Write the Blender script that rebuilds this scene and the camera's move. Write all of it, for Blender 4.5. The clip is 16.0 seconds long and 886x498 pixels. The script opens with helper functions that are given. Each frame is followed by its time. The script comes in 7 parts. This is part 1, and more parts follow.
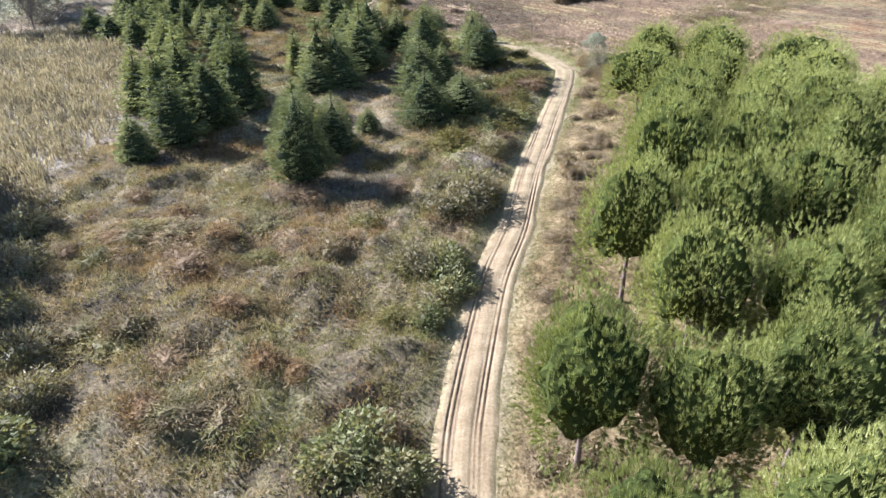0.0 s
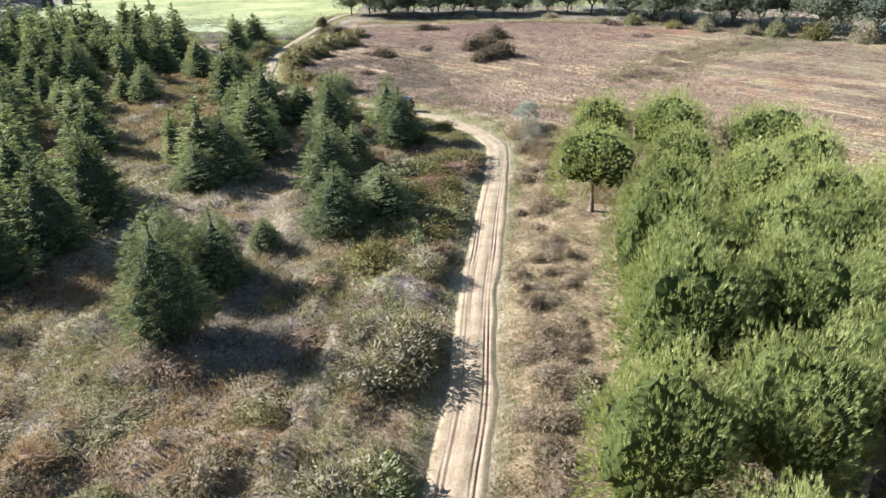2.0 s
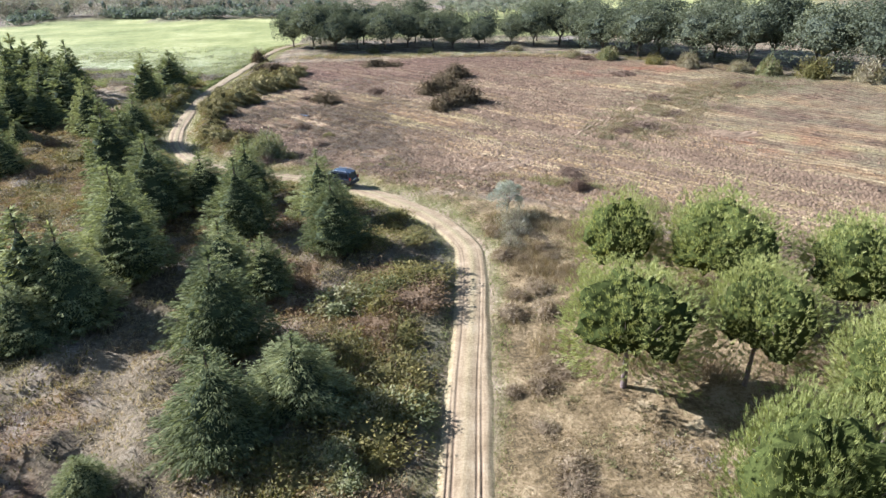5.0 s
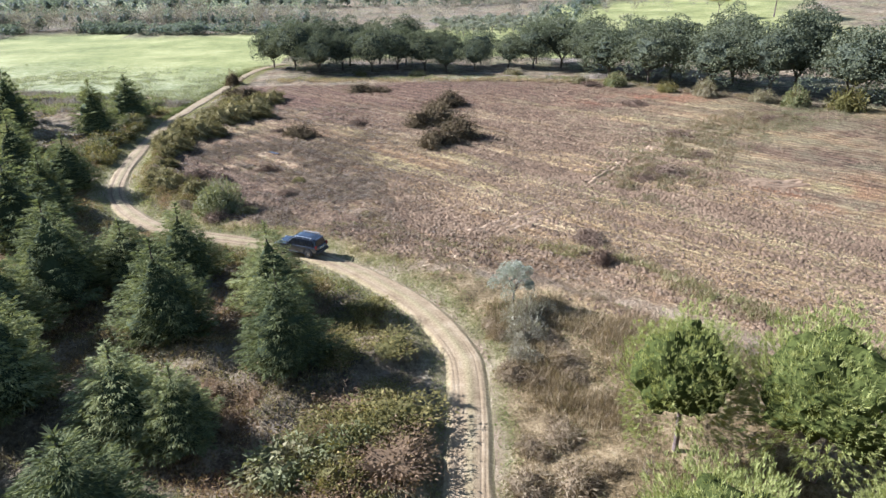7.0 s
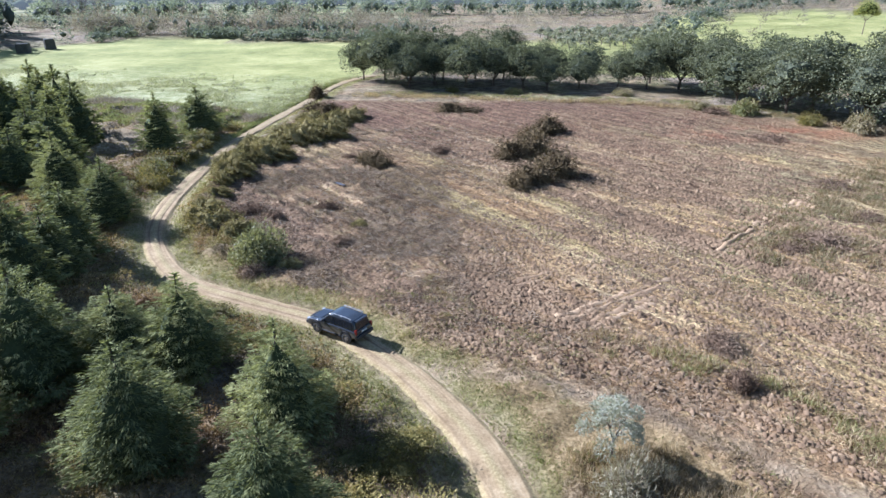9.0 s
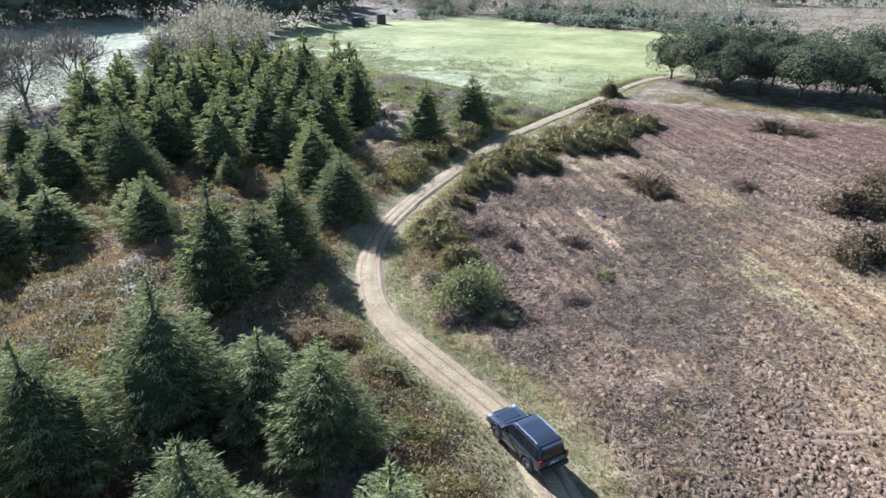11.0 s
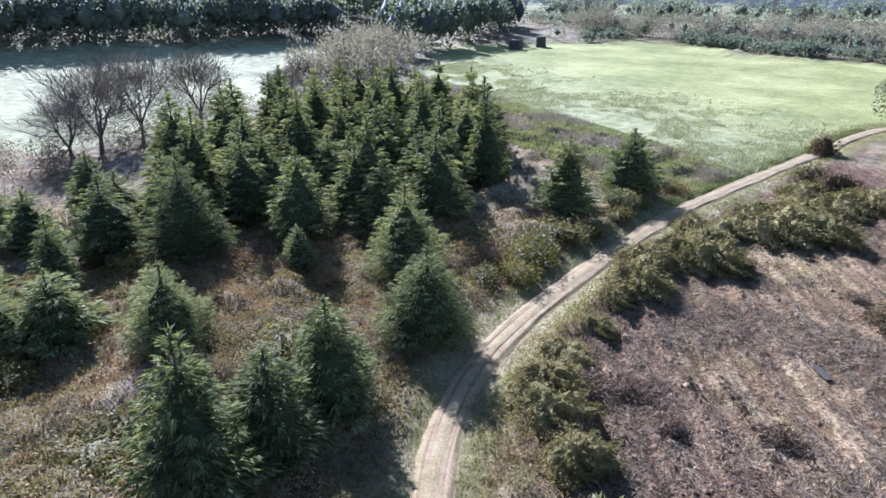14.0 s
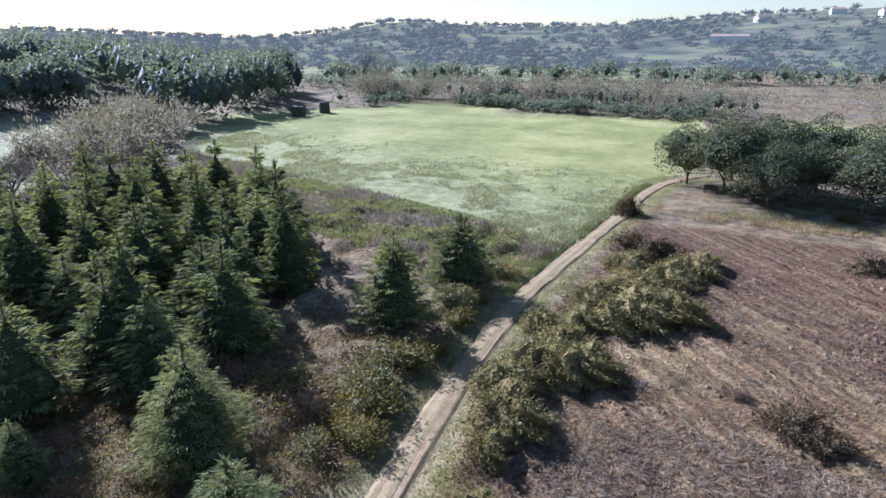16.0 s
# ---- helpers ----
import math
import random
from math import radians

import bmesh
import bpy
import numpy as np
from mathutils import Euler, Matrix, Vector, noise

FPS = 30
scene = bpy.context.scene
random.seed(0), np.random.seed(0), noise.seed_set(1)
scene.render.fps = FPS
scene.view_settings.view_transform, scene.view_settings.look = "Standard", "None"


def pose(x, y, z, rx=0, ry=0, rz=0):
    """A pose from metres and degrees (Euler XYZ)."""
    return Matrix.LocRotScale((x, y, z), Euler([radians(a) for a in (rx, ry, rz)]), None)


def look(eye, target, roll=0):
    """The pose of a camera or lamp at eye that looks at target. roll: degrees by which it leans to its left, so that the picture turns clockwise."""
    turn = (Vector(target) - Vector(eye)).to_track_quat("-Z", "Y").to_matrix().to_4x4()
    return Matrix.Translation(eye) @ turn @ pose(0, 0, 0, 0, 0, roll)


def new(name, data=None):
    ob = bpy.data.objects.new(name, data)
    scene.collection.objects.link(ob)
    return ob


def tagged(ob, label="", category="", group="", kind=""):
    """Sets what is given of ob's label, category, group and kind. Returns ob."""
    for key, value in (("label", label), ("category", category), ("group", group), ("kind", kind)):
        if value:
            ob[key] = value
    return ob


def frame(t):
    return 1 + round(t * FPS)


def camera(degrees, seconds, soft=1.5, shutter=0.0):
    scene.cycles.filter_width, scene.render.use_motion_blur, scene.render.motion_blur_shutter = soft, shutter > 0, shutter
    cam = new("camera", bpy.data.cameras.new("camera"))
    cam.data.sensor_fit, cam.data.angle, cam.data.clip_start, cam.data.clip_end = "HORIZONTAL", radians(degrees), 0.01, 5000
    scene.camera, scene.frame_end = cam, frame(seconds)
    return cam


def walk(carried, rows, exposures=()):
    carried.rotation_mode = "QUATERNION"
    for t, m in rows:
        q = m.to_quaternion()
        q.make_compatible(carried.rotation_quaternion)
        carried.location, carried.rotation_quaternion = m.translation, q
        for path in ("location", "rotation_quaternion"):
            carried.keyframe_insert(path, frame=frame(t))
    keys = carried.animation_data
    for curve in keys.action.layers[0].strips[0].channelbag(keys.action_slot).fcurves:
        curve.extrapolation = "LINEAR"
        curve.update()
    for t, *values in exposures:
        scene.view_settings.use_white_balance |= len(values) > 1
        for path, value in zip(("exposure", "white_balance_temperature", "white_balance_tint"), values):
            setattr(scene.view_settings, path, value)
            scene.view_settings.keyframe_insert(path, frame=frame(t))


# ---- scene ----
cam = camera(69.4, 16.0, soft=1.48)
PATH = [
    (0, (0.834, -0.081, 23.375), (0.826, 1.652, 22.376), -1.6),
    (0.5, (0.71, 3.92, 23.461), (0.77, 5.663, 22.483), -1.5),
    (1, (0.723, 7.909, 23.577), (0.854, 9.662, 22.624), -1.4),
    (1.5, (0.777, 11.853, 23.639), (0.971, 13.618, 22.718), -1.3),
    (2, (1.035, 15.793, 23.725), (1.28, 17.565, 22.83), -1.3),
    (2.5, (1.456, 19.741, 23.82), (1.741, 21.516, 22.944), -1.2),
    (3, (2.046, 23.765, 23.891), (2.359, 25.542, 23.029), -1.2),
    (3.5, (2.821, 27.722, 23.942), (3.151, 29.501, 23.09), -1.1),
    (4, (3.597, 31.545, 24.022), (3.945, 33.323, 23.174), -1.0),
    (4.2, (3.911, 33.104, 24.036), (4.266, 34.881, 23.189), -0.9),
    (6.3, (7.549, 49.055, 23.997), (7.942, 50.829, 23.162), -0.8),
    (6.5, (7.904, 50.576, 23.997), (8.3, 52.354, 23.17), -0.5),
    (7, (8.853, 54.337, 24.006), (9.25, 56.123, 23.197), -0.3),
    (7.5, (9.91, 57.99, 24.039), (10.293, 59.784, 23.24), -0.3),
    (8, (10.878, 61.551, 24.024), (11.232, 63.354, 23.232), -0.3),
    (8.5, (11.783, 65.19, 23.993), (12.053, 67.008, 23.206), -0.0),
    (9, (12.721, 68.865, 23.973), (12.838, 70.698, 23.183), 0.1),
    (9.5, (13.551, 72.551, 23.921), (13.47, 74.38, 23.116), 0.2),
    (10, (14.241, 76.316, 23.892), (13.939, 78.111, 23.065), 0.3),
    (10.2, (14.355, 77.829, 23.885), (13.965, 79.604, 23.052), 0.5),
    (12.3, (12.678, 92.63, 23.511), (11.59, 94.103, 22.707), -0.2),
    (12.5, (12.249, 94.031, 23.498), (11.126, 95.48, 22.699), -0.2),
    (13, (10.693, 97.382, 23.479), (9.51, 98.786, 22.686), -0.1),
    (13.5, (8.798, 100.516, 23.516), (7.614, 101.919, 22.723), -0.0),
    (14, (6.614, 103.505, 23.608), (5.493, 104.958, 22.813), 0.1),
    (14.5, (4.413, 106.403, 23.726), (3.394, 107.935, 22.942), 0.1),
    (15, (2.155, 109.187, 23.833), (1.265, 110.813, 23.083), 0.1),
    (15.5, (0.08, 111.867, 23.814), (-0.665, 113.59, 23.125), 0.0),
    (16, (-1.948, 114.767, 23.889), (-2.55, 116.567, 23.259), 0.2),
]
# the clip's camera darkens and cools as it turns towards the sun
EXPOSURE = [(0.0, 1.94, 5340, 14), (4.0, 1.86, 5330, 14), (7.0, 1.67, 5300, 15), (10.0, 1.68, 5060, 15), (12.5, 1.79, 4930, 19), (14.5, 1.73, 4940, 20), (15.4, 1.68, 4950, 20), (16.0, 1.34, 4980, 20)]
walk(cam, [(t, look(eye, target, roll)) for t, eye, target, roll in PATH], EXPOSURE)

# ---- world and sun ----
SUN_AZ, SUN_EL = radians(60), radians(31)          # turned left of +y, above the ground
sun_from = Vector((-math.sin(SUN_AZ) * math.cos(SUN_EL), math.cos(SUN_AZ) * math.cos(SUN_EL), math.sin(SUN_EL)))
world = bpy.data.worlds.new("sky")
scene.world = world
world.use_nodes = True
wn = world.node_tree.nodes
sky = wn.new("ShaderNodeTexSky")
sky.sky_type, sky.sun_disc = "NISHITA", False
sky.sun_elevation, sky.sun_rotation = SUN_EL, -SUN_AZ
sky.dust_density, sky.air_density = 0.4, 1.1
world.node_tree.links.new(sky.outputs[0], wn["Background"].inputs[0])
wn["Background"].inputs[1].default_value = 0.052
lamp = bpy.data.lights.new("sun", "SUN")
lamp.energy, lamp.angle, lamp.color = 5.0, radians(0.6), (1.0, 0.965, 0.94)
sun = new("sun", lamp)
sun.matrix_world = look(sun_from * 200, (0, 0, 0))

# ---- small helpers ----
def lattice(x, y, seed):
    h = np.sin(x * 127.1 + y * 311.7 + seed * 74.7) * 43758.5453
    return h - np.floor(h)


def vnoise(x, y, size, seed=0):
    """Smooth value noise, 0 to 1, with lumps of about that size."""
    x, y = np.asarray(x, float) / size, np.asarray(y, float) / size
    xi, yi = np.floor(x), np.floor(y)
    fx, fy = x - xi, y - yi
    fx, fy = fx * fx * (3 - 2 * fx), fy * fy * (3 - 2 * fy)
    a, b = lattice(xi, yi, seed), lattice(xi + 1, yi, seed)
    c, d = lattice(xi, yi + 1, seed), lattice(xi + 1, yi + 1, seed)
    return (a * (1 - fx) + b * fx) * (1 - fy) + (c * (1 - fx) + d * fx) * fy


def smooth(a, b, v):
    k = np.clip((v - a) / (b - a), 0, 1)
    return k * k * (3 - 2 * k)


def inside(x, y, corners):
    """True where the points lie within the polygon."""
    hit = np.zeros(np.shape(x), bool)
    for (x0, y0), (x1, y1) in zip(corners, corners[1:] + corners[:1]):
        cross = ((y0 > y) != (y1 > y)) & (x < (x1 - x0) * (y - y0) / (y1 - y0 + 1e-9) + x0)
        hit ^= cross
    return hit


def mesh_of(name, verts, faces, materials=(), smooth_faces=False, slots=None):
    """A mesh from arrays; all faces have the same number of corners."""
    me = bpy.data.meshes.new(name)
    verts, faces = np.asarray(verts, np.float32), np.asarray(faces, np.int32)
    n = faces.shape[1]
    me.vertices.add(len(verts))
    me.vertices.foreach_set("co", verts.ravel())
    me.loops.add(faces.size)
    me.loops.foreach_set("vertex_index", faces.ravel())
    me.polygons.add(len(faces))
    me.polygons.foreach_set("loop_start", np.arange(0, faces.size, n, dtype=np.int32))
    if smooth_faces:
        me.polygons.foreach_set("use_smooth", np.ones(len(faces), bool))
    for m in materials:
        me.materials.append(m)
    if slots is not None:
        me.polygons.foreach_set("material_index", np.asarray(slots, np.int32))
    me.update(calc_edges=True)
    return me


def part(name, bm, material, parent, label=""):
    """Links a bmesh (or a mesh) as one object under a thing or a part."""
    if isinstance(bm, bpy.types.Mesh):
        me = bm
        if not me.materials:
            me.materials.append(material)
    else:
        me = bpy.data.meshes.new(name)
        bm.to_mesh(me)
        bm.free()
        me.materials.append(material)
    ob = new(name, me)
    ob.parent = parent
    return tagged(ob, label)


def thing(name, label, category, group="", at=None):
    ob = new(name)
    if at is not None:
        ob.matrix_basis = at
    return tagged(ob, label, category, group)


def stuff(name, me, label, category):
    return tagged(new(name, me), label, category, kind="stuff")


def unit(v):
    return v / np.maximum(np.linalg.norm(v, axis=-1, keepdims=True), 1e-6)


def blades(base, way, length, width, gen, face=None, loose=0.5):
    """Needles, leaf sprays and grass: single triangles; face is the way their flat side looks. Returns verts, tris."""
    n = len(base)
    way = unit(way)
    flat = gen.normal(size=(n, 3)) + 1e-3 if face is None else face + gen.normal(0, loose, (n, 3))
    side = unit(np.cross(flat, way))
    length, width = np.broadcast_to(length, n)[:, None], np.broadcast_to(width, n)[:, None]
    v = np.stack([base - side * width * 0.5, base + way * length, base + side * width * 0.5], 1).reshape(-1, 3)
    return v, np.arange(n * 3).reshape(-1, 3)


def tubes(rods, sides=5):
    """Tapered rods (p, q, radius at p, radius at q) as verts, quads."""
    rods = list(rods)
    p, q = np.array([r[0] for r in rods], float), np.array([r[1] for r in rods], float)
    r0, r1 = np.array([r[2] for r in rods])[:, None], np.array([r[3] for r in rods])[:, None]
    d = unit(q - p)
    a = unit(np.cross(d, np.where(np.abs(d[:, 2:]) > 0.9, [[1.0, 0, 0]], [[0, 0, 1.0]])))
    b = np.cross(d, a)
    ring = []
    for end, rad in ((p, r0), (q, r1)):
        for k in range(sides):
            t = 2 * math.pi * k / sides
            ring.append(end + rad * (a * math.cos(t) + b * math.sin(t)))
    v = np.stack(ring, 1).reshape(-1, 3)
    i = np.arange(len(rods))[:, None] * 2 * sides
    f = np.concatenate([i + [k, (k + 1) % sides, sides + (k + 1) % sides, sides + k] for k in range(sides)], 1).reshape(-1, 4)
    return v, f


def join(chunks):
    vs, fs, off = [], [], 0
    for v, f in chunks:
        vs.append(v)
        fs.append(f + off)
        off += len(v)
    return np.concatenate(vs), np.concatenate(fs)


# ---- materials ----
def material(name, rough=0.8):
    m = bpy.data.materials.new(name)
    m.use_nodes = True
    n, l = m.node_tree.nodes, m.node_tree.links
    b = n["Principled BSDF"]
    b.inputs["Roughness"].default_value = rough
    return m, n, l, b


def ramp(n, stops):
    r = n.new("ShaderNodeValToRGB")
    e = r.color_ramp.elements
    while len(e) < len(stops):
        e.new(0.5)
    for k, (pos, col) in zip(e, stops):
        k.position, k.color = pos, (*col, 1)
    return r


def tex(n, l, scale, detail=4.0, rough=0.55, coords=None):
    t = n.new("ShaderNodeTexNoise")
    t.inputs["Scale"].default_value, t.inputs["Detail"].default_value, t.inputs["Roughness"].default_value = scale, detail, rough
    if coords is not None:
        l.new(coords, t.inputs["Vector"])
    return t


def mixc(n, l, fac, a, b, mode="MIX"):
    m = n.new("ShaderNodeMix")
    m.data_type, m.blend_type = "RGBA", mode
    for s, v in ((m.inputs[0], fac), (m.inputs[6], a), (m.inputs[7], b)):
        if hasattr(v, "is_linked"):
            l.new(v, s)
        elif isinstance(v, tuple):
            s.default_value = (*v, 1)
        else:
            s.default_value = v
    return m.outputs[2]


def maths(n, l, op, a, b=0.0, clamp=False):
    m = n.new("ShaderNodeMath")
    m.operation, m.use_clamp = op, clamp
    for s, v in ((m.inputs[0], a), (m.inputs[1], b)):
        if hasattr(v, "is_linked"):
            l.new(v, s)
        else:
            s.default_value = v
    return m.outputs[0]


def leafy(name, stops, through_light=0.3, rough=0.6, drift=0.25, patch=0.35, gloss=0.12, others=()):
    """Foliage: each spray has its own tone, each plant a slight drift, and light passes through the leaves."""
    m, n, l, b = material(name, rough)
    geo, info, tc = n.new("ShaderNodeNewGeometry"), n.new("ShaderNodeObjectInfo"), n.new("ShaderNodeTexCoord")
    wide = tex(n, l, patch, 3.0, 0.6, geo.outputs["Position"])
    v = maths(n, l, "MULTIPLY_ADD", wide.outputs["Fac"], 0.9)
    v.node.inputs[2].default_value = -0.2
    tone = maths(n, l, "ADD", maths(n, l, "MULTIPLY", geo.outputs["Random Per Island"], 0.5), v, True)
    tone = maths(n, l, "ADD", tone, maths(n, l, "MULTIPLY", maths(n, l, "SUBTRACT", info.outputs["Random"], 0.5), drift), True)
    r = ramp(n, stops)
    l.new(tone, r.inputs[0])
    col = r.outputs[0]
    # other growth in broad patches
    for k, (stops2, size) in enumerate(others):
        t2 = tex(n, l, size, 4.0, 0.65, geo.outputs["Position"])
        t2.noise_dimensions = "4D"
        t2.inputs["W"].default_value = 3.1 * k + 1.7
        r2, cut = ramp(n, stops2), ramp(n, ((0.49 + 0.025 * k, (0, 0, 0)), (0.57 + 0.025 * k, (1, 1, 1))))
        l.new(tone, r2.inputs[0])
        l.new(t2.outputs["Fac"], cut.inputs[0])
        col = mixc(n, l, cut.outputs[0], col, r2.outputs[0])
    l.new(col, b.inputs["Base Color"])
    b.inputs["Specular IOR Level"].default_value = gloss
    tr = n.new("ShaderNodeBsdfTranslucent")
    l.new(mixc(n, l, 1.0, col, (1.0, 1.0, 0.6), "MULTIPLY"), tr.inputs[0])
    mx = n.new("ShaderNodeMixShader")
    mx.inputs[0].default_value = through_light
    l.new(b.outputs[0], mx.inputs[1])
    l.new(tr.outputs[0], mx.inputs[2])
    l.new(mx.outputs[0], n["Material Output"].inputs[0])
    return m


def bark(name, dark, light):
    m, n, l, b = material(name, 0.9)
    tc = n.new("ShaderNodeTexCoord")
    t = tex(n, l, 9.0, 6.0, 0.7, tc.outputs["Object"])
    r = ramp(n, ((0.35, dark), (0.7, light)))
    l.new(t.outputs["Fac"], r.inputs[0])
    l.new(r.outputs[0], b.inputs["Base Color"])
    bump = n.new("ShaderNodeBump")
    bump.inputs["Strength"].default_value = 0.6
    l.new(t.outputs["Fac"], bump.inputs["Height"])
    l.new(bump.outputs[0], b.inputs["Normal"])
    return m


def plain(name, col, rough=0.5, metal=0.0, grain=0.12, scale=6.0):
    m, n, l, b = material(name, rough)
    tc = n.new("ShaderNodeTexCoord")
    t = tex(n, l, scale, 5.0, 0.6, tc.outputs["Object"])
    lo, hi = tuple(c * (1 - grain) for c in col), tuple(min(1, c * (1 + grain)) for c in col)
    r = ramp(n, ((0.3, lo), (0.7, hi)))
    l.new(t.outputs["Fac"], r.inputs[0])
    l.new(r.outputs[0], b.inputs["Base Color"])
    b.inputs["Metallic"].default_value = metal
    return m


OLIVE_DRY = ((0.05, (0.072, 0.06, 0.026)), (0.45, (0.215, 0.182, 0.08)), (0.95, (0.44, 0.375, 0.19)))
MAUVE_DRY = ((0.05, (0.08, 0.062, 0.048)), (0.45, (0.225, 0.185, 0.145)), (0.95, (0.46, 0.395, 0.315)))
RUST_DRY = ((0.05, (0.085, 0.05, 0.026)), (0.45, (0.255, 0.155, 0.076)), (0.95, (0.46, 0.32, 0.17)))
m_conifer = leafy("conifer_foliage", ((0.0, (0.058, 0.067, 0.032)), (0.45, (0.18, 0.19, 0.082)), (1.0, (0.42, 0.405, 0.178))), 0.34, 0.75, gloss=0.03, drift=0.4)
# darkened foliage green: shade between the boughs, painted on the inner crown
m_conifer_core = leafy("conifer_inner_shade", ((0.2, (0.022, 0.028, 0.014)), (0.8, (0.066, 0.078, 0.035))), 0.0, 1.0, patch=6.0)
m_pine = leafy("stone_pine_needles", ((0.0, (0.058, 0.07, 0.018)), (0.5, (0.25, 0.258, 0.078)), (1.0, (0.55, 0.525, 0.195))), 0.34, patch=1.1, drift=0.35)
# needle green darkened as shade, seen in gaps between the tufts
m_pine_core = leafy("stone_pine_inner_shade", ((0.2, (0.03, 0.036, 0.01)), (0.8, (0.085, 0.094, 0.024))), 0.0, 1.0, patch=9.0, gloss=0.02)
m_oak = leafy("evergreen_oak_leaves", ((0.0, (0.055, 0.064, 0.042)), (0.5, (0.122, 0.13, 0.075)), (1.0, (0.225, 0.22, 0.125))), 0.22, 0.75, gloss=0.03, patch=0.5)
# oak leaf colour darkened to paint the shade deep in the crown
m_oak_core = leafy("evergreen_oak_inner_shade", ((0.2, (0.03, 0.036, 0.022)), (0.8, (0.085, 0.092, 0.058))), 0.0, 1.0, patch=3.0)
m_olive = leafy("olive_leaves", ((0.0, (0.16, 0.165, 0.125)), (0.5, (0.29, 0.29, 0.22)), (1.0, (0.46, 0.455, 0.36))), 0.35)
m_bramble = leafy("bramble_leaves", ((0.0, (0.05, 0.045, 0.015)), (0.4, (0.135, 0.118, 0.036)), (0.7, (0.25, 0.20, 0.062)), (1.0, (0.42, 0.31, 0.12))), 0.3)
m_bush_green = leafy("green_bush_leaves", ((0.0, (0.065, 0.07, 0.028)), (0.5, (0.16, 0.162, 0.066)), (1.0, (0.34, 0.325, 0.15))), 0.3, patch=0.7, others=((OLIVE_DRY, 0.5),))
m_bush_fresh = leafy("fresh_bush_leaves", ((0.0, (0.082, 0.084, 0.038)), (0.5, (0.19, 0.186, 0.088)), (1.0, (0.36, 0.34, 0.18))), 0.3)
m_heather = leafy("dry_heather", ((0.0, (0.09, 0.066, 0.038)), (0.5, (0.245, 0.178, 0.10)), (1.0, (0.46, 0.36, 0.22))), 0.3, 0.8, patch=0.5)
m_tawny = leafy("tawny_scrub", ((0.05, (0.075, 0.055, 0.03)), (0.45, (0.23, 0.17, 0.09)), (0.95, (0.46, 0.36, 0.21))), 0.3, 0.85, patch=0.5, others=((OLIVE_DRY, 0.3), (RUST_DRY, 0.25)))
m_grey_stems = leafy("grey_dry_stems", ((0.0, (0.11, 0.092, 0.06)), (0.5, (0.26, 0.225, 0.15)), (1.0, (0.46, 0.415, 0.30))), 0.3, 0.9, patch=0.8)
m_bush_pale = leafy("pale_bush_leaves", ((0.0, (0.11, 0.092, 0.05)), (0.5, (0.26, 0.215, 0.125)), (1.0, (0.48, 0.41, 0.26))), 0.3, patch=0.6, others=((OLIVE_DRY, 0.4),))
m_scrub = leafy("dry_scrub", ((0.05, (0.07, 0.05, 0.03)), (0.45, (0.25, 0.182, 0.10)), (0.95, (0.58, 0.45, 0.275))), 0.3, 0.8, patch=0.5,
                others=((OLIVE_DRY, 0.3), (RUST_DRY, 0.11), (MAUVE_DRY, 0.09)))
m_grassy_scrub = leafy("grassy_scrub", OLIVE_DRY, 0.35, 0.8, patch=0.4, others=((((0.05, (0.075, 0.08, 0.025)), (0.45, (0.22, 0.22, 0.075)), (0.95, (0.46, 0.43, 0.18))), 0.15), (RUST_DRY, 0.2)))
m_thicket = leafy("bramble_thicket", ((0.05, (0.075, 0.055, 0.026)), (0.45, (0.27, 0.192, 0.085)), (0.95, (0.62, 0.48, 0.26))), 0.3, 0.75, patch=0.6, others=((RUST_DRY, 0.22), (OLIVE_DRY, 0.35)))
m_rust = leafy("rust_bracken", ((0.05, (0.075, 0.047, 0.027)), (0.45, (0.215, 0.14, 0.075)), (0.95, (0.42, 0.30, 0.175))), 0.3, 0.8, patch=0.3)
m_pale_grass = leafy("pale_dead_grass", ((0.0, (0.15, 0.112, 0.062)), (0.5, (0.31, 0.23, 0.126)), (1.0, (0.52, 0.415, 0.25))), 0.3, 0.8, patch=0.3)
m_green_grass = leafy("low_green_grass", ((0.0, (0.08, 0.082, 0.03)), (0.5, (0.19, 0.185, 0.07)), (1.0, (0.37, 0.345, 0.16))), 0.3, 0.8, patch=0.5)
m_reed = leafy("dry_reeds", ((0.0, (0.15, 0.115, 0.08)), (0.5, (0.335, 0.27, 0.195)), (1.0, (0.60, 0.50, 0.385))), 0.35, 0.8, patch=0.5, others=((MAUVE_DRY, 0.1),))
m_grass = leafy("verge_grass", ((0.0, (0.085, 0.09, 0.03)), (0.5, (0.205, 0.198, 0.072)), (1.0, (0.41, 0.37, 0.17))), 0.35, patch=0.5)
m_fresh_grass = leafy("fresh_track_grass", ((0.0, (0.065, 0.095, 0.02)), (0.5, (0.165, 0.20, 0.05)), (1.0, (0.34, 0.35, 0.12))), 0.35, patch=0.8)
m_straw = leafy("straw_litter", ((0.0, (0.12, 0.085, 0.052)), (0.5, (0.25, 0.19, 0.118)), (1.0, (0.40, 0.32, 0.21))), 0.15, 0.85)
m_heap = leafy("cut_brush", ((0.0, (0.055, 0.05, 0.022)), (0.5, (0.168, 0.14, 0.055)), (1.0, (0.41, 0.325, 0.15))), 0.3, 0.85, patch=0.8, gloss=0.02, others=((OLIVE_DRY, 0.35),))
m_root_heap = leafy("root_heap", ((0.0, (0.04, 0.03, 0.018)), (0.5, (0.115, 0.085, 0.046)), (1.0, (0.27, 0.20, 0.115))), 0.15, 0.9, patch=0.8, gloss=0.03)
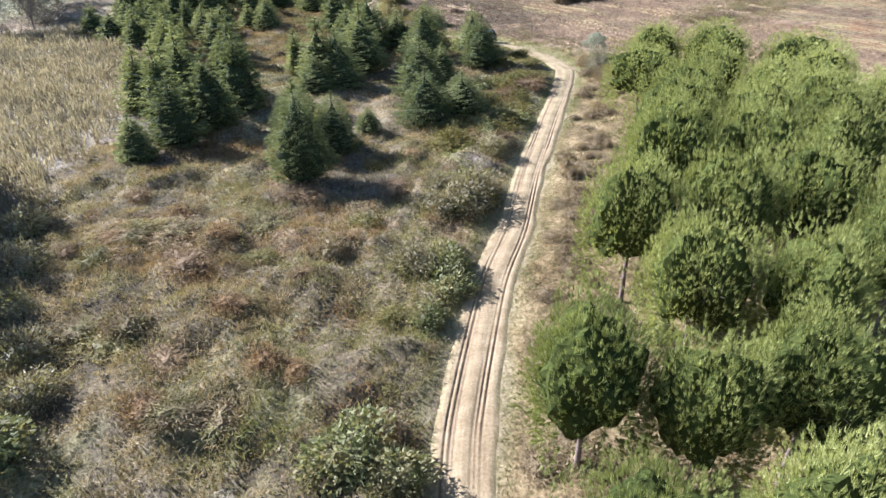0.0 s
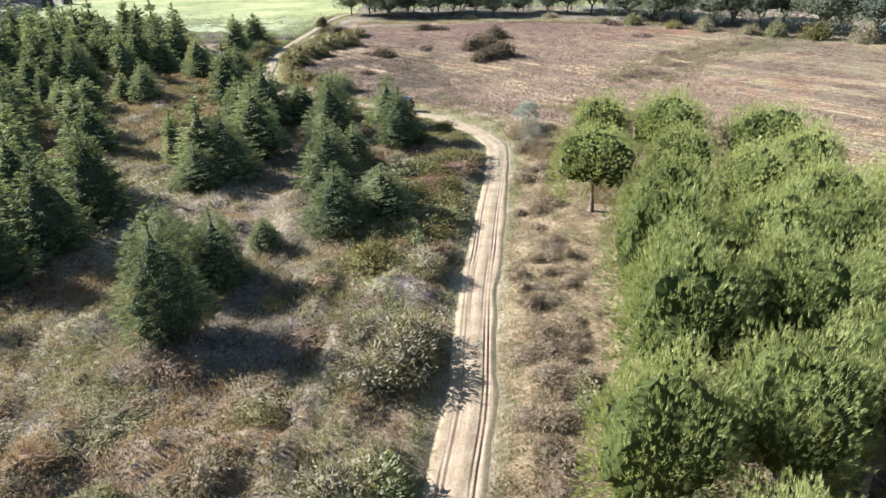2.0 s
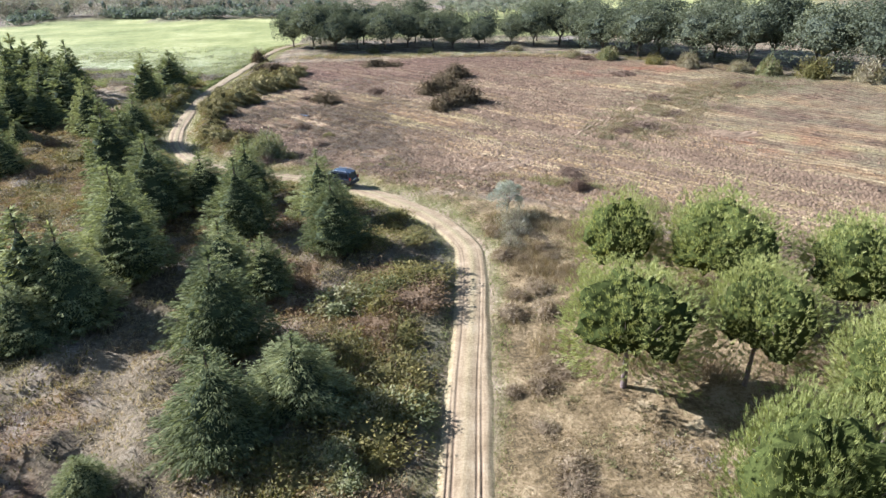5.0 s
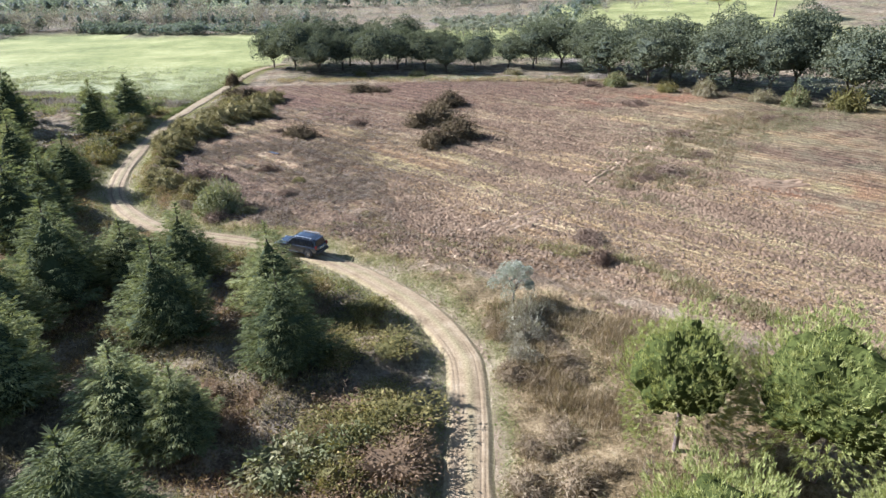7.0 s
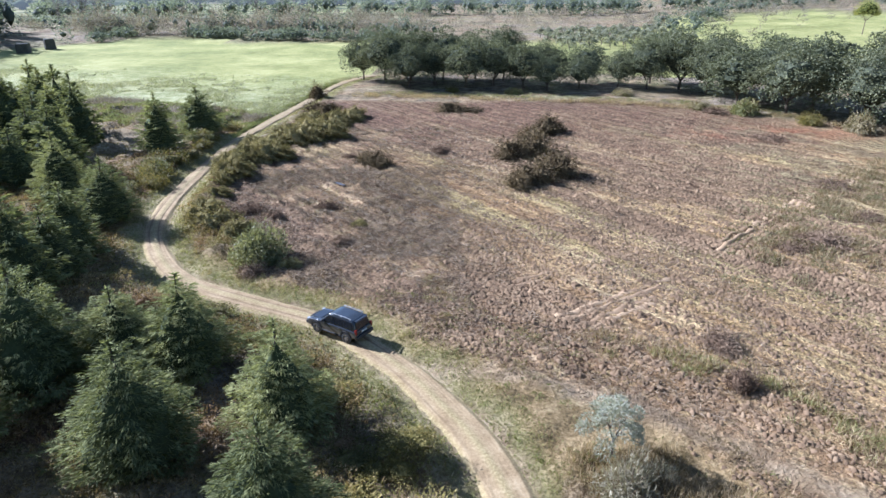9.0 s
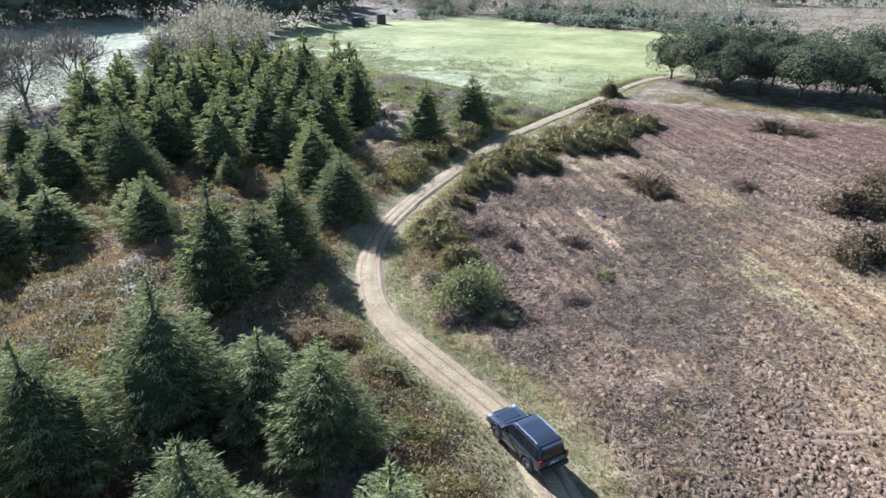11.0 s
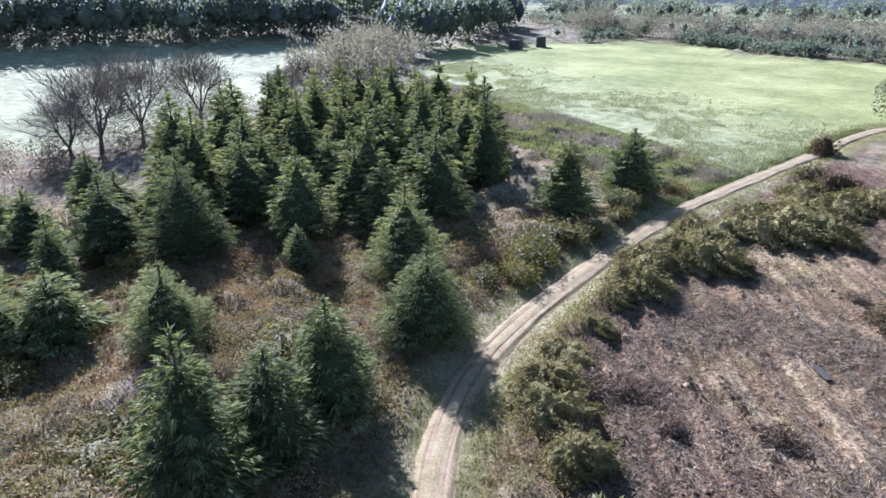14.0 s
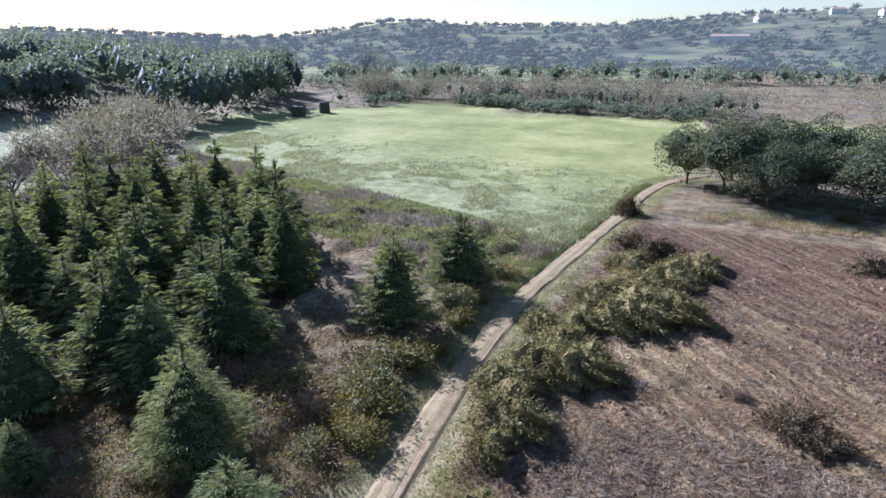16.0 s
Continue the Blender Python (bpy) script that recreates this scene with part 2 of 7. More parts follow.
m_twig = leafy("dead_twigs", ((0.0, (0.06, 0.038, 0.024)), (0.5, (0.16, 0.108, 0.07)), (1.0, (0.34, 0.25, 0.165))), 0.0, 0.95, gloss=0.03)
m_grey_twig = leafy("grey_bare_twigs", ((0.0, (0.07, 0.056, 0.045)), (0.5, (0.17, 0.142, 0.115)), (1.0, (0.33, 0.285, 0.235))), 0.1, 0.95, gloss=0.03)
m_stalk = leafy("dry_stalks", ((0.0, (0.15, 0.12, 0.10)), (0.5, (0.29, 0.245, 0.20)), (1.0, (0.45, 0.39, 0.33))), 0.2, 0.9)
m_regrowth = leafy("field_regrowth", ((0.0, (0.10, 0.09, 0.045)), (0.5, (0.225, 0.20, 0.105)), (1.0, (0.38, 0.34, 0.20))), 0.3, 0.8)
m_weed = leafy("meadow_edge_weeds", ((0.0, (0.12, 0.135, 0.05)), (0.5, (0.24, 0.25, 0.105)), (1.0, (0.40, 0.39, 0.20))), 0.3, 0.8)
m_dew_grass = leafy("dewy_stubble", ((0.0, (0.17, 0.17, 0.10)), (0.5, (0.34, 0.33, 0.23)), (1.0, (0.56, 0.54, 0.43))), 0.4, 0.6, gloss=0.3)
m_bare = bark("bare_branches", (0.07, 0.055, 0.045), (0.19, 0.155, 0.13))
m_trunk = bark("conifer_bark", (0.045, 0.03, 0.02), (0.13, 0.09, 0.06))
m_pine_trunk = bark("pine_bark", (0.09, 0.06, 0.045), (0.26, 0.19, 0.15))
# far foliage colours are lightened and greyed in place of distance haze
m_far_green = leafy("far_evergreen_haze_tint", ((0.0, (0.09, 0.105, 0.085)), (0.5, (0.17, 0.192, 0.155)), (1.0, (0.29, 0.312, 0.255))), 0.5, patch=0.03)
m_far_brown = leafy("far_bare_wood_haze_tint", ((0.0, (0.10, 0.082, 0.068)), (0.5, (0.19, 0.16, 0.135)), (1.0, (0.33, 0.29, 0.25))), 0.4, patch=0.03)
m_trash = leafy("plant_trash", ((0.0, (0.06, 0.041, 0.027)), (0.5, (0.19, 0.138, 0.09)), (1.0, (0.48, 0.385, 0.265))), 0.1, 0.9, patch=0.4)
m_clod = leafy("earth_clods", ((0.0, (0.085, 0.058, 0.036)), (0.5, (0.195, 0.128, 0.074)), (1.0, (0.38, 0.27, 0.16))), 0.0, 0.95, patch=0.15)

# ---- the plan: track, fields, ground ----
TRACK = [(-1.5, -30), (0, 0), (1.2, 18.7), (2.0, 25.5), (3.9, 35.8), (6.3, 43.8), (8.9, 54.8), (11.2, 63), (13.4, 71), (15.3, 77.5), (17.7, 87),
         (18.0, 91), (16.7, 96.5), (14.5, 101.2), (11.8, 105.5), (6.7, 111.2), (1, 114.6), (-3.9, 117.6), (-7.7, 121.1), (-10.8, 126.2),
         (-13.1, 132.5), (-14, 140), (-14.2, 148), (-14, 156), (-13.5, 164.5), (-12.9, 171), (-11.3, 180), (-8.6, 193.5), (-5.8, 206),
         (-2.7, 222), (0.5, 231), (6, 238), (15, 243)]


def spline(points, step):
    """A smooth line through the points, sampled about every step."""
    p = np.array([points[0], *points, points[-1]], float)
    out = []
    for a, b, c, d in zip(p, p[1:], p[2:], p[3:]):
        n = max(2, int(np.linalg.norm(c - b) / step))
        for k in range(n):
            t = k / n
            out.append(0.5 * (2 * b + (c - a) * t + (2 * a - 5 * b + 4 * c - d) * t * t + (3 * b - a - 3 * c + d) * t ** 3))
    return np.array(out + [p[-1]])


LINE = spline(TRACK, 0.5)
COARSE = LINE[::3]
SIDE_PATH = spline([(15.5, 104.5), (20, 102.8), (25.3, 100.2), (31, 95.5), (36.2, 89.6), (40.5, 83.5), (45, 76), (52, 66), (62, 50)], 1.0)
MEADOW = [(-104, 236), (-99, 227), (-80, 217), (-55, 206), (-36, 199), (-19, 193), (-12, 186), (-9.5, 193), (-7, 206), (-4, 222), (-1, 231),
          (5, 240), (9, 262), (10, 318), (-31, 325), (-75, 344), (-96, 339), (-118, 306), (-128, 288), (-121, 262)]
PALE_MEADOW = [(-95, 126), (-90, 165), (-96, 190), (-108, 204), (-108, 222), (-128, 258), (-170, 250), (-196, 168), (-205, 115)]
NORTH_GREEN = [(14, 246), (60, 238), (100, 225), (150, 200), (235, 290), (300, 420), (180, 470), (140, 405), (88, 330), (30, 326)]
REEDS = [(-75, 35), (-33, 40), (-36, 62), (-37, 82), (-44, 108), (-62, 128), (-80, 122)]


def track_gap(x, y, line=COARSE):
    """Distance to the line."""
    x, y = np.ravel(x), np.ravel(y)
    best = np.full(x.shape, 999.0)
    near = (x > line[:, 0].min() - 20) & (x < line[:, 0].max() + 20) & (y > line[:, 1].min() - 20) & (y < line[:, 1].max() + 20)
    idx = np.nonzero(near)[0]
    a, b = line[:-1], line[1:]
    ab = b - a
    for s in range(0, len(idx), 8000):
        k = idx[s:s + 8000]
        px, py = x[k][:, None] - a[:, 0], y[k][:, None] - a[:, 1]
        t = np.clip((px * ab[:, 0] + py * ab[:, 1]) / (ab ** 2).sum(1), 0, 1)
        best[k] = np.sqrt(((px - t * ab[:, 0]) ** 2 + (py - t * ab[:, 1]) ** 2).min(1))
    return best


def track_x(y):
    return np.interp(y, LINE[:, 1], LINE[:, 0])


def field_w(x, y):
    """Across the furrows."""
    return 0.82 * x + 0.57 * y


def clod_band(x, y):
    """Strips of freshly broken clods along the furrows, 0 to 1."""
    w, v = field_w(x, y), 0.57 * x - 0.82 * y
    return smooth(0.44, 0.6, vnoise(w, v * 0.07, 4.2, 43) * 0.62 + vnoise(x, y, 16, 44) * 0.38 + 0.10 * (vnoise(x, y, 1.5, 45) - 0.5))


def north_edge(x):
    return np.interp(x, [-20, 0, 15, 50, 66, 82, 97, 120, 170], [203, 202, 200, 200, 196, 178, 162, 140, 95])


def zones(x, y):
    """Masks, 0 to 1, of the kinds of ground."""
    x, y = np.ravel(x).astype(float), np.ravel(y).astype(float)
    gap, gap2 = track_gap(x, y), track_gap(x, y, SIDE_PATH)
    slim = 0.45 * smooth(90, 114, y)
    east = x - track_x(y)
    wob = (vnoise(x, y, 3.0, 3) - 0.5) * 3
    w = field_w(x, y)
    field = smooth(76.5, 79.0, w + 9 * smooth(98, 110, y) + wob * 0.4) * smooth(3.0, 5.0, np.where(east > 0, gap, 0) + wob * 0.5) * smooth(2, -2, y - north_edge(x) + wob) * (x < 150)
    bank = ((east > 0) & (gap < 10) & (y > 118) & (y < 205)) * 1.0
    meadow = inside(x + wob * 0.5, y + wob * 0.5, MEADOW) * 1.0
    meadow = np.maximum(meadow, inside(x + wob, y + wob, NORTH_GREEN) * 0.9)
    pale = inside(x + wob, y + wob, PALE_MEADOW) * 1.0
    reeds = inside(x + wob * 1.5, y + wob * 1.5, REEDS) * 1.0
    dry = smooth(92, 78, y)
    verge = smooth(4.2 - 1.7 * dry, 1.2, gap + wob * 0.6) * (1 - field)
    dirt = np.maximum(smooth(2.1, 1.2, gap + slim + wob * 0.35), 0.8 * smooth(1.2, 0.4, gap2 + wob * 0.2))
    far = smooth(320, 420, np.hypot(x, y - 115))
    open_east = ((east > 0) & (w < 80) & (y < 124)) * 1.0
    north = ((y > north_edge(x)) & (east > 0)) * (1 - meadow)
    turned = np.maximum.reduce([smooth(20, 8, x - 0.45 * (140 - y) * (y < 140)) * smooth(172, 150, y), smooth(152, 172, y), 0.8 * smooth(0.62, 0.72, vnoise(x, y, 30, 77))]) * field
    scrub = (1 - np.maximum.reduce([field, meadow, pale, reeds, open_east, north])) * (1 - far)
    return dict(gap=gap, field=field, bank=bank, meadow=meadow, pale=pale, reeds=reeds, verge=verge, dirt=dirt, far=far, open_east=open_east, scrub=scrub, north=north, turned=turned, clod=clod_band(x, y) * field, side=smooth(0.9, 1.7, gap2),
                red=field * np.maximum(np.exp(-(((x - 66) / 9) ** 2 + ((y - 112) / 6) ** 2)), np.exp(-(((x - 75) / 16) ** 2 + ((y - 169) / 5) ** 2))) * smooth(0.3, 0.6, vnoise(x, y, 3.0, 46)))


def hills(x, y):
    r = np.hypot(x, y - 115)
    h = 13 * np.exp(-(((x + 245) / 55) ** 2 + ((y - 250) / 130) ** 2))
    h += 7 * smooth(130, 330, x) * smooth(260, 420, y) * smooth(900, 500, r)
    return h


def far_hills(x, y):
    """Height of the distant hills all round."""
    r, az = np.hypot(x, y - 115), np.degrees(np.arctan2(-x, y - 115))
    ridge = np.interp(az, [-180, -60, -30, -16, -6, 5, 14, 23, 28, 34, 60, 180], [30, 45, 66, 70, 60, 44, 42, 46, 30, 18, 40, 30])
    return -2 + (ridge + 2) * smooth(470, 1250, r) * (0.85 + 0.3 * vnoise(x, y, 240, 5)) * smooth(2700, 1900, r)


def ground_z(x, y, z=None):
    """The ground's height: ruts apart."""
    x, y = np.ravel(x).astype(float), np.ravel(y).astype(float)
    z = zones(x, y) if z is None else z
    calm = smooth(1.6, 4.0, z["gap"])
    h = hills(x, y)
    h += calm * (vnoise(x, y, 14, 1) - 0.5) * 0.35
    lump = vnoise(x, y, 2.6, 8) * 0.6 + vnoise(x, y, 1.2, 9) * 0.4
    h += calm * z["scrub"] * smooth(0.25, 0.85, lump) * 0.95
    rank = np.cos(2 * math.pi * z["gap"] / 2.3 + 2.5 * vnoise(x, y, 9, 61)) * smooth(3.5, 5.5, z["gap"]) * smooth(15, 9, z["gap"]) * (y < 66)
    h += 0.17 * rank * z["scrub"]
    h += calm * z["open_east"] * smooth(0.35, 0.9, lump) * 0.3
    w = field_w(x, y)
    furrow = np.abs(((w + 0.9 * (vnoise(x, y, 6, 4) - 0.5)) / 2.6) % 1 - 0.5) * 2
    h += z["field"] * calm * ((furrow - 0.5) * 0.5 * smooth(0.2, 0.6, vnoise(x, y, 25, 14)) + (vnoise(x, y, 1.7, 6) - 0.5) * 0.24)
    slim = 0.1 * smooth(90, 114, y)
    h -= 0.20 * smooth(1.9, 1.1, z["gap"] + slim) + 0.05 * smooth(3.2, 1.8, z["gap"])
    return h


def axis(lo, hi, step, out):
    mid = np.arange(lo, hi + step / 2, step)
    grow = step * 1.16 ** np.arange(1, 60)
    far = np.cumsum(grow)
    far = far[far < out]
    return np.concatenate([lo - far[::-1], mid, hi + far])


gx, gy = axis(-60, 76, 0.78, 4300), axis(10, 213, 0.78, 4300)
GX, GY = np.meshgrid(gx, gy)
ZONE = zones(GX, GY)
GZ = ground_z(GX, GY, ZONE)
nx, ny = len(gx), len(gy)
cell = (np.arange(ny - 1)[:, None] * nx + np.arange(nx - 1)).ravel()
me = mesh_of("ground", np.column_stack([GX.ravel(), GY.ravel(), GZ]), np.column_stack([cell, cell + 1, cell + 1 + nx, cell + nx]), smooth_faces=True)
for key in ("field", "meadow", "pale", "reeds", "verge", "dirt", "open_east", "far", "north", "turned", "clod", "red"):
    me.attributes.new(key, "FLOAT", "POINT").data.foreach_set("value", ZONE[key].astype(np.float32))
ground = tagged(new("ground", me), "dry scrubland, ploughed field and meadows", "ground", kind="structure")


def zheight(x, y):
    """Height of the built sheet at points inside its area, cell by cell."""
    x, y = np.atleast_1d(np.asarray(x, float)), np.atleast_1d(np.asarray(y, float))
    i, j = np.clip(np.searchsorted(gx, x) - 1, 0, nx - 2), np.clip(np.searchsorted(gy, y) - 1, 0, ny - 2)
    u, v = (x - gx[i]) / (gx[i + 1] - gx[i]), (y - gy[j]) / (gy[j + 1] - gy[j])
    Z = GZ.reshape(ny, nx)
    return Z[j, i] * (1 - u) * (1 - v) + Z[j, i + 1] * u * (1 - v) + Z[j + 1, i] * (1 - u) * v + Z[j + 1, i + 1] * u * v


def ground_material():
    m, n, l, b = material("ground_cover", 0.95)
    geo = n.new("ShaderNodeNewGeometry")
    pos = geo.outputs["Position"]
    wide, mid, fine = tex(n, l, 0.05, 4, 0.6, pos), tex(n, l, 0.45, 5, 0.65, pos), tex(n, l, 3.6, 8, 0.8, pos)
    mask = {}
    for key in ("field", "meadow", "pale", "reeds", "verge", "dirt", "open_east", "far", "north", "turned", "clod", "red"):
        a = n.new("ShaderNodeAttribute")
        a.attribute_name = key
        mask[key] = a.outputs["Fac"]

    def blend(stops, noises):
        total = None
        for src, k in noises:
            p = maths(n, l, "MULTIPLY", src.outputs["Fac"], k)
            total = p if total is None else maths(n, l, "ADD", total, p)
        r = ramp(n, stops)
        l.new(total, r.inputs[0])
        return r.outputs[0]

    three = [(wide, 0.3), (mid, 0.35), (fine, 0.35)]
    scrub = blend(((0.413, (0.061, 0.046, 0.029)), (0.481, (0.143, 0.110, 0.061)), (0.537, (0.242, 0.182, 0.105)), (0.599, (0.330, 0.264, 0.165))), three)
    for k, (size, stops) in enumerate(((0.07, ((0.43, (0.09, 0.078, 0.036)), (0.5, (0.19, 0.16, 0.075)), (0.57, (0.33, 0.28, 0.15)))),
                                       (0.11, ((0.43, (0.10, 0.062, 0.034)), (0.5, (0.21, 0.14, 0.075)), (0.57, (0.35, 0.26, 0.15)))),
                                       (0.09, ((0.43, (0.10, 0.078, 0.055)), (0.5, (0.19, 0.15, 0.105)), (0.57, (0.30, 0.245, 0.175)))))):
        t2 = tex(n, l, size, 4, 0.65, pos)
        t2.noise_dimensions = "4D"
        t2.inputs["W"].default_value = 3.1 * k + 1.7
        cut = ramp(n, ((0.49 + 0.025 * k, (0, 0, 0)), (0.57 + 0.025 * k, (1, 1, 1))))
        l.new(t2.outputs["Fac"], cut.inputs[0])
        scrub = mixc(n, l, cut.outputs[0], scrub, blend(stops, [(mid, 0.5), (fine, 0.5)]))
    east = blend(((0.42, (0.10, 0.072, 0.032)), (0.485, (0.205, 0.142, 0.065)), (0.54, (0.325, 0.232, 0.115)), (0.60, (0.425, 0.32, 0.172))), [(wide, 0.2), (mid, 0.4), (fine, 0.4)])
    mapping = n.new("ShaderNodeMapping")
    mapping.inputs["Rotation"].default_value = (0, 0, radians(-55.2))
    mapping.vector_type = "TEXTURE"
    mapping.inputs["Scale"].default_value = (12.0, 1.0, 1.0)
    l.new(pos, mapping.inputs["Vector"])
    rows = tex(n, l, 0.4, 5, 0.65, mapping.outputs[0])
    mapping2 = n.new("ShaderNodeMapping")
    mapping2.vector_type = "TEXTURE"
    mapping2.inputs["Rotation"].default_value, mapping2.inputs["Scale"].default_value = (0, 0, radians(-55.2)), (3.6, 1.0, 1.0)
    l.new(pos, mapping2.inputs["Vector"])
    field = blend(((0.38, (0.18, 0.112, 0.058)), (0.46, (0.305, 0.20, 0.10)), (0.53, (0.40, 0.285, 0.15)), (0.62, (0.52, 0.41, 0.235))), [(rows, 0.6), (mid, 0.2), (fine, 0.2)])
    weeds = ramp(n, ((0.47, (0, 0, 0)), (0.60, (1, 1, 1))))
    l.new(tex(n, l, 0.13, 5, 0.7, mapping.outputs[0]).outputs["Fac"], weeds.inputs[0])
    field = mixc(n, l, maths(n, l, "MULTIPLY", weeds.outputs[0], 0.6), field, (0.33, 0.285, 0.125))
    soil = blend(((0.40, (0.07, 0.043, 0.026)), (0.47, (0.175, 0.108, 0.062)), (0.53, (0.28, 0.182, 0.106)), (0.60, (0.40, 0.30, 0.19))), [(rows, 0.5), (mid, 0.35), (fine, 0.15)])
    for size, w, col, much in ((0.8, 2.2, (0.37, 0.295, 0.205), 0.65), (0.5, 5.4, (0.21, 0.185, 0.082), 0.55), (1.3, 8.1, (0.10, 0.068, 0.052), 0.6)):
        t2 = tex(n, l, size, 5, 0.7, pos)
        t2.noise_dimensions = "4D"
        t2.inputs["W"].default_value = w
        cut = ramp(n, ((0.5, (0, 0, 0)), (0.62, (1, 1, 1))))
        l.new(t2.outputs["Fac"], cut.inputs[0])
        soil = mixc(n, l, maths(n, l, "MULTIPLY", cut.outputs[0], much), soil, col)
    field = mixc(n, l, maths(n, l, "MULTIPLY", mask["turned"], 0.8), field, soil)
    broken = blend(((0.42, (0.064, 0.042, 0.028)), (0.50, (0.155, 0.10, 0.063)), (0.58, (0.285, 0.195, 0.128))), [(mid, 0.4), (fine, 0.6)])
    field = mixc(n, l, maths(n, l, "MULTIPLY", mask["clod"], 0.85), field, broken)
    # redder earth towards the oaks, thin regrowth in the east
    sepf = n.new("ShaderNodeSeparateXYZ")
    l.new(pos, sepf.inputs[0])
    regrown = ramp(n, ((0.46, (0, 0, 0)), (0.58, (1, 1, 1))))
    l.new(maths(n, l, "ADD", maths(n, l, "MULTIPLY", tex(n, l, 0.16, 5, 0.7, pos).outputs["Fac"], 0.6), maths(n, l, "MULTIPLY", tex(n, l, 0.5, 5, 0.7, mapping.outputs[0]).outputs["Fac"], 0.4)), regrown.inputs[0])
    field = mixc(n, l, maths(n, l, "MULTIPLY", maths(n, l, "MULTIPLY", maths(n, l, "SUBTRACT", sepf.outputs["X"], 34.0), 0.04, True), maths(n, l, "MULTIPLY", regrown.outputs[0], 0.7)), field, (0.27, 0.232, 0.13))
    red = maths(n, l, "ADD", maths(n, l, "MULTIPLY", maths(n, l, "SUBTRACT", sepf.outputs["Y"], 158.0), 0.045), maths(n, l, "MULTIPLY", maths(n, l, "SUBTRACT", wide.outputs["Fac"], 0.5), 5.0), True)
    field = mixc(n, l, maths(n, l, "MULTIPLY", red, 0.62), field, (0.155, 0.092, 0.06))
    field = mixc(n, l, maths(n, l, "MULTIPLY", mask["red"], 0.8), field, (0.30, 0.135, 0.075))
    # broken clods and pale trash; shade in the hollows between them is painted in
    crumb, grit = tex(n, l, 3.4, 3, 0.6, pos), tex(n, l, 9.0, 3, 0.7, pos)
    hollow_shade = ramp(n, ((0.40, (0.36, 0.32, 0.28)), (0.48, (0.92, 0.9, 0.87)), (0.60, (1.34, 1.31, 1.24))))
    l.new(maths(n, l, "ADD", maths(n, l, "MULTIPLY", crumb.outputs["Fac"], 0.5), maths(n, l, "MULTIPLY", grit.outputs["Fac"], 0.5)), hollow_shade.inputs[0])
    field = mixc(n, l, 0.9, field, hollow_shade.outputs[0], "MULTIPLY")
    # larger clumps: pale straw, and the shade between them as darker colour
    clump = tex(n, l, 2.6, 5, 0.68, mapping2.outputs[0])
    clump_shade = ramp(n, ((0.38, (0.58, 0.53, 0.50)), (0.47, (0.98, 0.96, 0.94)), (0.60, (1.2, 1.2, 1.16))))
    l.new(clump.outputs["Fac"], clump_shade.inputs[0])
    field = mixc(n, l, 0.8, field, clump_shade.outputs[0], "MULTIPLY")
    # furrows 1.3 m apart, broken and wandering; groove shade is multiplied into the colour
    dot = n.new("ShaderNodeVectorMath")
    dot.operation = "DOT_PRODUCT"
    dot.inputs[1].default_value = (0.82, 0.57, 0.0)
    l.new(pos, dot.inputs[0])
    phase = maths(n, l, "ADD", maths(n, l, "MULTIPLY", dot.outputs["Value"], 4.83), maths(n, l, "MULTIPLY", mid.outputs["Fac"], 9.0))
    furrow = maths(n, l, "MULTIPLY", maths(n, l, "SINE", phase), maths(n, l, "MULTIPLY_ADD", tex(n, l, 0.12, 3, 0.6, pos).outputs["Fac"], 2.4), True)
    furrow.node.use_clamp = False
    furrow.node.inputs[1].links[0].from_node.inputs[2].default_value = -0.65
    furrow.node.inputs[1].links[0].from_node.use_clamp = True
    groove_shade = ramp(n, ((0.1, (0.56, 0.51, 0.48)), (0.6, (1.12, 1.11, 1.08))))
    l.new(maths(n, l, "MULTIPLY_ADD", furrow, 0.5), groove_shade.inputs[0])
    groove_shade.inputs[0].links[0].from_node.inputs[2].default_value = 0.5
    field = mixc(n, l, 0.8, field, groove_shade.outputs[0], "MULTIPLY")
    green = blend(((0.40, (0.165, 0.175, 0.053)), (0.500, (0.258, 0.255, 0.082)), (0.60, (0.375, 0.35, 0.14))), [(wide, 0.5), (mid, 0.25), (fine, 0.25)])
    sep = n.new("ShaderNodeSeparateXYZ")
    l.new(pos, sep.inputs[0])
    # stubble with dew along the near side of the meadow
    dew = maths(n, l, "MULTIPLY_ADD", sep.outputs["X"], -0.42)
    dew.node.inputs[2].default_value = 0.0
    dew = maths(n, l, "SUBTRACT", 232.0, maths(n, l, "SUBTRACT", sep.outputs["Y"], dew))
    dew = maths(n, l, "ADD", maths(n, l, "MULTIPLY", dew, 0.02), maths(n, l, "MULTIPLY", maths(n, l, "SUBTRACT", mid.outputs["Fac"], 0.5), 1.6), True)
    stub = blend(((0.41, (0.13, 0.14, 0.06)), (0.500, (0.28, 0.275, 0.14)), (0.58, (0.44, 0.42, 0.26))), [(mid, 0.4), (fine, 0.6)])
    green = mixc(n, l, maths(n, l, "MULTIPLY", dew, 0.75), green, stub)
    pale = blend(((0.42, (0.19, 0.185, 0.09)), (0.500, (0.31, 0.298, 0.155)), (0.57, (0.43, 0.405, 0.24))), three)
    reed = blend(((0.426, (0.17, 0.13, 0.09)), (0.562, (0.42, 0.35, 0.26))), three)
    verge = blend(((0.413, (0.12, 0.112, 0.042)), (0.500, (0.215, 0.192, 0.078)), (0.574, (0.35, 0.29, 0.15))), three)
    dirt = blend(((0.413, (0.205, 0.142, 0.08)), (0.500, (0.315, 0.23, 0.138)), (0.574, (0.41, 0.315, 0.20))), three)
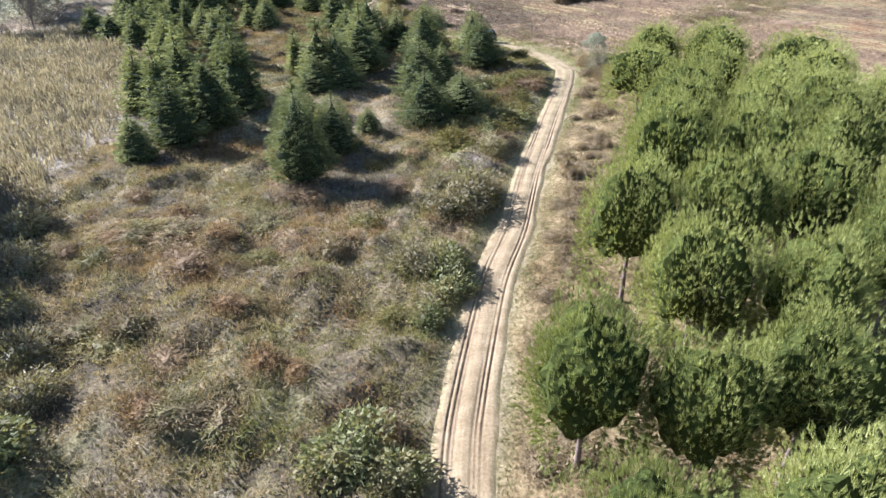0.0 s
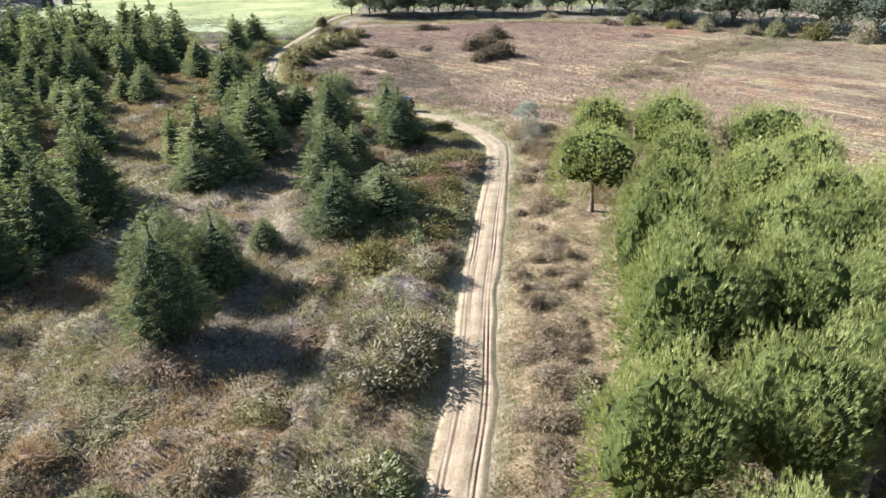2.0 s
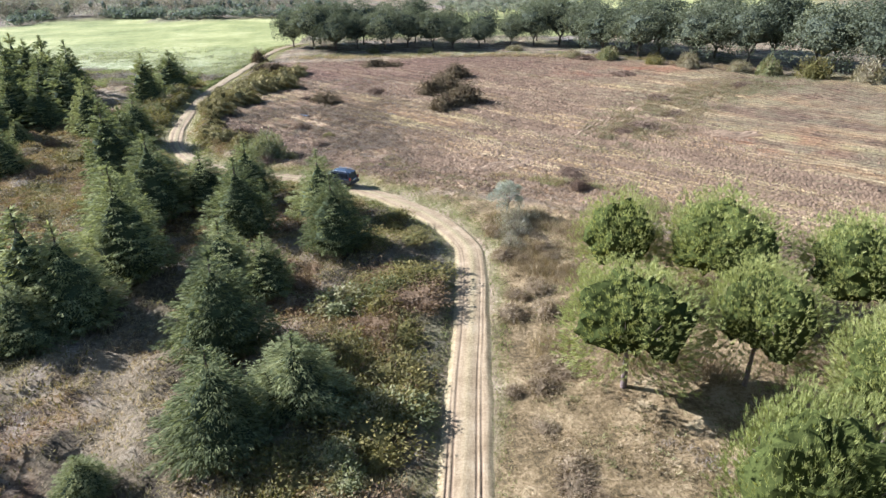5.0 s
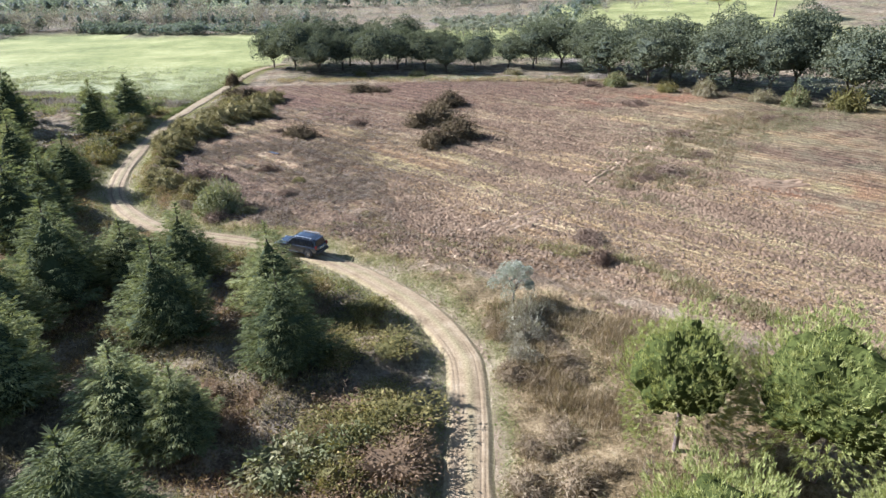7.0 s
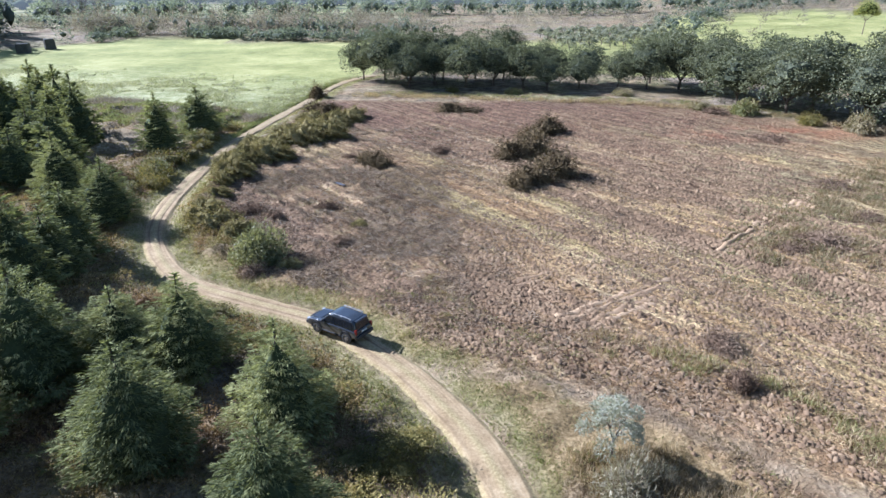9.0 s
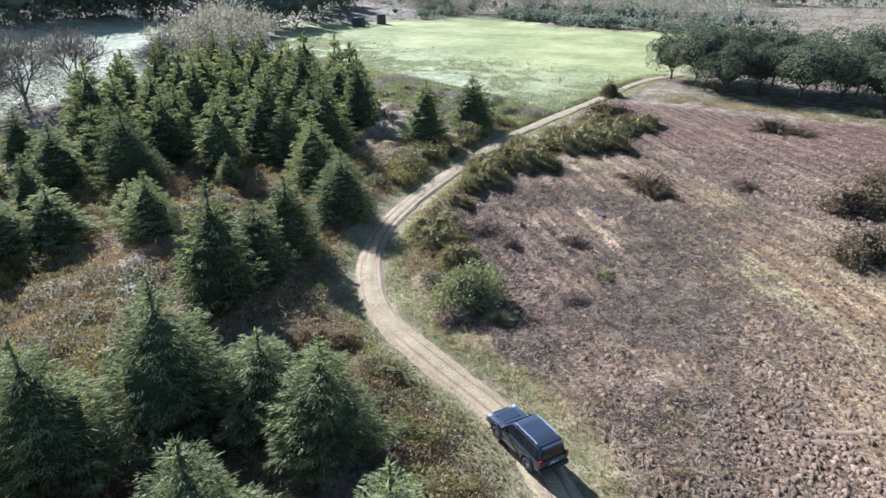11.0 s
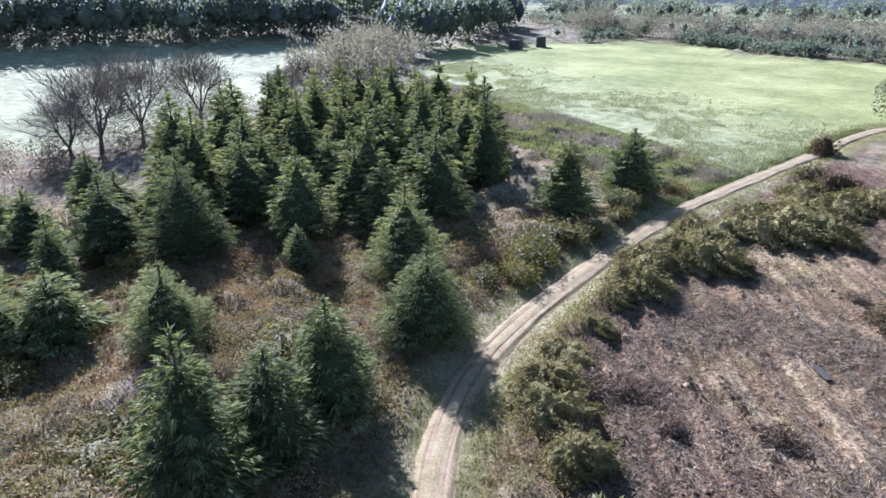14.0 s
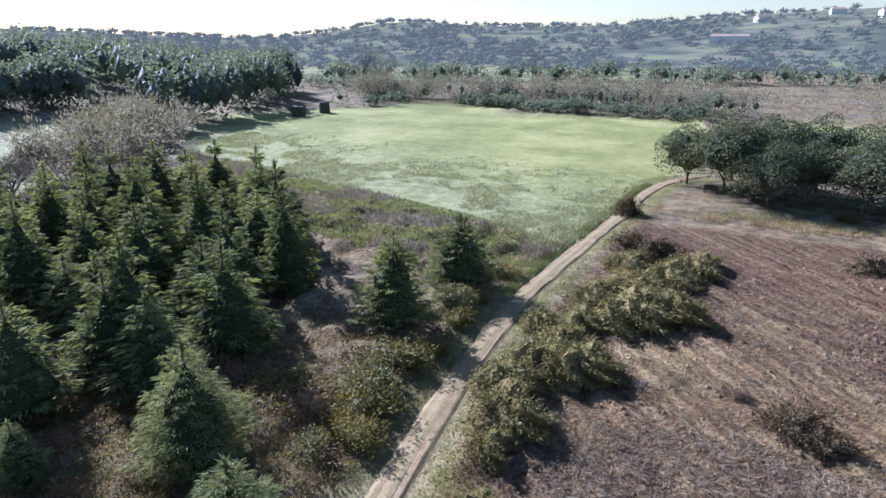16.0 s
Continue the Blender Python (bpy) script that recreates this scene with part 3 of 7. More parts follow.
    distant = blend(((0.426, (0.07, 0.08, 0.04)), (0.488, (0.16, 0.17, 0.07)), (0.550, (0.24, 0.20, 0.12)), (0.612, (0.26, 0.30, 0.09))), [(wide, 0.75), (mid, 0.25)])
    c = scrub
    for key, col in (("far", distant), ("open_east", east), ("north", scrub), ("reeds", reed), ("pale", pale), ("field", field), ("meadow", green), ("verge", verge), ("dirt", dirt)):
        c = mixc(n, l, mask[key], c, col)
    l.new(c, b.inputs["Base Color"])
    b.inputs["Specular IOR Level"].default_value = 0.15
    bump = n.new("ShaderNodeBump")
    bump.inputs["Strength"].default_value, bump.inputs["Distance"].default_value = 1.0, 0.28
    relief = maths(n, l, "ADD", fine.outputs["Fac"], maths(n, l, "MULTIPLY", mid.outputs["Fac"], 0.6))
    cloddy = maths(n, l, "MULTIPLY", maths(n, l, "ADD", crumb.outputs["Fac"], maths(n, l, "MULTIPLY", grit.outputs["Fac"], 0.5)), maths(n, l, "MULTIPLY", mask["field"], 1.6))
    cloddy = maths(n, l, "ADD", cloddy, maths(n, l, "MULTIPLY", maths(n, l, "ADD", maths(n, l, "MULTIPLY", furrow, 0.4), maths(n, l, "MULTIPLY", clump.outputs["Fac"], 1.3)), mask["field"]))
    l.new(maths(n, l, "ADD", relief, cloddy), bump.inputs["Height"])
    l.new(bump.outputs[0], b.inputs["Normal"])
    return m


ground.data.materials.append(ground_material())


def track_mesh():
    """The sandy track: two wheel ruts, a low crown between them, ragged edges."""
    line = LINE
    d = np.gradient(line, axis=0)
    d = unit(d)
    nrm = np.column_stack([d[:, 1], -d[:, 0]])
    n = len(line)
    across = np.linspace(-1, 1, 73)
    s = np.cumsum(np.r_[0, np.linalg.norm(np.diff(line, axis=0), axis=1)])
    half = 1.5 + 0.25 * (vnoise(s, s * 0, 5, 21) - 0.5) + 0.25 * smooth(70, 30, line[:, 1]) - 0.40 * smooth(90, 114, line[:, 1])
    left = half + 0.36 * (vnoise(s, s * 0 + 9, 2.6, 22) - 0.5)
    right = half + 0.36 * (vnoise(s, s * 0 + 31, 3.1, 23) - 0.5)
    off = np.where(across[None, :] < 0, across[None, :] * left[:, None], across[None, :] * right[:, None])
    wander = 0.18 * (vnoise(s, s * 0, 9, 24) - 0.5)[:, None]
    u = off - wander
    x, y = line[:, :1] + nrm[:, :1] * off, line[:, 1:] + nrm[:, 1:] * off
    z = -0.03 + 0.0 * x
    rut = lambda c, w: np.exp(-((u - c) / w) ** 2)
    deep = (0.75 + 0.5 * vnoise(s, s * 0, 7, 25))[:, None]
    fade = lambda k: (0.25 + 0.75 * smooth(0.3, 0.65, vnoise(s, s * 0 + k, 8, 29)))[:, None]
    ruts = np.clip(rut(-0.92, 0.055) * fade(2) + rut(-0.64, 0.07) * fade(5) + rut(0.60, 0.06) * fade(8) + rut(0.86, 0.06) * fade(12), 0, 1)
    extra = np.clip(rut(-0.46, 0.07) + rut(0.40, 0.07), 0, 1) * smooth(0.5, 0.85, vnoise(s, s * 0 + 3, 11, 26))[:, None]
    ruts = ruts * (0.22 + 0.78 * smooth(80, 58, y))
    z = z - 0.075 * deep * ruts - 0.05 * extra + 0.04 * np.exp(-(u / 0.3) ** 2)
    z = z + 0.04 * (vnoise(x, y, 0.45, 27) - 0.5) + 0.03 * (vnoise(x, y, 1.6, 28) - 0.5)
    z = z - 0.16 * smooth(0.66, 1.0, np.abs(across))[None, :] + hills(x.ravel(), y.ravel()).reshape(x.shape)
    m = len(across)
    c = (np.arange(n - 1)[:, None] * m + np.arange(m - 1)).ravel()
    me = mesh_of("track", np.column_stack([x.ravel(), y.ravel(), z.ravel()]), np.column_stack([c, c + 1, c + 1 + m, c + m]), smooth_faces=True)
    me.attributes.new("rut", "FLOAT", "POINT").data.foreach_set("value", np.clip(ruts * deep + extra * 0.8, 0, 1).astype(np.float32).ravel())
    me.attributes.new("crown", "FLOAT", "POINT").data.foreach_set("value", (np.exp(-(u / 0.28) ** 2) * smooth(40, 95, y)).astype(np.float32).ravel())
    me.attributes.new("lane", "FLOAT_VECTOR", "POINT").data.foreach_set("vector", np.column_stack([u.ravel() * 5, np.repeat(s, m) * 0.22, u.ravel() * 0]).astype(np.float32).ravel())
    me.attributes.new("rim", "FLOAT", "POINT").data.foreach_set("value", np.broadcast_to(smooth(0.6, 1.0, np.abs(across)), x.shape).astype(np.float32).ravel())
    return me


def track_material():
    m, n, l, b = material("sandy_track", 0.95)
    pos = n.new("ShaderNodeNewGeometry").outputs["Position"]
    fine, mid = tex(n, l, 6.0, 6, 0.7, pos), tex(n, l, 0.7, 5, 0.6, pos)
    mask = {}
    for key in ("rut", "crown", "rim"):
        a = n.new("ShaderNodeAttribute")
        a.attribute_name = key
        mask[key] = a.outputs["Fac"]
    lane = n.new("ShaderNodeAttribute")
    lane.attribute_name = "lane"
    streak = tex(n, l, 1.0, 4, 0.6, lane.outputs["Vector"])
    r = ramp(n, ((0.38, (0.18, 0.122, 0.064)), (0.5, (0.275, 0.198, 0.108)), (0.62, (0.365, 0.278, 0.163))))
    l.new(maths(n, l, "ADD", maths(n, l, "MULTIPLY", fine.outputs["Fac"], 0.4), maths(n, l, "ADD", maths(n, l, "MULTIPLY", streak.outputs["Fac"], 0.16), maths(n, l, "MULTIPLY", mid.outputs["Fac"], 0.44))), r.inputs[0])
    # darker brown along the ruts, in patches
    rut_dark = ramp(n, ((0.4, (0.06, 0.036, 0.022)), (0.6, (0.15, 0.095, 0.058))))
    l.new(mid.outputs["Fac"], rut_dark.inputs[0])
    patchy = maths(n, l, "MULTIPLY", mask["rut"], maths(n, l, "MULTIPLY_ADD", mid.outputs["Fac"], 2.3), True)
    patchy.node.inputs[1].links[0].from_node.inputs[2].default_value = -0.25
    c = mixc(n, l, patchy, r.outputs[0], rut_dark.outputs[0])
    grass = ramp(n, ((0.4, (0.17, 0.15, 0.05)), (0.6, (0.33, 0.27, 0.14))))
    l.new(fine.outputs["Fac"], grass.inputs[0])
    gm = maths(n, l, "MULTIPLY", maths(n, l, "MAXIMUM", maths(n, l, "MULTIPLY", mask["crown"], 0.8), mask["rim"]), maths(n, l, "MULTIPLY_ADD", fine.outputs["Fac"], 2.4), True)
    gm.node.inputs[1].links[0].from_node.inputs[2].default_value = -0.55
    c = mixc(n, l, gm, c, grass.outputs[0])
    l.new(c, b.inputs["Base Color"])
    b.inputs["Specular IOR Level"].default_value = 0.15
    bump = n.new("ShaderNodeBump")
    bump.inputs["Strength"].default_value, bump.inputs["Distance"].default_value = 0.7, 0.06
    l.new(fine.outputs["Fac"], bump.inputs["Height"])
    l.new(bump.outputs[0], b.inputs["Normal"])
    return m


track = tagged(new("road", track_mesh()), "sandy dirt track with two wheel ruts", "track", kind="structure")
track.data.materials.append(track_material())

# ---- trees ----
def conifer(h, r, seed, boughs=240, per=29, leaf=0.9, taper=0.72, slim=0.32, spray=1.0):
    """Crown, inner crown and trunk of a dense cone-shaped conifer: overlapping upswept boughs that end in drooping plumes."""
    gen = np.random.default_rng(seed)

    def girth(u, az):
        """Radius of the crown at part u of its height."""
        lobes = 1 + 0.10 * np.sin(2 * az + seed) + 0.12 * np.sin(3 * az + 9 * u + seed * 1.7) + 0.07 * np.sin(5 * az - 14 * u + seed)
        return r * np.minimum(1, (u + 0.10) / 0.22) ** 0.7 * (1 - u) ** taper * lobes

    u = 1 - np.sort(gen.uniform(0.015, 1, boughs)) ** 0.60
    az = np.arange(boughs) * 2.39996 + gen.normal(0, 0.3, boughs)
    reach = girth(u, az) * gen.uniform(1 - 0.22 * spray, 1 + 0.16 * spray, boughs) + 0.08
    climb = 0.35 + 0.55 * u + gen.normal(0, 0.12, boughs)
    plume = np.minimum(reach * 0.85, gen.uniform(0.8, 1.35, boughs) * spray) + 0.12
    out = np.column_stack([np.cos(az), np.sin(az), 0 * az])
    across = np.column_stack([-np.sin(az), np.cos(az), 0 * az])
    tip = out * reach[:, None] + np.column_stack([0 * u, 0 * u, h * (0.05 + 0.92 * u)])
    k = gen.uniform(0, 1, (boughs, per)) ** 0.85                # 0 at the inner end of a plume, 1 at its tip
    off = gen.uniform(-1, 1, (boughs, per))
    wide = (0.50 * (1 - k) ** 0.8 + 0.05) * plume[:, None] * off
    back = (k - 1) * plume[:, None]
    rise = back * climb[:, None] - 0.16 * plume[:, None] * k * k - 0.22 * np.abs(wide) + gen.normal(0, 0.05, (boughs, per))
    base = tip[:, None] + out[:, None] * back[..., None] + across[:, None] * wide[..., None]
    base[..., 2] += rise
    base[..., 2] = np.maximum(base[..., 2], 0.08)
    way = out[:, None] * 0.9 + across[:, None] * (0.9 * off * (1.1 - 0.6 * k))[..., None] + np.array([0, 0, 1.0]) * (climb[:, None] * (1 - k) - 0.28 * k)[..., None] + gen.normal(0, 0.16, (boughs, per, 3))
    face = out[:, None] * 0.75 + across[:, None] * (0.5 * off)[..., None] + np.array([0, 0, 0.35]) + 0 * way
    size = (gen.uniform(0.2, 0.4, (boughs, per)) * (0.65 + 0.5 * np.minimum(1, plume))[:, None]).ravel() * leaf
    chunks = [blades(base.reshape(-1, 3), way.reshape(-1, 3), size, size * gen.uniform(0.7, 1.3, len(size)) * slim, gen, face.reshape(-1, 3), 0.55)]
    c = 46
    up = gen.uniform(0.84, 0.965, c)
    stem = np.column_stack([0.08 * (up - 0.86) / 0.13, 0 * up, h * up - 0.15])
    lean = np.column_stack([gen.normal(0, 0.8, c), gen.normal(0, 0.8, c), np.full(c, 0.5)])
    chunks.append(blades(stem, lean, gen.uniform(0.35, 0.55, c) * (1.75 - up), 0.13, gen))
    crown = mesh_of("conifer_crown", *join(chunks), [m_conifer])
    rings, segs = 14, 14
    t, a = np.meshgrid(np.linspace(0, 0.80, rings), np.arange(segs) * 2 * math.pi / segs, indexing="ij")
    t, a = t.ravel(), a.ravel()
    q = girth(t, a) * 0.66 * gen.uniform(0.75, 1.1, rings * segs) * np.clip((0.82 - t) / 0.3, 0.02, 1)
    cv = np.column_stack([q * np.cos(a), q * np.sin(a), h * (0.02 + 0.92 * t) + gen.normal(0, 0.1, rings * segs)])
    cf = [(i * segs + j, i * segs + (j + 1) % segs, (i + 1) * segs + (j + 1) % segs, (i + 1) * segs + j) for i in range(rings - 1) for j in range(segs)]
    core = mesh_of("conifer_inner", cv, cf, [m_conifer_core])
    trunk = mesh_of("conifer_trunk", *tubes([((0, 0, -0.3), (0.03, 0, h * 0.35), 0.16, 0.11), ((0.03, 0, h * 0.35), (0, 0, h * 0.95), 0.11, 0.02)], 8), [m_trunk], True)
    return crown, core, trunk


def tree_of(name, label, category, group, at, **parts):
    top = thing(name, label, category, group, at)
    for key, me in parts.items():
        part(key, me, me.materials[0], top)
    return top


def stand(x, y, sx, sz, turn, tilt=0.0):
    """A pose on the ground, scaled across and upwards."""
    z = float(zheight(x, y)[0])
    return pose(x, y, z, tilt, tilt * 0.6, turn) @ Matrix.Diagonal((sx, sx, sz, 1))


CONIFER_FULL = [conifer(8.0, 2.5, s) for s in (11, 12, 13)]
CONIFER_NEAR = [conifer(8.0, 2.5, s, 400, 40, 0.64, 0.68, 0.24, 0.78) for s in (15, 16, 17)]
CONIFER_DENSE = [conifer(8.0, 2.3, s, 680, 32, 0.56, 0.5, 0.24, 0.55) for s in (18, 19)]
CONIFER_SLIM = [conifer(8.0, 1.7, s, 180, 28) for s in (21, 22)]
CONIFER_FAR = [conifer(8.0, 2.5, s, 150, 26, 1.2, 0.74) for s in (31, 32, 33, 34)]

# x, y, height, radius; slim where the radius is small
BY_TRACK = [(5.7, 98.8, 7.2, 1.9), (6.6, 90.4, 6.9, 1.9), (-1.4, 104.9, 6.9, 2.0), (-10.2, 103.6, 8.6, 2.5), (-6.0, 106.0, 5.3, 2.0), (-1.6, 96.4, 7.6, 2.2),
            (-2.3, 86.4, 6.0, 2.1), (0.9, 84.6, 5.2, 1.5), (3.1, 69.9, 4.8, 2.0), (-0.9, 67.5, 6.4, 2.1), (-1.7, 77.0, 7.4, 2.2), (-10.0, 90.0, 9.2, 2.5), (-15.0, 84.5, 8.4, 2.0), (-12.6, 84.0, 7.9, 2.3),
            (-15.0, 80.6, 5.2, 1.9), (-19.0, 89.5, 6.4, 1.1), (-12.6, 98.2, 8.0, 2.2), (-7.0, 65.2, 2.7, 1.0),]
BY_SCRUB = [(-11.6, 52.6, 9.0, 2.3), (-13.1, 59.7, 6.9, 1.9), (-9.7, 59.8, 6.4, 2.0)]
ROUND_BEND = [(-25.6, 140.3, 8.3, 2.4), (-18.1, 133.3, 6.8, 2.4), (-17.2, 123.9, 7.2, 2.2), (-16.9, 119.3, 6.6, 2.3), (-16.8, 115.0, 9.2, 2.4), 
              (-33.7, 135.6, 3.9, 1.2), (-39.3, 113.7, 6.2, 2.4), (-44.6, 120.7, 6.6, 1.4), (-46.6, 132.9, 8.6, 2.3), (-34.1, 122.9, 4.8, 1.7), (-30.5, 121.7, 6.4, 2.1), (-42.8, 130.9, 8.9, 2.6),
              (-21.9, 161.2, 8.4, 2.3), (-19.2, 171.8, 7.4, 2.6), (-48.6, 126.8, 7.5, 2.5), (-54.7, 131, 6.2, 2.4)]
LEFT_GROUP = [(-28.6, 58.2, 4.6, 2.0), (-26.2, 62.5, 7.2, 2.5), (-24.0, 67.2, 8.4, 2.7), (-22.5, 73.6, 9.0, 2.7), (-29.5, 69.5, 8.8, 2.6), (-30.5, 77.5, 9.0, 2.6),
              (-26.0, 80.5, 8.2, 2.4), (-35.0, 75.5, 8.0, 2.5), (-33.2, 84.5, 8.6, 2.4), (-37.5, 92.5, 8.4, 2.4), (-41.0, 101.0, 8.0, 2.4), (-44.5, 108.0, 8.3, 2.5), (-42.0, 51.0, 11.0, 3.2), (-38.5, 43.0, 11.0, 3.2), (-34.5, 35.0, 10.0, 3.0), (-40.4, 47.0, 10.5, 3.0), (-36.6, 39.0, 10.5, 3.0), (-32.6, 30.5, 9.0, 2.8)]


def plant(rows, protos, slim, label, group, seed, spread=1.0):
    gen = np.random.default_rng(seed)
    for i, (x, y, h, r) in enumerate(rows):
        thin = r / h < 0.24
        crown, core, trunk = (slim if thin else protos)[i % len(slim if thin else protos)]
        base_r = 1.6 if thin else 2.3
        note = "small young " if h < 5 else "tall " if h > 8 else ""
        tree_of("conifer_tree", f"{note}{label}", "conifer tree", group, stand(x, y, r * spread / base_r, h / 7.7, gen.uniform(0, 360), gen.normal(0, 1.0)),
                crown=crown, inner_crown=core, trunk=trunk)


plant(BY_TRACK, CONIFER_NEAR, CONIFER_SLIM, "dark green conifer with drooping feathery branches in scrub", "conifers beside the track", 1, 1.52)
plant(BY_SCRUB, CONIFER_DENSE, CONIFER_DENSE, "full rounded dark green conifer with fine dense foliage", "conifers beside the track", 4, 1.3)
plant(ROUND_BEND, CONIFER_NEAR[:2] + CONIFER_FULL, CONIFER_SLIM, "dark green conifer with drooping feathery branches in scrub", "conifers beside the track", 2, 1.36)
plant(LEFT_GROUP, CONIFER_FULL, CONIFER_SLIM, "blue-green conifer in a dense dark clump", "conifers in the clump", 3, 1.15)

# the dense plantation west of the bend
gen = np.random.default_rng(40)
PLANTATION = [(-41.5, 147), (-31.5, 152), (-35.5, 170), (-41, 178), (-50, 186), (-66, 190), (-74, 176), (-72, 160), (-66, 145), (-58, 136), (-49, 138)]
spots = [(-43.3, 151.3, 6.6), (-46.8, 151.4, 6.0), (-52, 158.5, 7.8), (-50, 164.5, 7.0), (-53, 175.7, 7.2), (-46.9, 172.5, 7.4), (-65.5, 183, 9.2), (-37.5, 160, 7.6), (-39.5, 168, 7.6), (-36, 155, 6.8)]
tries = 0
while len(spots) < 42 and tries < 9000:
    tries += 1
    x, y = gen.uniform(-76, -30), gen.uniform(134, 192)
    if inside(np.array([x]), np.array([y]), PLANTATION)[0] and all((x - a) ** 2 + (y - b) ** 2 > 5.2 ** 2 for a, b, _ in spots):
        spots.append((x, y, gen.uniform(7.6, 9.8)))
for i, (x, y, h) in enumerate(spots):
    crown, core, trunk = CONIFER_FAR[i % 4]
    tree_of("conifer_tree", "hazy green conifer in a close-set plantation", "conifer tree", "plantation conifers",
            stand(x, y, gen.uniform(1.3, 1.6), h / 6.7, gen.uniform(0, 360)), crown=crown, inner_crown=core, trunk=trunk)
for x, y, h in ((-30, 96, 6.5), (-34.5, 104.5, 6.2), (-52, 116, 5.6), (-56.5, 123.5, 5.4), (-49.5, 110, 5.8), (-60, 131, 6.0), (-37.5, 117.5, 5.0), (-56.5, 116.4, 4.6), (-62.5, 122.3, 5.2), (-50.5, 136.6, 7.9), (-46.5, 115, 6.2), (-43.5, 106.5, 6.5), (-38.5, 140, 7.5), (-46, 139.5, 7.8), (-33.5, 146, 6.5), (-38, 147, 7.0), (-51, 134, 7.0)):
    crown, core, trunk = CONIFER_FAR[int(abs(x)) % 4]
    tree_of("conifer_tree", "hazy green conifer standing in dry scrub", "conifer tree", "plantation conifers",
            stand(x, y, 1.35, h / 7.0, gen.uniform(0, 360)), crown=crown, inner_crown=core, trunk=trunk)


def stone_pine(h, r, seed, shell=1750, inner=330, per=10, leaf=0.95, skirt=1.35):
    """A domed umbrella pine: trunk, limbs, and a bumpy dome of small upright needle tufts over an inside coloured dark
    for shade.
    """
    gen = np.random.default_rng(seed)
    zc, up, down = h - r * 0.95, r * 0.95, r * skirt
    chunks = []
    for count, near, far, spray, low, slim, tuft in ((shell, 0.87, 1.07, 1.0, 1.78, 0.115, per), (inner, 0.78, 0.92, 1.1, 1.65, 0.2, 9)):
        k = np.arange(count) + 0.5
        cz = np.clip(1 - low * k / count + gen.normal(0, 0.02, count), -0.99, 0.999)
        ring = np.where(cz > 0, np.sqrt(1 - cz * cz), (1 - cz * cz) ** 0.4)
        az = k * 2.39996 + gen.normal(0, 0.06, count)
        nrm = np.column_stack([ring * np.cos(az), ring * np.sin(az), cz])
        bump = np.sin(nrm[:, 0] * 7 + seed) * np.sin(nrm[:, 1] * 7 + seed * 1.3) * np.sin(nrm[:, 2] * 6 + 1) + 0.6 * np.sin(nrm[:, 0] * 13 + nrm[:, 2] * 5 + seed) * np.sin(nrm[:, 1] * 14 - seed)
        swell = 1 + 0.10 * np.sin(az * 2 + seed) + 0.10 * np.sin(az * 3 + seed * 2.3) + 0.06 * np.sin(az * 5 + cz * 4 + seed) + 0.17 * bump
        p = nrm * (swell * gen.uniform(near, far, count))[:, None] * np.column_stack([np.full(count, r), np.full(count, r), np.where(cz > 0, up, down)]) + [0, 0, zc]
        lean = unit(nrm * 0.75 + np.column_stack([0 * cz, 0 * cz, 0.95 - 0.5 * (cz < -0.1)]) + gen.normal(0, 0.14, (count, 3)))
        n = count * tuft
        way = np.repeat(lean, tuft, 0) + gen.normal(0, 0.27, (n, 3))
        long = gen.uniform(0.17, 0.32, n) * leaf * spray * np.repeat(1 + 0.3 * smooth(0.2, -0.5, cz), tuft)
        face = np.repeat(nrm + [0, 0, 0.25], tuft, 0)
        chunks.append(blades(np.repeat(p, tuft, 0) + gen.normal(0, 0.05, (n, 3)) * leaf, way, long, long * gen.uniform(0.8, 1.3, n) * slim, gen, face, 0.8))
    crown = mesh_of("stone_pine_crown", *join(chunks), [m_pine])
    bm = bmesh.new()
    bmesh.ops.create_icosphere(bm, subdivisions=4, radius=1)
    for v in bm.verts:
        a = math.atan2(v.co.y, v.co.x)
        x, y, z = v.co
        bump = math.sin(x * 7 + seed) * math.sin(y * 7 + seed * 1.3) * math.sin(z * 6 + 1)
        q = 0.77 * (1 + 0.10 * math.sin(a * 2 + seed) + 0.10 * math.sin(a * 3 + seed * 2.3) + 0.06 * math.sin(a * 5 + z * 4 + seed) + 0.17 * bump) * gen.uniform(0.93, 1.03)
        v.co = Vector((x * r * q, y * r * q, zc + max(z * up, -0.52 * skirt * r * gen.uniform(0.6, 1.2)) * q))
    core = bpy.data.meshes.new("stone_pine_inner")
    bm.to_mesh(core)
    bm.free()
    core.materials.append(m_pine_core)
    fork = np.array([gen.normal(0, 0.12), gen.normal(0, 0.12), zc - r * 0.75])
    rods = [((0, 0, -0.3), (fork[0] * 0.5, fork[1] * 0.5, fork[2] * 0.5), 0.2, 0.16), ((fork[0] * 0.5, fork[1] * 0.5, fork[2] * 0.5), tuple(fork), 0.16, 0.13)]
    trunk = mesh_of("stone_pine_trunk", *tubes(rods, 9), [m_pine_trunk], True)
    rods = []
    for i in range(11):
        a = i * 2.4 + gen.uniform(-0.3, 0.3)
        reach, rise = r * gen.uniform(0.5, 0.86), gen.uniform(-0.1, 0.6)
        midp = fork + [math.cos(a) * reach * 0.5, math.sin(a) * reach * 0.5, (zc - fork[2]) * 0.5 + rise * up * 0.2]
        endp = np.array([math.cos(a) * reach, math.sin(a) * reach, zc + rise * up * 0.8])
        rods += [(fork, midp, 0.08, 0.055), (midp, endp, 0.055, 0.015)]
        for b in range(3):
            q = midp + (endp - midp) * gen.uniform(0.1, 0.7)
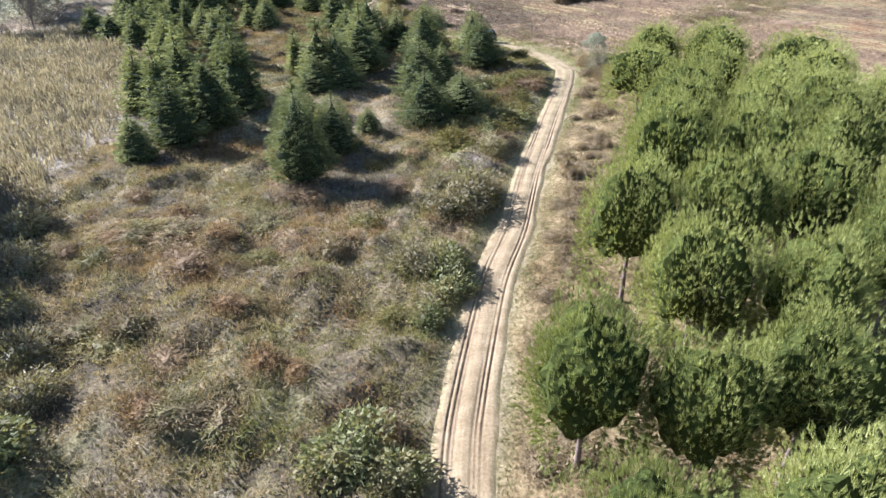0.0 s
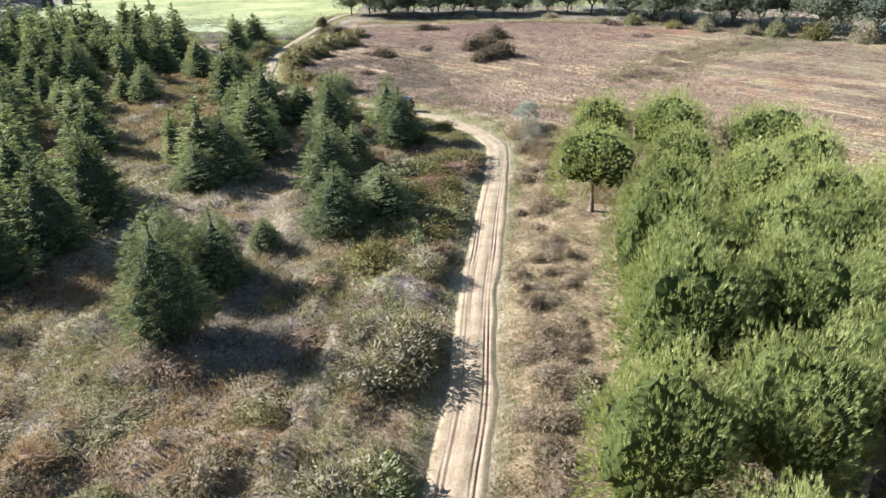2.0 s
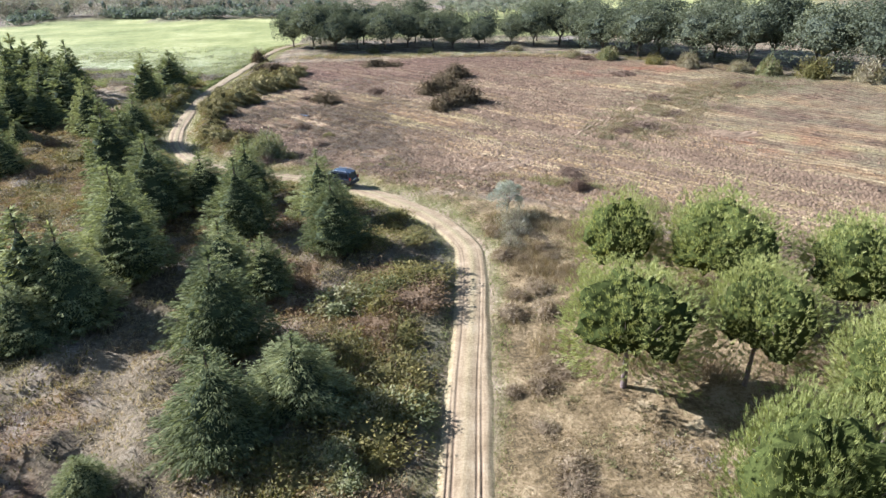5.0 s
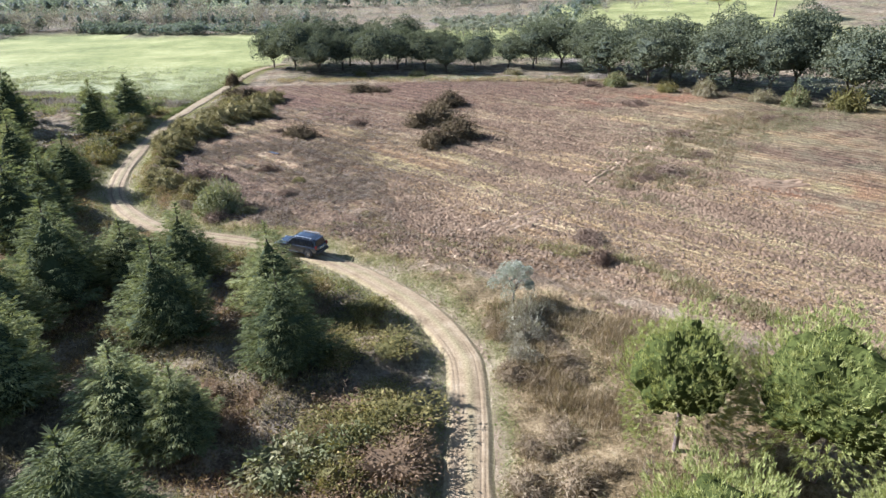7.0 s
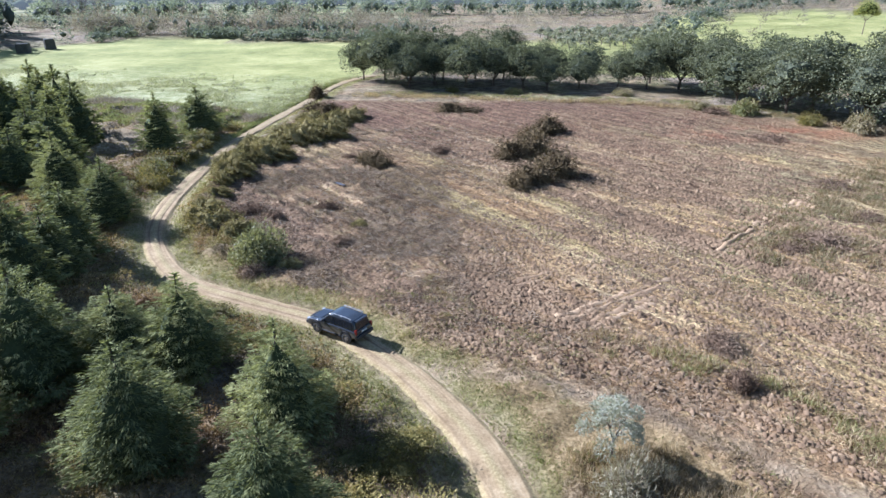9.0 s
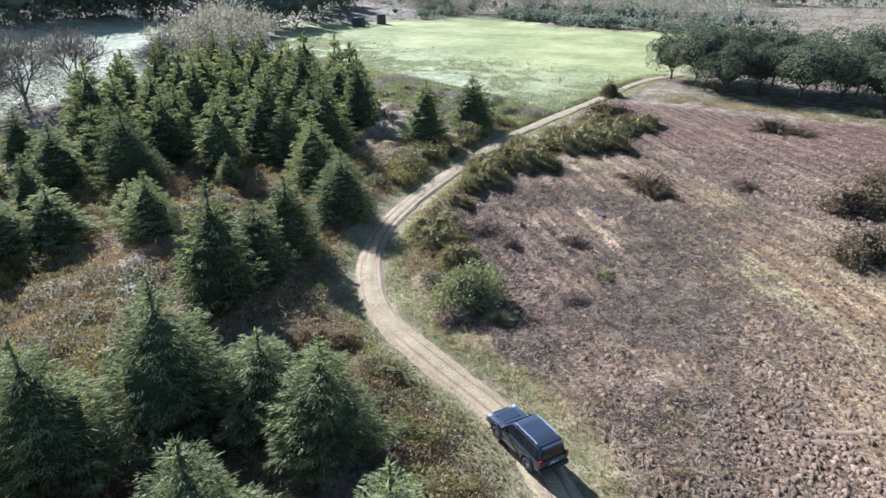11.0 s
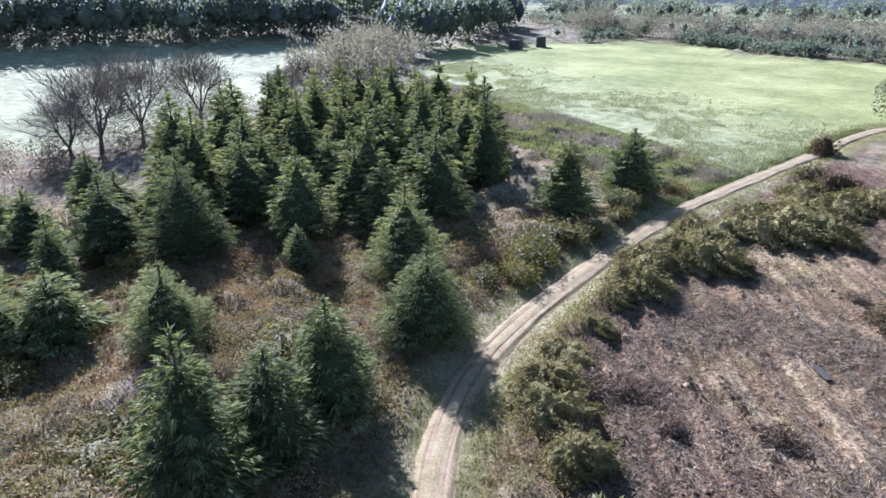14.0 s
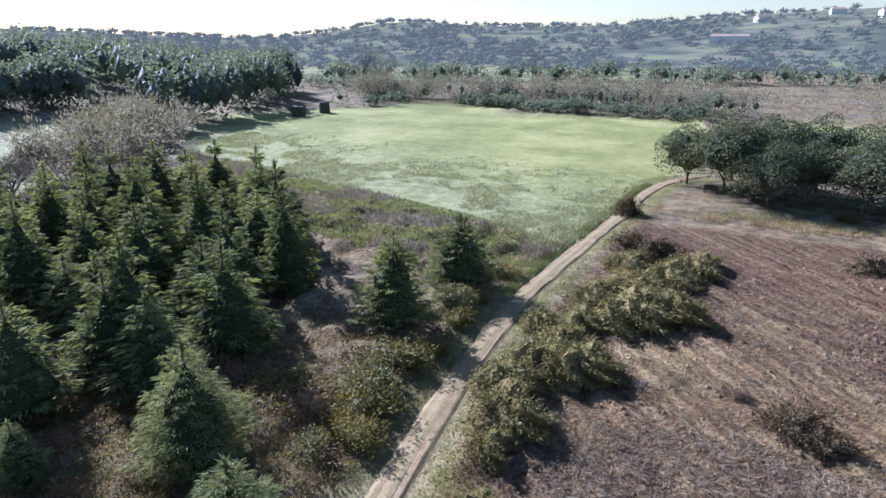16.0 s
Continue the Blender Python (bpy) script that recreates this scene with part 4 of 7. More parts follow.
            rods.append((q, q + unit(gen.normal(0, 1, 3) + [math.cos(a), math.sin(a), 0.5]) * gen.uniform(0.6, 1.2), 0.03, 0.008))
    limbs = mesh_of("stone_pine_limbs", *tubes(rods, 5), [m_pine_trunk], True)
    return crown, core, trunk, limbs


PINE = [stone_pine(8.6, 3.4, s) for s in (51, 52, 53, 54)]
# x, y, height, radius
PINE_EDGE = [(22.1, 67.6, 7.9, 3.7), (26.8, 78.0, 8.0, 2.9), (32.2, 74.4, 8.6, 4.1), (29.1, 66.0, 8.0, 2.9), (39.4, 69.2, 8.4, 4.1), (32.0, 59.2, 8.4, 3.3),
             (22.0, 53.6, 9.8, 2.9), (19.0, 47.6, 10.0, 3.2), (24.9, 46.2, 10.2, 3.0), (32.4, 52.2, 9.4, 3.4), (15.8, 39.8, 10.8, 3.4), (21.8, 39.8, 10.4, 2.9)]
PINE_DEEP = [(11.8, 33.2, 9.6, 3.0), (17.2, 33.4, 10.0, 2.9), (22.8, 34.0, 9.8, 3.0), (13.4, 26.4, 9.2, 2.8), (18.0, 24.6, 9.4, 2.7), (6.5, 20.0, 9.0, 3.0),
             (10.8, 18.2, 8.6, 2.5), (15.2, 19.0, 9.0, 2.8), (12.6, 12.8, 9.0, 2.8), (7.4, 12.4, 7.8, 2.6), (24.5, 28.5, 9.6, 3.0), (28.0, 41.0, 9.8, 3.0),
             (37.5, 60.5, 9.0, 3.2), (38.5, 52.5, 9.0, 3.2), (30.5, 46.4, 9.6, 2.8), (29.0, 34.0, 9.4, 3.0)]
gen = np.random.default_rng(60)
for rows, label, base_r in ((PINE_EDGE, "bright green stone pine with a domed crown on a bare trunk", 3.45), (PINE_DEEP, "bright green stone pine crowded among other pines", 3.7)):
    for i, (x, y, h, r) in enumerate(rows):
        crown, core, trunk, limbs = PINE[i % 4]
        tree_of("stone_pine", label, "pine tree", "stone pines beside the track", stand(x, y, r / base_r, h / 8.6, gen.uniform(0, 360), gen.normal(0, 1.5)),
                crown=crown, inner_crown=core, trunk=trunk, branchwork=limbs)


def lumpy_crown(h, r, seed, blobs, per, leaf, low=0.25, mat=None, name="oak_crown", slim=0.8):
    """A crown of billowing leafy lumps with gaps between them; the lowest leaves hang at part low of the height."""
    gen = np.random.default_rng(seed)
    base, way, face = [], [], []
    for i in range(blobs):
        a, q = i * 2.4 + gen.uniform(-0.4, 0.4), math.sqrt((i + 0.5) / blobs)
        rr = r * gen.uniform(0.15, 0.34)
        w = (r * gen.uniform(0.74, 1.14) - rr * 0.7) * q
        top = h * (low + (1 - low) * (0.30 + 0.70 * (1 - q ** 2.4) ** 0.5) * gen.uniform(0.68, 1.05))
        c = np.array([math.cos(a) * w, math.sin(a) * w, max(top - rr, h * low + rr * 0.6)])
        d = unit(gen.normal(size=(per, 3)) + [0, 0, 0.45])
        base.append(c + d * rr * gen.uniform(0.78, 1.08, (per, 1)) * [1, 1, 0.85])
        way.append(d * 0.5 + gen.normal(0, 0.6, (per, 3)))
        face.append(d + [0, 0, 0.2])
    base, way, face = np.concatenate(base), np.concatenate(way), np.concatenate(face)
    base[:, 2] = np.maximum(base[:, 2], 0.3)
    size = gen.uniform(0.7, 1.3, len(base)) * leaf
    return mesh_of(name, *blades(base, way, size, size * slim, gen, face, 0.6), [mat])


def branching(h, r, seed, fork=0.25, levels=4, mat=None, thick=0.2, name="branches"):
    """Trunk and limbs that divide; returns trunk mesh, limb mesh."""
    gen = np.random.default_rng(seed)
    trunk, limbs = [], []
    top = np.array([gen.normal(0, 0.15), gen.normal(0, 0.15), h * fork])
    trunk.append(((0, 0, -0.3), tuple(top), thick, thick * 0.75))

    def grow(p, d, length, rad, level):
        q = p + d * length
        limbs.append((p, q, rad, rad * 0.6))
        if level:
            for _ in range(3):
                grow(p + d * length * gen.uniform(0.55, 1.0), unit(d + gen.normal(0, 0.42, 3) + [0, 0, 0.12]), length * gen.uniform(0.6, 0.82), rad * 0.58, level - 1)

    for i in range(4):
        a = i * 1.6 + gen.uniform(0, 0.6)
        d = unit(np.array([math.cos(a) * r / h * 1.3, math.sin(a) * r / h * 1.3, 1.0]))
        grow(top, d, h * (1 - fork) * 0.36, thick * 0.55, levels - 1)
    return mesh_of("trunk", *tubes(trunk, 8), [mat], True), mesh_of(name, *tubes(limbs, 4), [mat], True)


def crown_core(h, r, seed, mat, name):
    """A lumpy inner crown, given a dark colour as the shade among the leaves."""
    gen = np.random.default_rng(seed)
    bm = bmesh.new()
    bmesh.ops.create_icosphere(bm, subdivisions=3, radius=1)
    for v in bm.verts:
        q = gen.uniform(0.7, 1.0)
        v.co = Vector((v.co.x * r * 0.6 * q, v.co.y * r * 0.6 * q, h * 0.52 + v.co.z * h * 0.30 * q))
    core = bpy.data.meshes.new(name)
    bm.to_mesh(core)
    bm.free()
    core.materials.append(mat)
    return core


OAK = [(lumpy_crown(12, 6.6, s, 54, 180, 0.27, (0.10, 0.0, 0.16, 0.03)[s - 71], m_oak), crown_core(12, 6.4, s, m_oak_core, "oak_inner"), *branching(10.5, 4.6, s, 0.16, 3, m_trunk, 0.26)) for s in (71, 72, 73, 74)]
# x, y, height, radius of the dark evergreen oaks beyond the field
OAKS_WEST = [(3.5, 231, 10.5, 5.0), (9.0, 225, 12.2, 5.6), (15, 229, 13.0, 6.0), (20.5, 222, 10.5, 5.0), (27.5, 219, 10.6, 5.4), (34, 220, 10.0, 5.2), (40.5, 216, 10.5, 5.4),
             (11, 236, 11.5, 5.5), (47, 222, 9.5, 4.6), (31, 231, 11.0, 5.4), (62.5, 217, 8.5, 4.0), (68, 213, 12.4, 5.6), (75, 212, 13.4, 6.0), (83, 213, 12.8, 5.8)]
OAKS_FILL = [(14.5, 218, 9.5, 4.6), (23, 230, 12, 5.5), (37.5, 228, 11.5, 5.2), (45, 212, 8.5, 4.2), (53, 215, 7.0, 3.4), (57, 224, 9.5, 4.6), (78, 205, 11.5, 5.2), (88, 196, 12.5, 5.8)]
OAKS_EAST = [(79, 193, 12.0, 5.8), (84, 184, 13.4, 6.4), (91, 187, 14.6, 6.6), (94, 176, 14.0, 6.4), (101, 179, 15.0, 6.8), (102, 168, 15.5, 6.8), (110, 171, 16.0, 7.0), (111, 158, 15.5, 6.6),
             (119, 162, 16, 7.0), (91, 203, 13, 6.0), (118, 149, 15, 6.6), (127, 151, 16, 7.0), (72, 222, 12, 5.5), (108, 189, 15, 6.5)]
gen = np.random.default_rng(75)
for rows in (OAKS_WEST, OAKS_FILL, OAKS_EAST):
    for i, (x, y, h, r) in enumerate(rows):
        crown, core, trunk, limbs = OAK[i % 4]
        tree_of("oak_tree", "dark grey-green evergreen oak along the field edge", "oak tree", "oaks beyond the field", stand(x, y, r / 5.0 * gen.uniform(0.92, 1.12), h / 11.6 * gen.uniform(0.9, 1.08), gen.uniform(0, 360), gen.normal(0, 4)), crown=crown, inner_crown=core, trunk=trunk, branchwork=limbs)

OAK_FEET = [(70, 189, 2.2, 1.8), (76, 184, 2.6, 2.6), (83, 175, 2.0, 2.0), (88, 169, 2.6, 3.0), (95, 161, 2.2, 2.2), (99, 157, 2.8, 3.4), (105, 151, 3.0, 4.0), (112, 145, 3.2, 3.8), (60, 205, 2.0, 1.4), (37, 209, 1.8, 1.2), (24, 213, 1.6, 1.2)]

# grey-leaved olive by the bend, and the grove far behind the oaks
olive_crown = lumpy_crown(3.8, 1.9, 81, 22, 260, 0.16, 0.16, m_olive, "olive_crown", 0.3)
olive_trunk, olive_limbs = branching(3.2, 1.2, 82, 0.3, 3, m_bare, 0.10)
tree_of("olive_tree", "small silvery grey olive tree on the field corner", "olive tree", "", stand(23.4, 95.4, 1.0, 1.0, 20), crown=olive_crown, trunk=olive_trunk, branchwork=olive_limbs)
GROVE = lumpy_crown(4.5, 2.6, 83, 12, 60, 0.42, 0.2, m_olive, "grove_crown")
gt, gl = branching(4.0, 2.0, 84, 0.25, 2, m_bare, 0.16)
gen = np.random.default_rng(85)
for i in range(7):
    for j in range(6):
        x, y = 70 + i * 8 + gen.normal(0, 0.6), 296 + j * 8.5 + i * 2 + gen.normal(0, 0.6)
        tree_of("olive_tree", "silvery olive tree in planted rows", "olive tree", "olive grove", stand(x, y, gen.uniform(0.9, 1.25), gen.uniform(0.9, 1.2), gen.uniform(0, 360)), crown=GROVE, trunk=gt, branchwork=gl)

# leafless trees west of the plantation
BARE = [branching(12, 4.2, s, 0.12, 5, m_bare, 0.26, "bare_branches") for s in (91, 92, 93)]
TWIG_CROWN = []
for s in (94, 95):
    gen = np.random.default_rng(s)
    d = unit(gen.normal(size=(5200, 3)) + [0, 0, 0.4])
    at = d * gen.uniform(0.35, 1.0, (5200, 1)) * [4.0, 4.0, 4.6] + [0, 0, 5.0]
    TWIG_CROWN.append(mesh_of("twig_crown", *blades(at, d + gen.normal(0, 0.4, d.shape) + [0, 0, 0.5], gen.uniform(0.4, 1.0, 5200), 0.05, gen), [m_grey_twig]))
for i, (x, y, h, r) in enumerate([(-76, 126.5, 13.0, 2.6), (-81, 124.5, 9.5, 3.0), (-85.5, 144, 11.6, 5.6), (-88.5, 152, 11.8, 5.4), (-90.5, 163, 11.5, 6.0), (-83, 139, 8.0, 4.5), (-99, 193, 7.5, 4.0), (-93, 183, 6.5, 4.5)]):
    trunk, limbs = BARE[i % 3]
    crown = TWIG_CROWN[i % 2]
    tree_of("bare_tree", "leafless grey-brown tree with fine upright branches", "tree", "bare trees by the meadow", stand(x, y, r / 4.0, h / 9.5, i * 70), twig_crown=crown, trunk=trunk, branchwork=limbs)

# thin far pines on the green slope
tall = stone_pine(14, 5.0, 58, 620, 150, 7, 2.0, 0.35)
for x, y, s, wide in ((229, 330, 1.35, 1.9), (205, 338, 0.95, 1.0)):
    crown, core, trunk, limbs = tall
    tree_of("stone_pine", "far flat-topped pine on a green slope", "pine tree", "", stand(x, y, wide, s, 40), crown=crown, inner_crown=core, trunk=trunk, branchwork=limbs)


# ---- bushes and heaps ----
def bush(r, h, seed, leaves, leaf, mat, twigs=16, name="bush", slim=0.55, lump=0.12, droop=0.0, solid=0.66):
    """A low rounded bush: dark stems inside, leaf sprays over lumps."""
    gen = np.random.default_rng(seed)
    d = unit(gen.normal(size=(leaves, 3)) * [1, 1, 0.8] + [0, 0, 0.35])
    d[:, 2] = np.abs(d[:, 2])
    az = np.arctan2(d[:, 1], d[:, 0])
    swell = 1 + 0.18 * np.sin(az * 2 + seed) + lump * np.sin(az * 5 + seed * 3 + d[:, 2] * 6) * np.sin(d[:, 2] * 5 + az * 2 + 0.8)
    q = gen.uniform(max(0.55, solid - 0.06), 1.08 if solid < 0.8 else 1.0, leaves) * swell
    base = d * q[:, None] * [r, r, h]
    size = gen.uniform(0.6, 1.4, leaves) * leaf
    leaf_me = mesh_of(name + "_leaves", *blades(base, d * [1, 1, 0.6 * (1 - droop)] + gen.normal(0, 0.55 - 0.2 * droop, (leaves, 3)) - [0, 0, droop], size, size * slim, gen, d + [0, 0, 0.3], 0.6), [mat])
    rods = []
    for i in range(twigs):
        a, t = gen.uniform(0, 6.28), gen.uniform(0.15, 1.0)
        e = np.array([math.cos(a) * r * t, math.sin(a) * r * t, h * (1.05 - 0.6 * t * t) * gen.uniform(0.7, 1.05)])
        rods.append((np.array([e[0] * 0.15, e[1] * 0.15, -0.1]), e, 0.035, 0.008))
    stem_me = mesh_of(name + "_stems", *tubes(rods, 3), [m_twig])
    bm = bmesh.new()
    bmesh.ops.create_icosphere(bm, subdivisions=2 if solid < 0.8 else 4, radius=1)
    bmesh.ops.delete(bm, geom=[v for v in bm.verts if v.co.z < -0.35], context="VERTS")
    for v in bm.verts:
        a = math.atan2(v.co.y, v.co.x)
        q = solid * (1 + 0.18 * math.sin(a * 2 + seed) + lump * math.sin(a * 5 + seed * 3 + v.co.z * 6) * math.sin(v.co.z * 5 + a * 2 + 0.8)) * (gen.uniform(0.8, 1.1) if solid < 0.8 else gen.uniform(0.97, 1.03))
        v.co = Vector((v.co.x * r * q, v.co.y * r * q, v.co.z * h * q))
    core = bpy.data.meshes.new(name + "_inner")
    for f in bm.faces:
        f.smooth = solid > 0.8
    bm.to_mesh(core)
    bm.free()
    core.materials.append(mat)
    return leaf_me, stem_me, core


def set_bush(kind, x, y, r, h, label, category="bush", group="", turn=None, name="bush", base=(1.5, 1.2)):
    leaf_me, stem_me, core = kind
    t = (x * 37 + y * 91) % 360 if turn is None else turn
    return tree_of(name, label, category, group, stand(x, y, r / base[0], h / base[1], t), foliage=leaf_me, inner_foliage=core, stemwork=stem_me)


BRAMBLE = [bush(1.5, 1.2, s, 1600, 0.165, m_bramble, lump=0.3, slim=0.5) for s in (101, 102, 103)]
GREENB = [bush(1.5, 1.2, s, 1600, 0.19, m_bush_green) for s in (111, 112)]
FINEB = bush(1.5, 1.2, 113, 3800, 0.14, m_bush_fresh)
PALEB = [bush(1.5, 1.2, s, 1700, 0.22, m_bush_pale, 40, slim=0.32) for s in (121, 122)]
HEAP = [bush(1.5, 1.2, s, 3300, 0.155, m_heap, 16, slim=0.34, lump=0.34, droop=0.35, solid=0.8) for s in (131, 132, 133)]
ROOT_HEAP = [bush(1.5, 1.2, s, 1900, 0.23, m_root_heap, 40, slim=0.3, lump=0.4, droop=0.25, solid=0.72) for s in (134, 135)]
TWIGS = [bush(1.5, 1.2, s, 1500, 0.28, m_twig, 60, slim=0.2) for s in (141, 142)]

for i, (x, y, r, h) in enumerate([(2.6, 47.2, 2.6, 2.5), (0.6, 45.5, 1.8, 1.6), (3.8, 49.8, 1.8, 1.7), (0.4, 50.6, 1.6, 1.4), (-1.2, 37.6, 1.8, 1.6), (5.6, 58.5, 1.6, 1.3)]):
    set_bush(PALEB[i % 2], x, y, r, h, "straw-pale bush with thin dry leaves", group="bushes beside the track")
for i, (x, y, r, h) in enumerate([(0.8, 37.2, 2.0, 1.6), (1.2, 34.6, 1.5, 1.2), (-3.8, 20.8, 2.2, 1.9), (-1.6, 19.6, 1.5, 1.3), (-0.4, 31.5, 1.3, 1.0), (-21.5, 21.5, 2.4, 2.0)]):
    set_bush(GREENB[i % 2], x, y, r, h, "olive-green leafy bush beside the track", group="bushes beside the track")
set_bush(FINEB, -0.6, 123.0, 2.5, 3.0, "bright green rounded bush at the field edge")
set_bush(HEAP[1], -3.8, 128.4, 1.9, 1.8, "dark bramble mound at the field edge", group="bramble mounds")
set_bush(TWIGS[0], -0.6, 119.8, 1.2, 0.9, "tangle of dead grey twigs", "brush heap")

GREYB = bush(1.5, 1.2, 155, 3200, 0.26, m_grey_stems, 60, slim=0.16, lump=0.3)
TAWNY = [bush(1.5, 1.2, s, 1700, 0.22, m_tawny, 40, slim=0.26, lump=0.3) for s in (153, 154)]

# bramble bank on the west side of the track
RUST_MOUND = [bush(1.5, 1.2, s, 1800, 0.15, m_rust, lump=0.3, slim=0.4) for s in (163, 164)]
gen = np.random.default_rng(150)
count = 0
while count < 62:
    y = gen.uniform(60, 112)
    x = float(track_x(y)) - gen.uniform(2.9, 9.5)
    if track_gap([x], [y])[0] < 3.4 or any((x - a) ** 2 + (y - b) ** 2 < (r * 0.8) ** 2 for a, b, _, r in BY_TRACK):
        continue
    low = 0.62 if y > 86 else 1.0
    set_bush((BRAMBLE[count % 3], RUST_MOUND[count % 2], GREENB[0])[(0, 0, 0, 0, 1, 2 if low == 1.0 else 0)[count % 6]], x, y, gen.uniform(1.0, 2.6) * (0.4 + 0.6 * low), gen.uniform(0.7, 1.5) * low, "bramble bush in olive and rust tones", group="brambles beside the track")
    count += 1
RUSTB = [bush(1.5, 1.2, s, 1800, 0.15, m_rust, lump=0.3, slim=0.4) for s in (161, 162)]
for i, (x, y, r, h) in enumerate([(3.0, 86.0, 1.6, 0.9), (4.4, 87.6, 1.2, 0.7), (2.0, 88.4, 1.3, 0.8), (-7.7, 113.0, 1.7, 1.4), (-6.0, 114.2, 1.1, 0.9)]):
    set_bush(RUSTB[i % 2], x, y, r, h, "rust-brown bush of dead bracken", group="bracken beside the track")
for i, (x, y, r, h) in enumerate([(-18.6, 148.0, 2.2, 1.9), (-19.4, 151.0, 2.2, 1.9), (-18.9, 154.6, 2.4, 1.9), (-17.6, 145.2, 1.8, 1.6), (-18.0, 166.6, 1.8, 1.5), (-17.0, 169.0, 1.4, 1.2), (-16.8, 163.5, 1.5, 1.3),
                                  (-19.6, 142.8, 1.6, 1.4), (-16.9, 157.5, 1.3, 1.2), (-15.8, 176.5, 1.6, 1.4), (-21.5, 175.8, 1.9, 2.0)]):
    set_bush((BRAMBLE[i % 3], GREENB[i % 2])[i % 3 == 1], x, y, r, h, "bramble bush in olive and yellow tones", group="brambles beside the track")

# heaped brambles along the east side of the track and on the field
for i, (x, y, r, h) in enumerate([(-9.2, 150.5, 2.2, 1.7), (-10.4, 154.5, 1.9, 1.6), (-8.2, 157.6, 2.0, 1.7), (-5.4, 158.2, 2.2, 1.8), (-7.8, 161.8, 1.8, 1.4), (-10.0, 165.5, 1.6, 1.1), (-6.6, 166.8, 2.0, 1.5),
                                  (-2.4, 169.5, 3.0, 2.3), (0.6, 171.5, 2.4, 1.9), (-6.2, 172.8, 2.0, 1.3), (-3.0, 176.4, 2.4, 1.5), (0.6, 180.5, 2.6, 1.8), (3.4, 184.5, 2.6, 1.8), (-3.6, 184.0, 2.2, 1.4)]):
    set_bush(HEAP[i % 3], x, y, r * 1.3, h * 1.2, "heaped mound of green and brown brambles", "bramble mound", "bramble mounds")
for i, (x, y, r, h) in enumerate([(-8.5, 133.5, 2.2, 1.7), (-6.7, 131.0, 2.4, 1.9), (-4.8, 130.0, 1.6, 1.1), (-8.9, 137.0, 1.9, 1.3), (-9.0, 141.8, 1.5, 0.9), (-6.4, 134.6, 1.9, 1.3), (-9.6, 146.4, 1.6, 1.2), (2.4, 121.4, 1.0, 0.8), (4.2, 137.2, 1.1, 0.9), (8.0, 131.5, 1.0, 0.5)]):
    set_bush((HEAP[i % 3], TWIGS[i % 2])[i % 3 == 2], x, y, r, h, "tussocky mound of grass and dead brambles beside bare soil", "bramble mound", "bramble mounds")
for i, (x, y, r, h) in enumerate([(-0.6, 188.6, 2.4, 1.5), (-3.6, 191.5, 2.0, 1.3), (-5.0, 206.6, 1.8, 2.2), (8.2, 155.6, 1.9, 1.4), (9.6, 154.2, 1.5, 1.0), (29.0, 145.2, 2.6, 1.7), (32.5, 148.4, 2.8, 2.3), (26.8, 143.0, 1.6, 1.2),
                                  (28.4, 156.8, 2.6, 1.8), (31.6, 160.0, 2.6, 1.8), (36.6, 172.0, 2.8, 1.8), (33.0, 168.5, 2.0, 1.3), (22, 191, 2.8, 1.2), (26, 189.5, 1.8, 0.9)]):
    set_bush(ROOT_HEAP[i % 2], x, y, r, h * 1.3, "dark heap of cut brambles and roots on bare soil", "bramble mound", "bramble mounds")
for i, (x, y, r, h) in enumerate([(18.2, 160.6, 1.4, 0.8), (34.6, 106.2, 1.5, 0.9), (33.8, 101.4, 1.0, 1.3), (53.0, 123.6, 2.6, 0.9), (49.5, 122.6, 1.6, 0.6), (70.5, 164.8, 2.6, 0.9), (86, 147.4, 2.0, 1.0), (71, 185, 2.0, 0.9), (6.6, 126.6, 1.0, 0.7),
                                  (-1.2, 134.6, 0.9, 0.6), (5.2, 158.8, 0.9, 0.6), (65, 141, 2.4, 0.8), (62, 130, 1.8, 0.6), (11.5, 140.2, 0.9, 0.5), (-4.2, 136.6, 1.5, 0.9)]):
    set_bush(TWIGS[i % 2], x, y, r, h, "brown tangle of dead stems and roots", "brush heap", "brush heaps")

for i, (x, y, r, h) in enumerate([(23.4, 92.6, 1.4, 2.0), (22.8, 90.4, 1.3, 1.5), (21.8, 88.2, 1.0, 0.9), (25.2, 93.6, 1.0, 1.0)]):
    set_bush(GREYB, x, y, r, h, "grey dry shrub below the olive tree", group="grey shrubs on the corner")

for i, (x, y, r, h) in enumerate(OAK_FEET):
    set_bush((PALEB[0], GREENB[0], BRAMBLE[1], PALEB[1])[i % 4], x, y, r, h, "rough shrub at the foot of the oaks", group="shrubs below the oaks")

gen = np.random.default_rng(158)
PINES = PINE_EDGE + PINE_DEEP
count = 0
while count < 30:
    x, y = gen.uniform(7, 36), gen.uniform(10, 62)
    near = min((x - a) ** 2 + (y - b) ** 2 for a, b, _, r in PINES)
    if x < float(track_x(y)) + 5 or not 1.2 < near < 22:
        continue
    set_bush((BRAMBLE[count % 3], PALEB[count % 2], GREENB[count % 2])[count % 3], x, y, gen.uniform(0.8, 1.6), gen.uniform(0.7, 1.7), "yellow-green bush growing between the pines", group="bushes under the pines")
    count += 1

